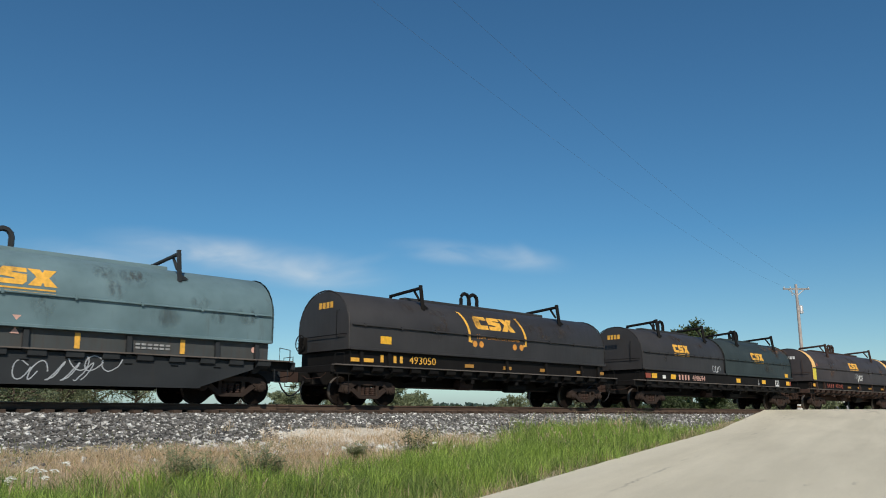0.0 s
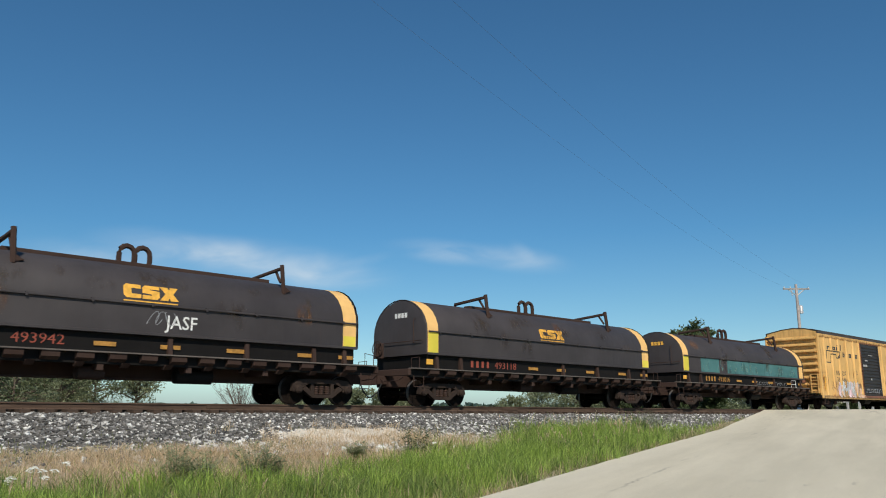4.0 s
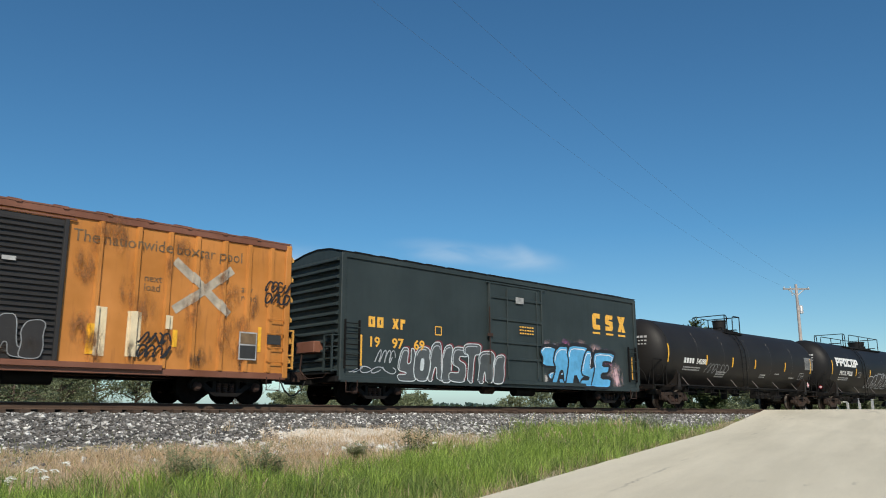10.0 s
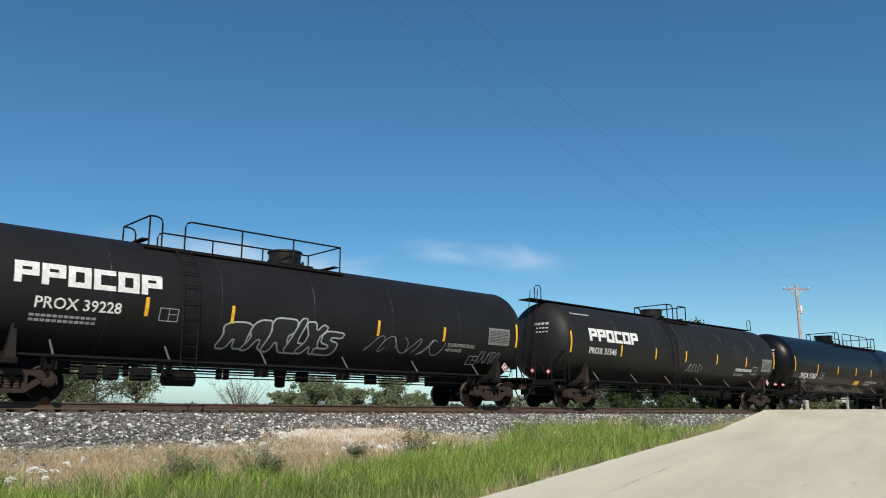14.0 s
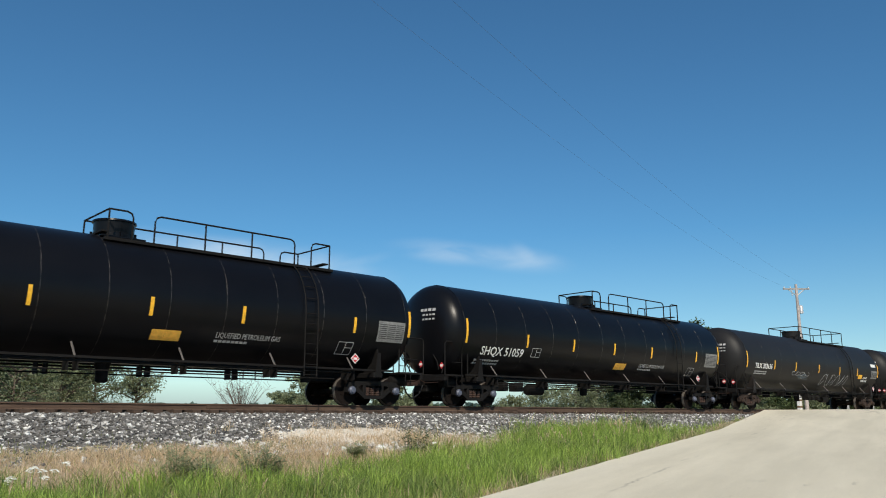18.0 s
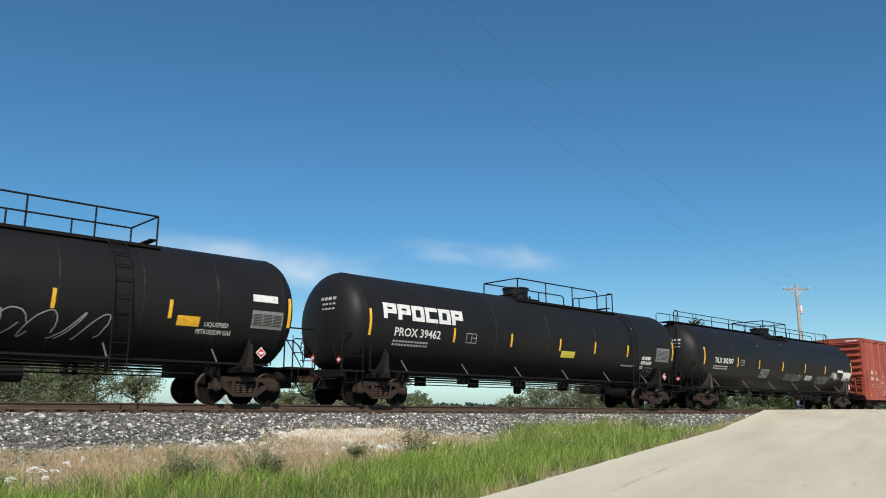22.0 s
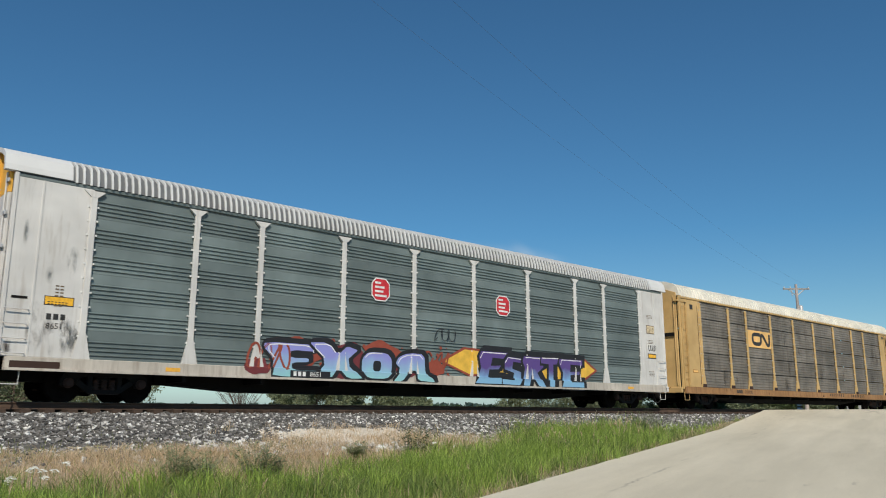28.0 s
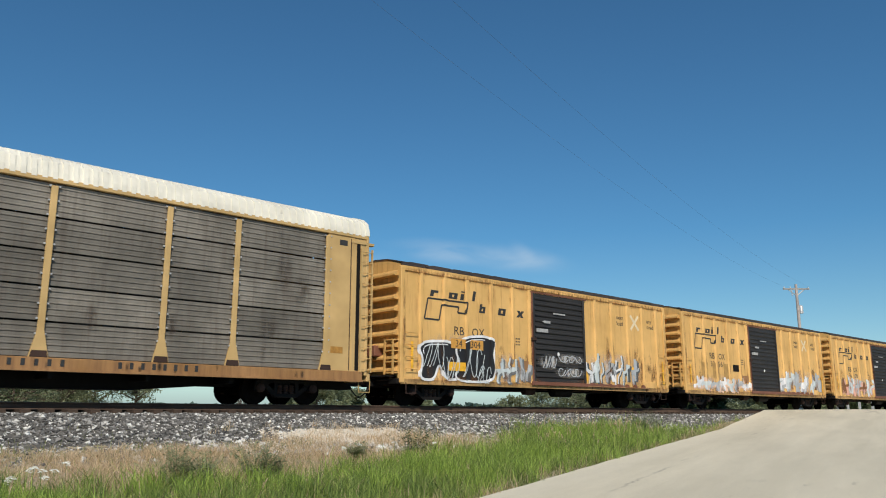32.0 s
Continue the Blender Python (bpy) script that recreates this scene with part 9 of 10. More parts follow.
for i, (kind, u, w, h) in enumerate((("tooth", 87.5, 0.95, 0.75), ("horn", 88.35, 0.85, 0.85), ("leg", 89.0, 0.85, 0.95), ("foot", 89.75, 0.55, 1.0), ("cross", 90.15, 0.75, 0.9), ("wave", 90.75, 0.75, 0.7))):
    fat(car, kind, u - c, 1.50, w, h, -TR - 0.004 - 0.003 * i, SPRAY["black"], SPRAY["grey"], 0.032, 0.25, 1, None, lambda g: g.bend(tank_surface, 0.12))
part("graffiti", scrawl(92.6 - c, 95.8 - c, 1.7, 2.2, 6, -TR - 0.006, 312, 0.02).bend(tank_surface, 0.09), SPRAY["silver"], car)
text(car, "LIQUEFIED PETROLEUM GAS", 96.05 - c, 2.02, 0.17, -TR - 0.004, GREYWHITE, 0.6, "lettering", tank_surface)
text(car, "NOT ODORIZED", 96.0 - c, 1.86, 0.14, -TR - 0.004, GREYWHITE, 0.72, "lettering", tank_surface)
tank_box(car, c, 97.25, 1.48, 0.28)
part("graffiti", scrawl(97.75 - c, 98.7 - c, 1.55, 1.95, 5, -TR - 0.006, 314, 0.02).bend(tank_surface, 0.09), SPRAY["silver"], car)
panel_sheet(car, c, 98.0, 2.2, 1.1, 0.6)

car, c = tank_car(101.3, 122.1, 103.0, 120.66, TANKOLD, "rust-streaked black tank car with full-length running board", 111.2, [(4.98, (111.29, 111.8), (112.2, 112.99))], [110.5], 6, (0.5, 0.42), reflect=(102.8, 106.3, 109.0, 111.6, 114.55, 117.6, 120.8), full_rail=(101.9, 120.9, 0.1), saddle=CASTING, low=0.2)
owner_blocks(car, c, 104.0, 2.72, 3.6, 0.52)
tank_print(car, c, 103.3, 3.80, 10, 1)
tank_mark(car, c, 104.0, 2.2, "PROX 31546", 0.36)
text(car, "LIQUEFIED PETROLEUM GAS", 116.6 - c, 1.93, 0.19, -TR - 0.004, WHITE, 0.72, "lettering", tank_surface, 0.004)
text(car, "NOT ODORIZED", 116.6 - c, 1.70, 0.16, -TR - 0.004, GREYWHITE, 0.85, "lettering", tank_surface)
tank_box(car, c, 118.4, 1.82, 0.36)
panel_sheet(car, c, 119.4, 2.0, 1.1, 0.65)
rr = random.Random(52)
for i in range(26):
    u, z1 = rr.uniform(103.6, 120.2) - c, rr.uniform(3.3, 4.1)
    w = rr.uniform(0.02, 0.09)
    fade = rr.uniform(0.4, 1.5)
    part("streak", Geo().prism([(u, z1), (u + w, z1), (u + w * 0.7, z1 - fade), (u + w * 0.4, z1 - fade)], -TR - 0.004, -TR - 0.002, "y").bend(tank_surface, 0.12), STAIN_GREY if i % 3 else STAIN_RUST, car)
part("graffiti", scrawl(111.8 - c, 113.2 - c, 1.75, 2.1, 5, -TR - 0.006, 313, 0.018).bend(tank_surface, 0.09), SPRAY["silver"], car)

TR, TZ = 1.69, 2.72
for x0, x1, t0, t1, num, dome, p, refl in ((122.1, 142.65, 123.4, 141.1, "SHQX 51067", 131.9, [(5.0, (131.56, 132.2), (132.8, 137.24), (137.85, 138.54))], (123.5, 126.6, 129.64, 132.57, 135.21, 139.07, 141.29)),
                                          (142.65, 163.4, 143.86, 161.75, "SHQX 51059", 152.6, [(5.0, (152.42, 153.0), (153.62, 158.1), (158.7, 159.34))], (143.98, 147.24, 150.07, 152.87, 155.72, 159.59, 161.68))):
    car, c = tank_car(x0, x1, t0, t1, TANKNEW, "glossy black tank car with bright white numbers and long top railings", dome, p, [t0 + 14.0], 11, (0.52, 0.45), reflect=refl, saddle=FRAMEBLK, low=-0.31)
    tank_mark(car, c, t0 + 0.95, 1.84, num, 0.42)
    tank_print(car, c, t0 + 0.8, 1.62, 10, 2)
    tank_box(car, c, t0 + 3.72, 1.88, 0.32)
    slab(car, t0 + 9.3 - c, t0 + 10.1 - c, 1.62, 1.88, -TR - 0.004, GOLD, "notice", tank_surface)
    text(car, "LIQUEFIED PETROLEUM GAS", t0 + 11.1 - c, 1.78, 0.20, -TR - 0.004, GREYWHITE, 0.8, "lettering", tank_surface)
    tank_print(car, c, t0 + 11.1, 1.66, 8, 1)
    tank_box(car, c, t0 + 15.2, 1.55, 0.36)
    panel_sheet(car, c, t0 + 16.6, 2.0, 1.1, 0.65)

TR, TZ = 1.66, 2.70
car, c = tank_car(163.4, 185.2, 164.75, 183.41, TANKBLK, "black tank car with sprayed outline letters and yellow placard", 174.05, [(5.0, (173.17, 179.79))], [178.7], 9, (0.52, 0.45), reflect=(164.85, 168.05, 170.75, 173.95, 177.1, 180.0, 183.6), low=0.05)
tank_mark(car, c, 165.75, 2.18, "TILX 303136", 0.38)
tank_print(car, c, 165.8, 1.98, 11, 2)
part("graffiti", scrawl(174.7 - c, 178.4 - c, 1.5, 2.15, 6, -TR - 0.006, 321, 0.03).bend(tank_surface, 0.09), SPRAY["silver"], car)
stain(car, 170.2 - c, 172.4 - c, 1.6, 2.2, -TR - 0.02, STAIN_GREY, "washed_paint")
part("graffiti", scrawl(170.4 - c, 172.6 - c, 1.95, 2.15, 4, -TR - 0.006, 322, 0.022).bend(tank_surface, 0.09), SPRAY["silver"], car)
slab(car, 180.22 - c, 180.85 - c, 2.02, 2.28, -TR - 0.004, REFLECT, "notice", tank_surface)
text(car, "LIQUEFIED", 181.0 - c, 2.05, 0.17, -TR - 0.004, WHITE, 0.9, "lettering", tank_surface)
text(car, "PETROLEUM GAS", 180.8 - c, 1.85, 0.17, -TR - 0.004, WHITE, 0.8, "lettering", tank_surface)
panel_sheet(car, c, 182.4, 2.1, 1.0, 0.5)
slab(car, 182.4 - c, 183.2 - c, 2.85, 3.05, -TR - 0.004, WHITE, "notice", tank_surface)

car, c = tank_car(185.2, 205.9, 186.45, 204.4, TANKBLK, "matt black tank car with white owner blocks and curved ladder", 195.2, [(5.0, (194.45, 199.66), (200.35, 200.8))], [201.2], 6, (0.5, 0.42), reflect=(186.6, 190.31, 193.27, 196.14, 198.43, 200.79, 204.4), low=0.25)
owner_blocks(car, c, 187.1, 2.76, 3.65, 0.52)
tank_mark(car, c, 187.6, 2.24, "PROX 39462", 0.38)
tank_print(car, c, 187.6, 2.04, 12, 2)
tank_box(car, c, 190.9, 2.2)
slab(car, 196.28 - c, 197.14 - c, 1.95, 2.2, -TR - 0.004, PATCHYEL, "notice", tank_surface)
tank_print(car, c, 200.55, 1.78, 8, 1)
for word, z in (("LIQUEFIED", 2.12), ("PETROLEUM", 1.92), ("GAS", 1.72)):
    text(car, word, 201.95 - c, z, 0.175, -TR - 0.004, WHITE, 0.85, "lettering", tank_surface, 0.008)
tank_box(car, c, 202.45, 1.42, 0.36)
panel_sheet(car, c, 203.05, 2.08, 1.05, 0.6)

TR, TZ = 1.60, 2.66
car, c = tank_car(205.9, 227.7, 207.15, 226.13, TANKBLK, "black tank car with white numbers and a full-length top handrail", 216.7, [(4.97, (215.4, 218.3))], [], 6, (0.5, 0.42), saddle=paint("saddle_worn", (0.055, 0.047, 0.042), (0.028, 0.022, 0.018), 0.6), reflect=(207.45, 210.85, 213.25, 216.1, 219.05, 221.9, 226.0), full_rail=(206.6, 225.4, 0.55), low=0.22)
tank_mark(car, c, 208.45, 2.28, "TILX 302107", 0.355)
tank_print(car, c, 208.4, 2.08, 11, 2)
tank_box(car, c, 211.15, 2.25, 0.26)
slab(car, 219.3 - c, 220.2 - c, 1.72, 1.98, -TR - 0.004, SPRAY["sage"], "notice", tank_surface)
for i, (u, v, p, q) in enumerate(((213.5, 214.5, 1.7, 2.15), (216.6, 218.8, 1.65, 2.0), (221.0, 222.6, 1.55, 2.0), (222.8, 223.6, 1.95, 2.25))):
    part("graffiti", scrawl(u - c, v - c, p, q, 9, -TR - 0.006, 330 + i, 0.022).bend(tank_surface, 0.09), SPRAY["silver"], car)
slab(car, 224.7 - c, 225.9 - c, 1.85, 2.35, -TR - 0.004, WHITE, "notice", tank_surface)
tagged_stuff("notice_print", bars(3, 224.78 - c, 2.0, 0.3, 0.02, 0.06, -TR - 0.008, 6, 0.03).bend(tank_surface, 0.09), FADEINK, car)
slab(car, 225.3 - c, 225.8 - c, 1.89, 1.95, -TR - 0.008, INK, "notice_field", tank_surface)
stain(car, 222.6 - c, 223.9 - c, 1.75, 2.35, -TR - 0.02, STAIN_PALE, "washed_paint")
slab(car, 223.8 - c, 224.6 - c, 2.30, 2.45, -TR - 0.004, WHITE, "notice", tank_surface)


# -- autoracks --
def autorack(x0, x1, b0, b1, posts, frame_m, panel_m, roof_m, label, end_top, sheets, roof_gap, sill_m=None, white_door=False, press=4, depth=0.02, crowd=1.0, gusset=True):
    car = new_car("autorack", x0, x1, label, "autorack")
    c = (x0 + x1) / 2
    a, b = b0 - c, b1 - c
    W, WF, z0, zt = 1.50, 1.80, 1.02, 5.36
    sill_m = sill_m or frame_m
    pp = [p - c for p in posts]
    for s in (-1, 1):
        W = 1.50 if s < 0 else WF

        def yy(lo, hi):
            return (s * lo, s * hi) if s > 0 else (s * hi, s * lo)
        part("side_sill", Geo().box(a + 0.2, b - 0.2, *yy(W - 0.1, W + 0.05), 0.72, z0, 0.015), sill_m, car)
        part("sill_lip", Geo().box(a + 0.2, b - 0.2, *yy(W - 0.1, W + 0.08), 0.70, 0.76), sill_m, car)
        part("top_rail", Geo().box(a + 0.05, b - 0.05, *yy(W - 0.08, W + (0.0 if white_door else 0.035)), zt - 0.10, zt + (-0.01 if white_door else 0.02), 0.012), panel_m if white_door else frame_m, car)
        # corner cabins at both ends
        for u, v, at in ((a + 0.02, pp[0], 0.35), (pp[-1], b - 0.02, 0.62)):
            part("corner_panel", Geo().box(u, v, *yy(W - 0.05, W), z0, zt - 0.1, 0.01), frame_m, car)
            part("corner_seam", Geo().box(u + (v - u) * at - 0.02, u + (v - u) * at + 0.02, *yy(W, W + 0.02), z0, zt - 0.1), frame_m, car)
        for u in (a + 0.05, b - 0.05):
            part("corner_post", Geo().box(u - 0.05, u + 0.05, *yy(W - 0.08, W + 0.03), 0.9, zt, 0.015), frame_m, car)
        # screens: long pressed sheets, one above the other
        for i in range(len(pp) - 1):
            u, v = pp[i] + 0.02, pp[i + 1] - 0.02
            h = (zt - 0.1 - z0) / sheets
            for k in range(sheets):
                gap = 0.003 if white_door else 0.024
                lo = z0 + h * k + gap
                hi = lo + h - 2 * gap
                g = Geo()
                P = [(s * (W - 0.055), lo)]
                for j in range(press):
                    q = (hi - lo) / (press + crowd)
                    e = lo + q * (j + 0.5)
                    P += [(s * (W - 0.055), e + q * 0.30), (s * (W - 0.055 + depth), e + q * 0.42), (s * (W - 0.055 + depth), e + q * 0.58), (s * (W - 0.055), e + q * 0.70)]
                P.append((s * (W - 0.055), hi))
                P += [(s * (W - 0.075), hi), (s * (W - 0.075), lo)]
                g.prism(P, u, v)
                part("screen_panel", g, panel_m, car)
        for p in pp:
            g = Geo().box(p - 0.08, p + 0.08, *yy(W - 0.03, W + 0.035), z0 + 0.5, zt - 0.18, 0.012)
            g.prism([(p - 0.22, z0), (p + 0.22, z0), (p + 0.08, z0 + 0.62), (p - 0.08, z0 + 0.62)], *yy(W - 0.03, W + 0.04), "y")
            if gusset:
                g.prism([(p - 0.08, zt - 0.30), (p + 0.08, zt - 0.30), (p + 0.26, zt - 0.14), (p - 0.26, zt - 0.14)], *yy(W - 0.03, W + 0.04), "y")
            else:
                part("post_foot", Geo().prism([(p - 0.2, z0 + 0.005), (p + 0.2, z0 + 0.005), (p + 0.17, z0 + 0.16), (p - 0.17, z0 + 0.16)], *yy(W + 0.04, W + 0.05), "y"), FRAMERUST, car)
            po = part("side_post", g, frame_m, car)
            bolts = Geo()
            for k in range(11):
                z = z0 + 0.55 + k * 0.36
                for e in (-0.11, 0.11):
                    bolts.box(p + e - 0.022, p + e + 0.022, *yy(W - 0.03, W + 0.02), z - 0.022, z + 0.022)
            tagged_stuff("post_bolts", bolts, WHITE if frame_m is RACKWHITE else ZINC, po)
        for u in (a + 0.08, b - 0.62 if white_door else b - 0.32):
            rungs(car, u, u + (0.5 if white_door else 0.42), [1.1 + 0.34 * i for i in range(4 if white_door else 12)], s * (W + 0.02), frame_m, "side_ladder", not white_door)
            stirrup(car, u + 0.25, 0.75, s * (W - 0.02), frame_m)
    # roof: an arch with closely set pressed ribs
    W = 1.50
    n = 10
    mid, half = (WF - W) / 2, (WF + W) / 2
    prof = [(-W - 0.02, zt)] + [(mid - half * math.cos(math.pi * i / n), zt + 0.14 + (0.62 if white_door else 0.67) * math.sin(math.pi * i / n) ** 0.75) for i in range(n + 1)] + [(WF + 0.02, zt)]
    rf = part("roof", Geo().prism(prof, a + 0.1, b - 0.1), roof_m, car, "arched ribbed roof", smooth=30)
    r0, r1 = (a + 1.3, b - 1.0) if white_door else (a + 0.15, b - 0.15)
    k = int((r1 - r0) / roof_gap)
    up = 0.045 if white_door else 0.022
    rib_p = [(-W - 0.02 - up, zt - 0.02)] + [(p * (1.0 + up * 0.6), q + up) for p, q in prof[1:-1]] + [(WF + 0.02 + up, zt - 0.02), (WF, zt - 0.02)] + [(p * 0.99, q - 0.02) for p, q in prof[1:-1]][::-1] + [(-W, zt - 0.02)]
    # On the grey roof the white rib colour paints in highlights between darker gaps.
    for i in range(k):
        x = r0 + (r1 - r0) * (i + 0.5) / k
        part("roof_rib", Geo().prism(rib_p, x - roof_gap * (0.14 if white_door else 0.26), x + roof_gap * (0.14 if white_door else 0.26)), ROOFBRIGHT if white_door else roof_m, rf)
    for u, v in ((a, a + (1.3 if white_door else 0.14)), (b - (1.0 if white_door else 0.14), b)):
        part("roof_cap", Geo().prism([(p * 1.02, zt + (q - zt) * 1.03 + 0.02) for p, q in prof], u, v), ROOFBRIGHT if white_door else roof_m, rf)
    # end doors, folded round the corner
    cut = 4.88 if white_door else 4.3
    for s, x in ((-1, a), (1, b)):
        if white_door:
            ring = [(p * 1.02, zt + (q - zt) * 1.03 + 0.02) for p, q in prof]
            inner = [(mid + (p - mid) * 0.955, zt + (q - zt) * 0.90) for p, q in prof]
            part("roof_hood", Geo().prism(ring + inner[::-1], min(x, x + s * 0.24), max(x, x + s * 0.24)), ROOFBRIGHT, rf, "white rim of the arched roof end")
        for j in range(4):
            y0, y1 = -W + 0.12 + j * 0.765, -W + 0.12 + (j + 1) * 0.765 - 0.03
            dx = s * (0.16 if j in (1, 2) else 0.08)
            zz = zt + (0.70 if j in (1, 2) else 0.42)
            dr = part("end_door", Geo().box(min(x - s * 0.02, x + dx), max(x - s * 0.02, x + dx), y0, y1, 0.95, cut, 0.02), frame_m, car, "tall folding end door leaf")
            if white_door:
                xe = x + dx
                bolts = Geo()
                for k in range(14):
                    for q in (y0 + 0.05, y1 - 0.05):
                        bolts.box(min(xe, xe + s * 0.012), max(xe, xe + s * 0.012), q - 0.018, q + 0.018, 1.15 + 0.3 * k - 0.018, 1.15 + 0.3 * k + 0.018)
                tagged_stuff("door_bolts", bolts, ZINC, dr)
                part("door_gap", Geo().box(min(xe, xe + s * 0.006), max(xe, xe + s * 0.006), y1 - 0.015, y1 + 0.02, 1.0, cut), FRAMERUST, dr)
                for q, lo, hi in ((y0 + 0.30, 1.25, 3.1), (y0 + 0.30, 3.35, 4.6)) if j == 1 else ():
                    part("door_track_slot", Geo().box(min(xe, xe + s * 0.008), max(xe, xe + s * 0.008), q - 0.035, q + 0.035, lo, hi), FRAMEBLK, dr, "dark upright slot")
                if j == 0:
                    for k, z in enumerate((1.25, 1.95, 2.75, 3.55, 4.35, 5.15)):
                        part("hinge", Geo().box(min(xe, xe + s * 0.05), max(xe, xe + s * 0.05), y0 - 0.07, y0 + 0.09, z - 0.05, z + 0.05, 0.01), ZINC, dr, "grey hinge bracket")
                    for z, n_ in ((3.62, 3), (3.42, 4)):
                        tagged_stuff("door_mark", bars(n_, 0, z, 0.05, 0.12, 0.025, 0).bend(lambda px, py, pz: (xe + s * 0.006 + py, y0 + 0.42 - px, pz)), INK, dr)
                    for z in (1.75, 2.2):
                        tagged_stuff("door_print", bars(3, 0, z, 0.05, 0.025, 0.025, 0, 5, 0.04).bend(lambda px, py, pz: (xe + s * 0.006 + py, y0 + 0.40 - px, pz)), FADEINK, dr)
            part("door_top", Geo().prism([(y0, cut), (y1, cut), (y1, zz - (0.25 if j == 3 else 0)), (y0, zz - (0.25 if j == 0 else 0))], min(x, x + dx), max(x, x + dx)), end_top, dr)
            part("door_rod", Geo().tube([(x + dx + s * 0.03, y0 + 0.1, 1.1), (x + dx + s * 0.03, y0 + 0.1, zt)], 0.025, 5), frame_m, dr)
        part("end_sill", Geo().box(min(x, x + s * 0.15), max(x, x + s * 0.15), -W, WF, 0.72, 0.98, 0.02), frame_m, car)
        if not white_door:
            part("door_slot", Geo().box(min(x, x + s * 0.17), max(x, x + s * 0.17), -W + 0.25, -W + 0.75, 3.42, 3.58), FRAMEBLK, car, "dark slot in the end door")
            part("door_seam", Geo().box(min(x, x + s * 0.175), max(x, x + s * 0.175), -W + 0.86, -W + 0.89, 1.0, 5.2), FRAMERUST, car)
            part("end_canopy", Geo().box(min(x - s * 0.7, x + s * 0.2), max(x - s * 0.7, x + s * 0.2), -W - 0.03, -W + 0.15, zt - 0.28, zt - 0.2), frame_m, car)
    part("deck", Geo().box(a, b, -W + 0.1, WF - 0.1, 0.92, 1.0), FRAMEBLK, car)
    part("center_sill", Geo().box(a - 0.3, b + 0.3, -0.3, 0.3, 0.5, 0.92, 0.02), FRAMEBLK, car)
    part("fishbelly_sill", Geo().prism([(a + 4.2, 0.55), (a + 7.0, 0.34), (b - 7.0, 0.34), (b - 4.2, 0.55), (b - 4.2, 0.92), (a + 4.2, 0.92)], -0.42, 0.42, "y"), FRAMEBLK, car, "deep black centre sill")
    for i in range(9):
        x = a + 4.6 + (b - a - 9.2) * i / 8
        part("cross_bearer", Geo().box(x - 0.06, x + 0.06, -W + 0.1, W - 0.1, 0.55, 0.9), FRAMEBLK, car)
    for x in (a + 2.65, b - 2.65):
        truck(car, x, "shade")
    return car, c, -W - 0.036


car, c, y = autorack(245.35, 275.3, 246.2, 274.2, [248.06, 250.85, 252.86, 255.81, 258.74, 261.6, 264.57, 267.53, 269.51, 272.21], RACKWHITE, PANELGREEN, ROOFGREY, "white-framed autorack with grey-green ribbed screens and yellow end tops",
                     ENDYELLOW, 6, 0.176, SILLWHITE, True, 4, 0.034, 2.6)
def octagon(x, z, r, y0, y1):
    k = 0.45 * r
    return Geo().prism([(x - r, z - r + k), (x - r + k, z - r), (x + r - k, z - r), (x + r, z - r + k), (x + r, z + r - k), (x + r - k, z + r), (x - r + k, z + r), (x - r, z + r - k)], y0, y1, "y")


for x in (257.3, 263.15):
    sign = part("emblem_panel", octagon(x - c, 3.7, 0.38, -1.498, -1.494), WHITE, car, "red octagonal emblem with a white edge")
    part("emblem_face", octagon(x - c, 3.7, 0.34, -1.501, -1.497), SIGNRED, sign)
    for i in range(4):
        part("emblem_mark", Geo().box(x - 0.24 - c, x + (0.2 if i % 2 else 0.1) + 0.05 * i - 0.1 - c, -1.504, -1.500, 3.88 - i * 0.14, 3.95 - i * 0.14), WHITE, sign)
rusty(car, 246.4 - c, 247.9 - c, 1.05, 1.5, 12, y + 0.02, 505, 0.35, STAIN_BROWN)
rusty(car, 246.4 - c, 247.9 - c, 1.1, 4.2, 6, y + 0.018, 506, 0.5, STAIN_GREY)
slab(car, 246.4 - c, 246.75 - c, 2.36, 2.42, y + 0.03, FRAMEBLK, "slot")
slab(car, 247.12 - c, 247.80 - c, 2.26, 2.48, y + 0.031, INK, "notice_frame")
slab(car, 247.14 - c, 247.78 - c, 2.28, 2.46, y + 0.028, REFLECT, "notice")
tagged_stuff("notice_print", bars(6, 247.2 - c, 2.33, 0.05, 0.02, 0.03, y + 0.024, 2, 0.03), INK, car)
bar_row(car, INK, 3, 247.2 - c, 1.92, 0.11, 0.14, 0.05, y + 0.03)
text(car, "8651", 247.2 - c, 1.70, 0.2, y + 0.03, INK, 1.0, "number")
tagged_stuff("data_print", bars(2, 247.35 - c, 2.72, 0.08, 0.03, 0.03, y + 0.03, 7, 0.05), FADEINK, car)
RACK_POSTS = [248.06, 250.85, 252.86, 255.81, 258.74, 261.6, 264.57, 267.53, 269.51, 272.21]
lay = drape([(p - c - 0.11, p - c + 0.11, 0.062) for p in RACK_POSTS], (1.02, 0.076))
yp = -1.482
for i, (u, z0, r, m) in enumerate(((252.9, 1.05, 0.4, "maroon"), (254.3, 1.45, 0.8, "rust"), (256.0, 1.35, 0.9, "maroon"), (257.4, 1.6, 0.7, "rust"), (258.6, 1.35, 0.7, "maroon"), (259.7, 1.25, 0.45, "rust"))):
    blob(car, u - c, z0, r, yp - 0.001 - 0.0008 * i, SPRAY[m], 800 + i, 0.6, lay)
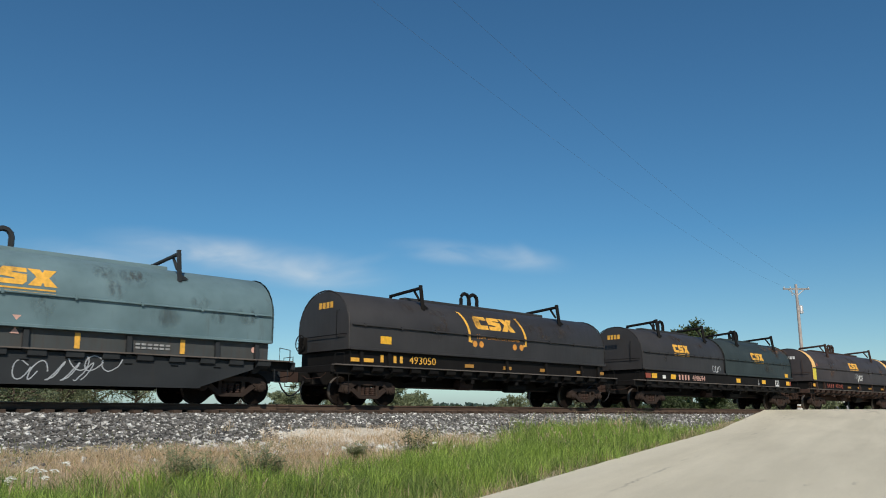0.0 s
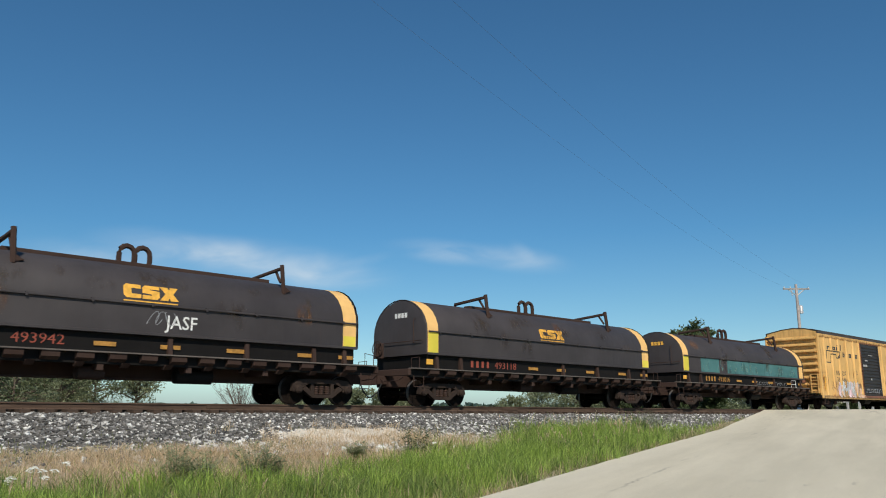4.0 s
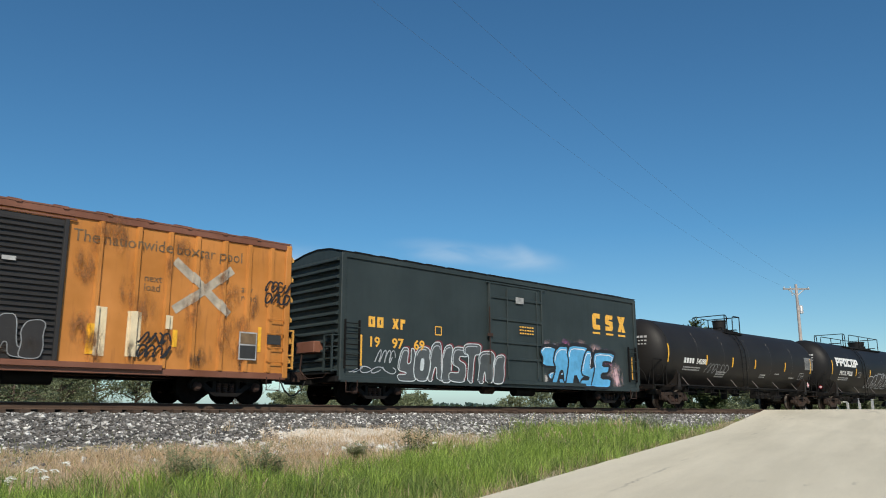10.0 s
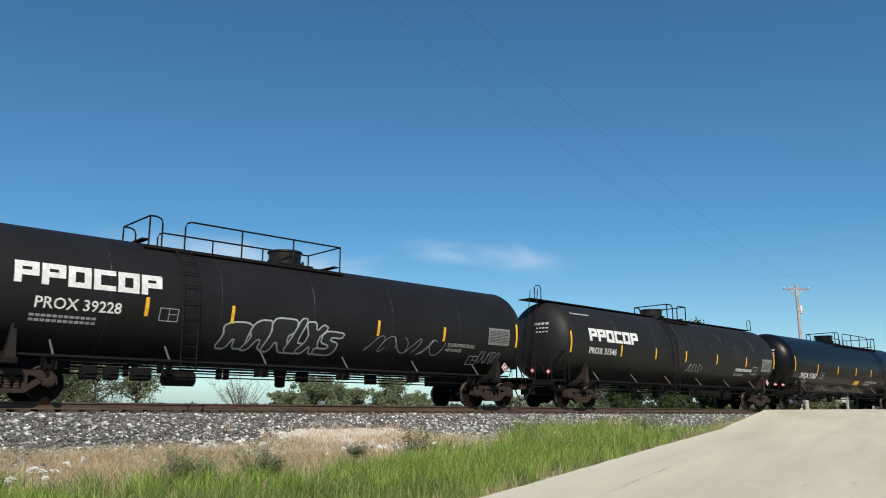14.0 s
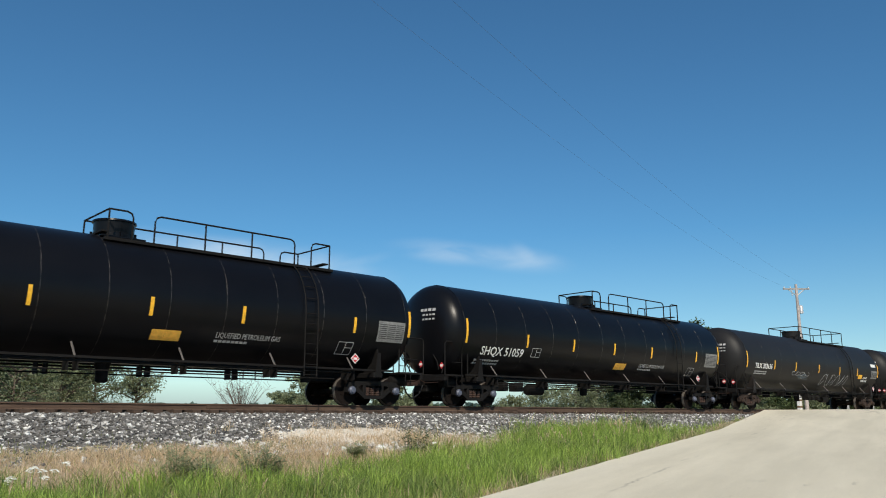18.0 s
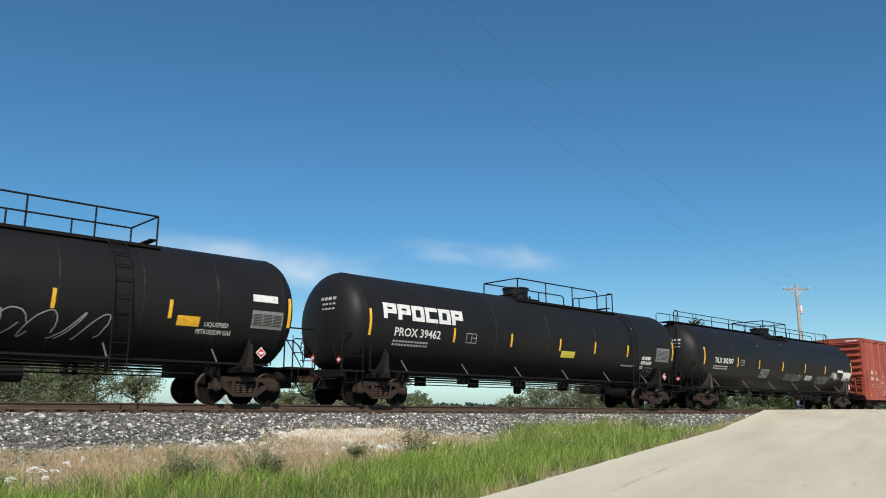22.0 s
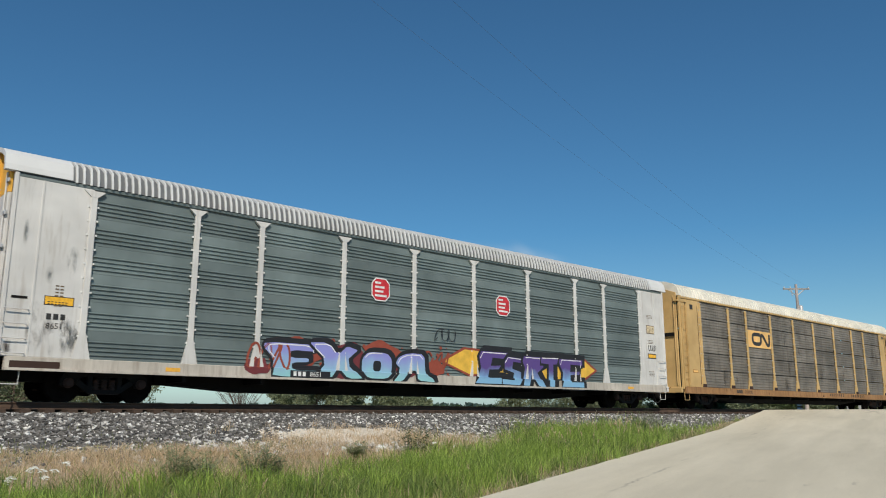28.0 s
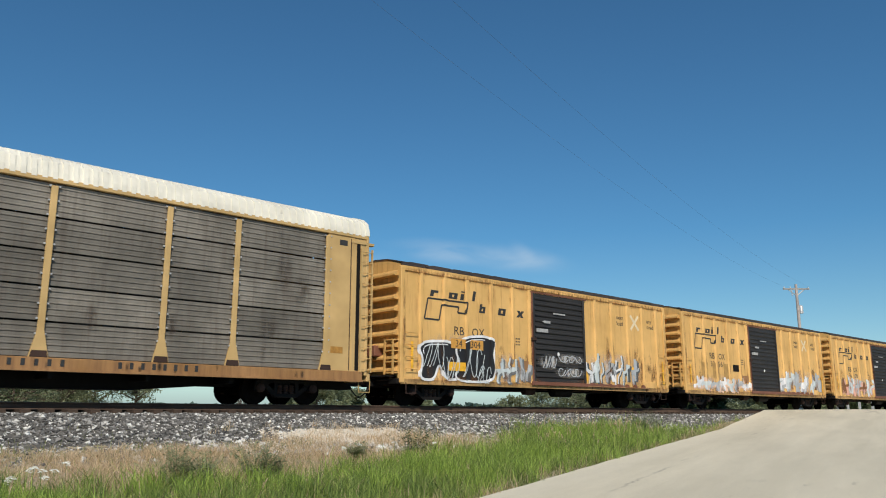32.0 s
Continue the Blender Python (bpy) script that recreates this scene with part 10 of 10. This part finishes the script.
for i, (kind, u, w, z0, h, k) in enumerate((("comb", 253.2, 1.75, 0.74, 1.06, -0.25), ("cross", 254.75, 1.75, 0.74, 1.12, -0.12), ("ring", 256.55, 1.3, 0.78, 0.92, 0.05), ("horn", 257.85, 1.75, 0.72, 1.02, 0.22))):
    fat(car, kind, u - c, z0, w, h, yp - 0.008 - 0.003 * i, FADE_A, SPRAY["black"], 0.060, k, 1, SPRAY["white"], lay, SPRAY["black"], (0.08, 0.05), "blue and teal sprayed letter")
slab(car, 253.95 - c, 255.35 - c, 0.78, 0.97, -1.574, SPRAY["black"], "number_field")
bar_row(car, WHITE, 3, 254.05 - c, 0.81, 0.10, 0.13, 0.06, -1.580)
text(car, "8651", 254.62 - c, 0.81, 0.19, -1.580, WHITE, 1.1, "number")
for i, (u, v, p, q) in enumerate(((252.6, 253.9, 1.0, 1.7), (258.9, 260.3, 1.2, 1.8))):
    part("graffiti", lay(scrawl(u - c, v - c, p, q, 4, yp - 0.006, 430 + i, 0.07)), SPRAY["rust"], car)
for pts in ([(259.9, 1.5), (261.1, 2.05), (262.2, 2.0), (262.3, 1.1), (261.4, 1.02)], [(268.9, 1.5), (267.9, 2.05), (266.9, 1.9), (266.9, 1.1), (267.9, 1.0)]):
    part("graffiti_flame", lay(Geo().prism([(a - c, b) for a, b in pts], yp - 0.003, yp - 0.002, "y")), SPRAY["rust"], car)
    mx, mz = sum(p[0] for p in pts) / 5, sum(p[1] for p in pts) / 5
    part("graffiti_flame", lay(Geo().prism([(mx + 0.86 * (a - mx) - c, mz + 0.84 * (b - mz)) for a, b in pts], yp - 0.005, yp - 0.004, "y")) , SPRAY["amber"], car)
part("graffiti_cloud", lay(Geo().prism([(262.0 - c, 1.08), (267.2 - c, 1.08), (267.2 - c, 1.6), (262.0 - c, 1.6)], yp - 0.0022, yp - 0.0016, "y")), SPRAY["amber"], car)
for i, (kind, u, w, z0, h, k) in enumerate((("comb", 261.75, 1.45, 0.74, 1.28, 0.30), ("wave", 263.05, 1.15, 0.72, 1.16, 0.12), ("leg", 264.15, 1.3, 0.72, 1.22, 0.10), ("roof", 265.3, 1.15, 0.72, 1.24, 0.05), ("comb", 266.4, 1.45, 0.72, 1.22, -0.05))):
    fat(car, kind, u - c, z0, w, h, yp - 0.008 - 0.003 * i, FADE_B, SPRAY["black"], 0.085, k, 0, SPRAY["white"], lay, SPRAY["black"], (0.13, 0.07), "purple and blue sprayed angular shape")
g = Geo()
for i in range(26):
    rr = random.Random(i)
    disc(g, 252.4 + rr.uniform(0, 8.2) - c, rr.uniform(1.05, 2.0), rr.uniform(0.02, 0.07), yp - 0.001)
tagged_stuff("graffiti_spots", lay(g), SPRAY["rust"], car)
for zz, rows in ((4.15, 3), (3.0, 3), (1.6, 4)):
    tagged_stuff("data_print", bars(5, 272.78 - c, zz, 0.06, 0.022, 0.03, y + 0.03, rows, 0.04), FADEINK, car)
slab(car, 272.75 - c, 273.4 - c, 2.2, 2.42, y + 0.03, INK, "notice")
slab(car, 272.79 - c, 273.36 - c, 2.24, 2.38, y + 0.026, REFLECT, "notice_field")
slab(car, 272.72 - c, 273.34 - c, 3.32, 3.70, y + 0.03, FADEINK, "notice")
slab(car, 272.75 - c, 273.31 - c, 3.35, 3.67, y + 0.026, CREAM, "notice_field")
tagged_stuff("data_print", bars(4, 272.79 - c, 3.58, 0.09, 0.02, 0.03, y + 0.022, 5, 0.035), FADEINK, car)
part("graffiti", scrawl(272.8 - c, 273.4 - c, 2.55, 2.8, 4, y + 0.025, 417, 0.025), SPRAY["black"], car)
part("graffiti", scrawl(259.7 - c, 260.6 - c, 2.2, 2.6, 3, y + 0.02, 418, 0.03), SPRAY["black"], car)
slab(car, 246.5 - c, 247.6 - c, 0.76, 0.92, -1.556, FRAMERUST, "rust_patch")
for x in (250.2, 271.0):
    slab(car, x - c, x + 0.4 - c, 0.8, 0.9, -1.556, GOLD, "reflector")

car, c, y = autorack(275.3, 304.35, 275.62, 303.7, [277.56, 280.43, 282.36, 285.26, 288.17, 290.98, 294.03, 296.98, 299.02, 302.11], RACKYEL, PANELGREY, ROOFWHITE, "faded yellow autorack with weathered grey ribbed screens and cream roof",
                     RACKYEL, 5, 0.24, SILLYEL, False, 5, 0.02, 0.6, False)
slab(car, 282.45 - c, 285.16 - c, 3.28, 4.2, -1.497, STRIPE, "emblem_panel")
worm = rounded([(283.92, 4.0), (283.02, 4.0), (283.02, 3.48), (283.95, 3.48), (284.0, 3.99), (284.24, 3.98), (284.72, 3.46), (284.97, 3.50), (284.99, 4.08)], 3, False)
g = Geo()
ribbon(g, [(u - c, v) for u, v in worm], 0.2, -1.4995)
part("emblem_mark", g, INK, car, "dark flowing stripe emblem")
bar_row(car, INK, 3, 280.75 - c, 0.80, 0.15, 0.16, 0.06, -1.556)
text(car, "711829", 281.6 - c, 0.80, 0.22, -1.556, INK, 1.1, "number")
bar_row(car, INK, 8, 292.5 - c, 0.82, 0.09, 0.16, 0.20, -1.556)
bar_row(car, INK, 8, 295.9 - c, 0.82, 0.09, 0.16, 0.20, -1.556)
for k in range(2):
    rusty(car, 277.8 - c, 302.0 - c, 1.05, 5.0, 12 if k else 8, -1.452 - 0.02 * k, 500 + k, 0.7, STAIN_BROWN)
rusty(car, 276.5 - c, 303.0 - c, 0.72, 0.85, 26, -1.552, 503, 0.16, STAIN_DARK)
slab(car, 276.6 - c, 277.08 - c, 1.70, 1.85, y + 0.03, OLDGOLD, "notice")
slab(car, 276.64 - c, 277.04 - c, 1.73, 1.82, y + 0.026, STRIPE, "notice_field")
slab(car, 276.62 - c, 276.9 - c, 4.78, 5.02, y + 0.03, INK, "vent_opening")
slab(car, 276.17 - c, 276.25 - c, 1.15, 5.1, y + 0.03, FRAMEBLK, "panel_gap")
slab(car, 277.30 - c, 277.33 - c, 1.15, 5.0, y + 0.03, FRAMERUST, "panel_gap")
slab(car, 303.22 - c, 303.36 - c, 1.05, 5.1, y + 0.03, FRAMEBLK, "panel_gap")
slab(car, 302.98 - c, 303.01 - c, 1.05, 5.2, y + 0.03, FRAMERUST, "panel_gap")
slab(car, 302.55 - c, 302.85 - c, 4.95, 5.12, y + 0.03, INK, "vent_opening")
slab(car, 302.3 - c, 302.75 - c, 1.55, 1.75, y + 0.03, OLDGOLD, "notice")


def motions():
    """The train rolls by to the left; its wheels turn with it."""
    stops = [i * 2.0 for i in range(17)]
    for ob, x in cars:
        walk(ob, [(t, pose(x - run(t), Y0, 0)) for t in stops])
    place = {ob: x for ob, x in cars}
    for w, ob, k in wheels:
        x = place[ob]
        rows = []
        for i in range(32 * FPS + 1):
            t = i / FPS
            if i in (0, 32 * FPS) or -14 < x - run(t) < 62:
                rows.append((t, pose(k, 0, R_WHEEL, 0, math.degrees(-run(t) / R_WHEEL) % 360, 0)))
        if len(rows) > 2:
            first, last = rows[1][0], rows[-2][0]
            rows[0] = (0.0, rows[1][1]) if first > 0.05 else rows[0]
            rows[-1] = (32.0, rows[-2][1]) if last < 31.95 else rows[-1]
        walk(w, rows)


motions()
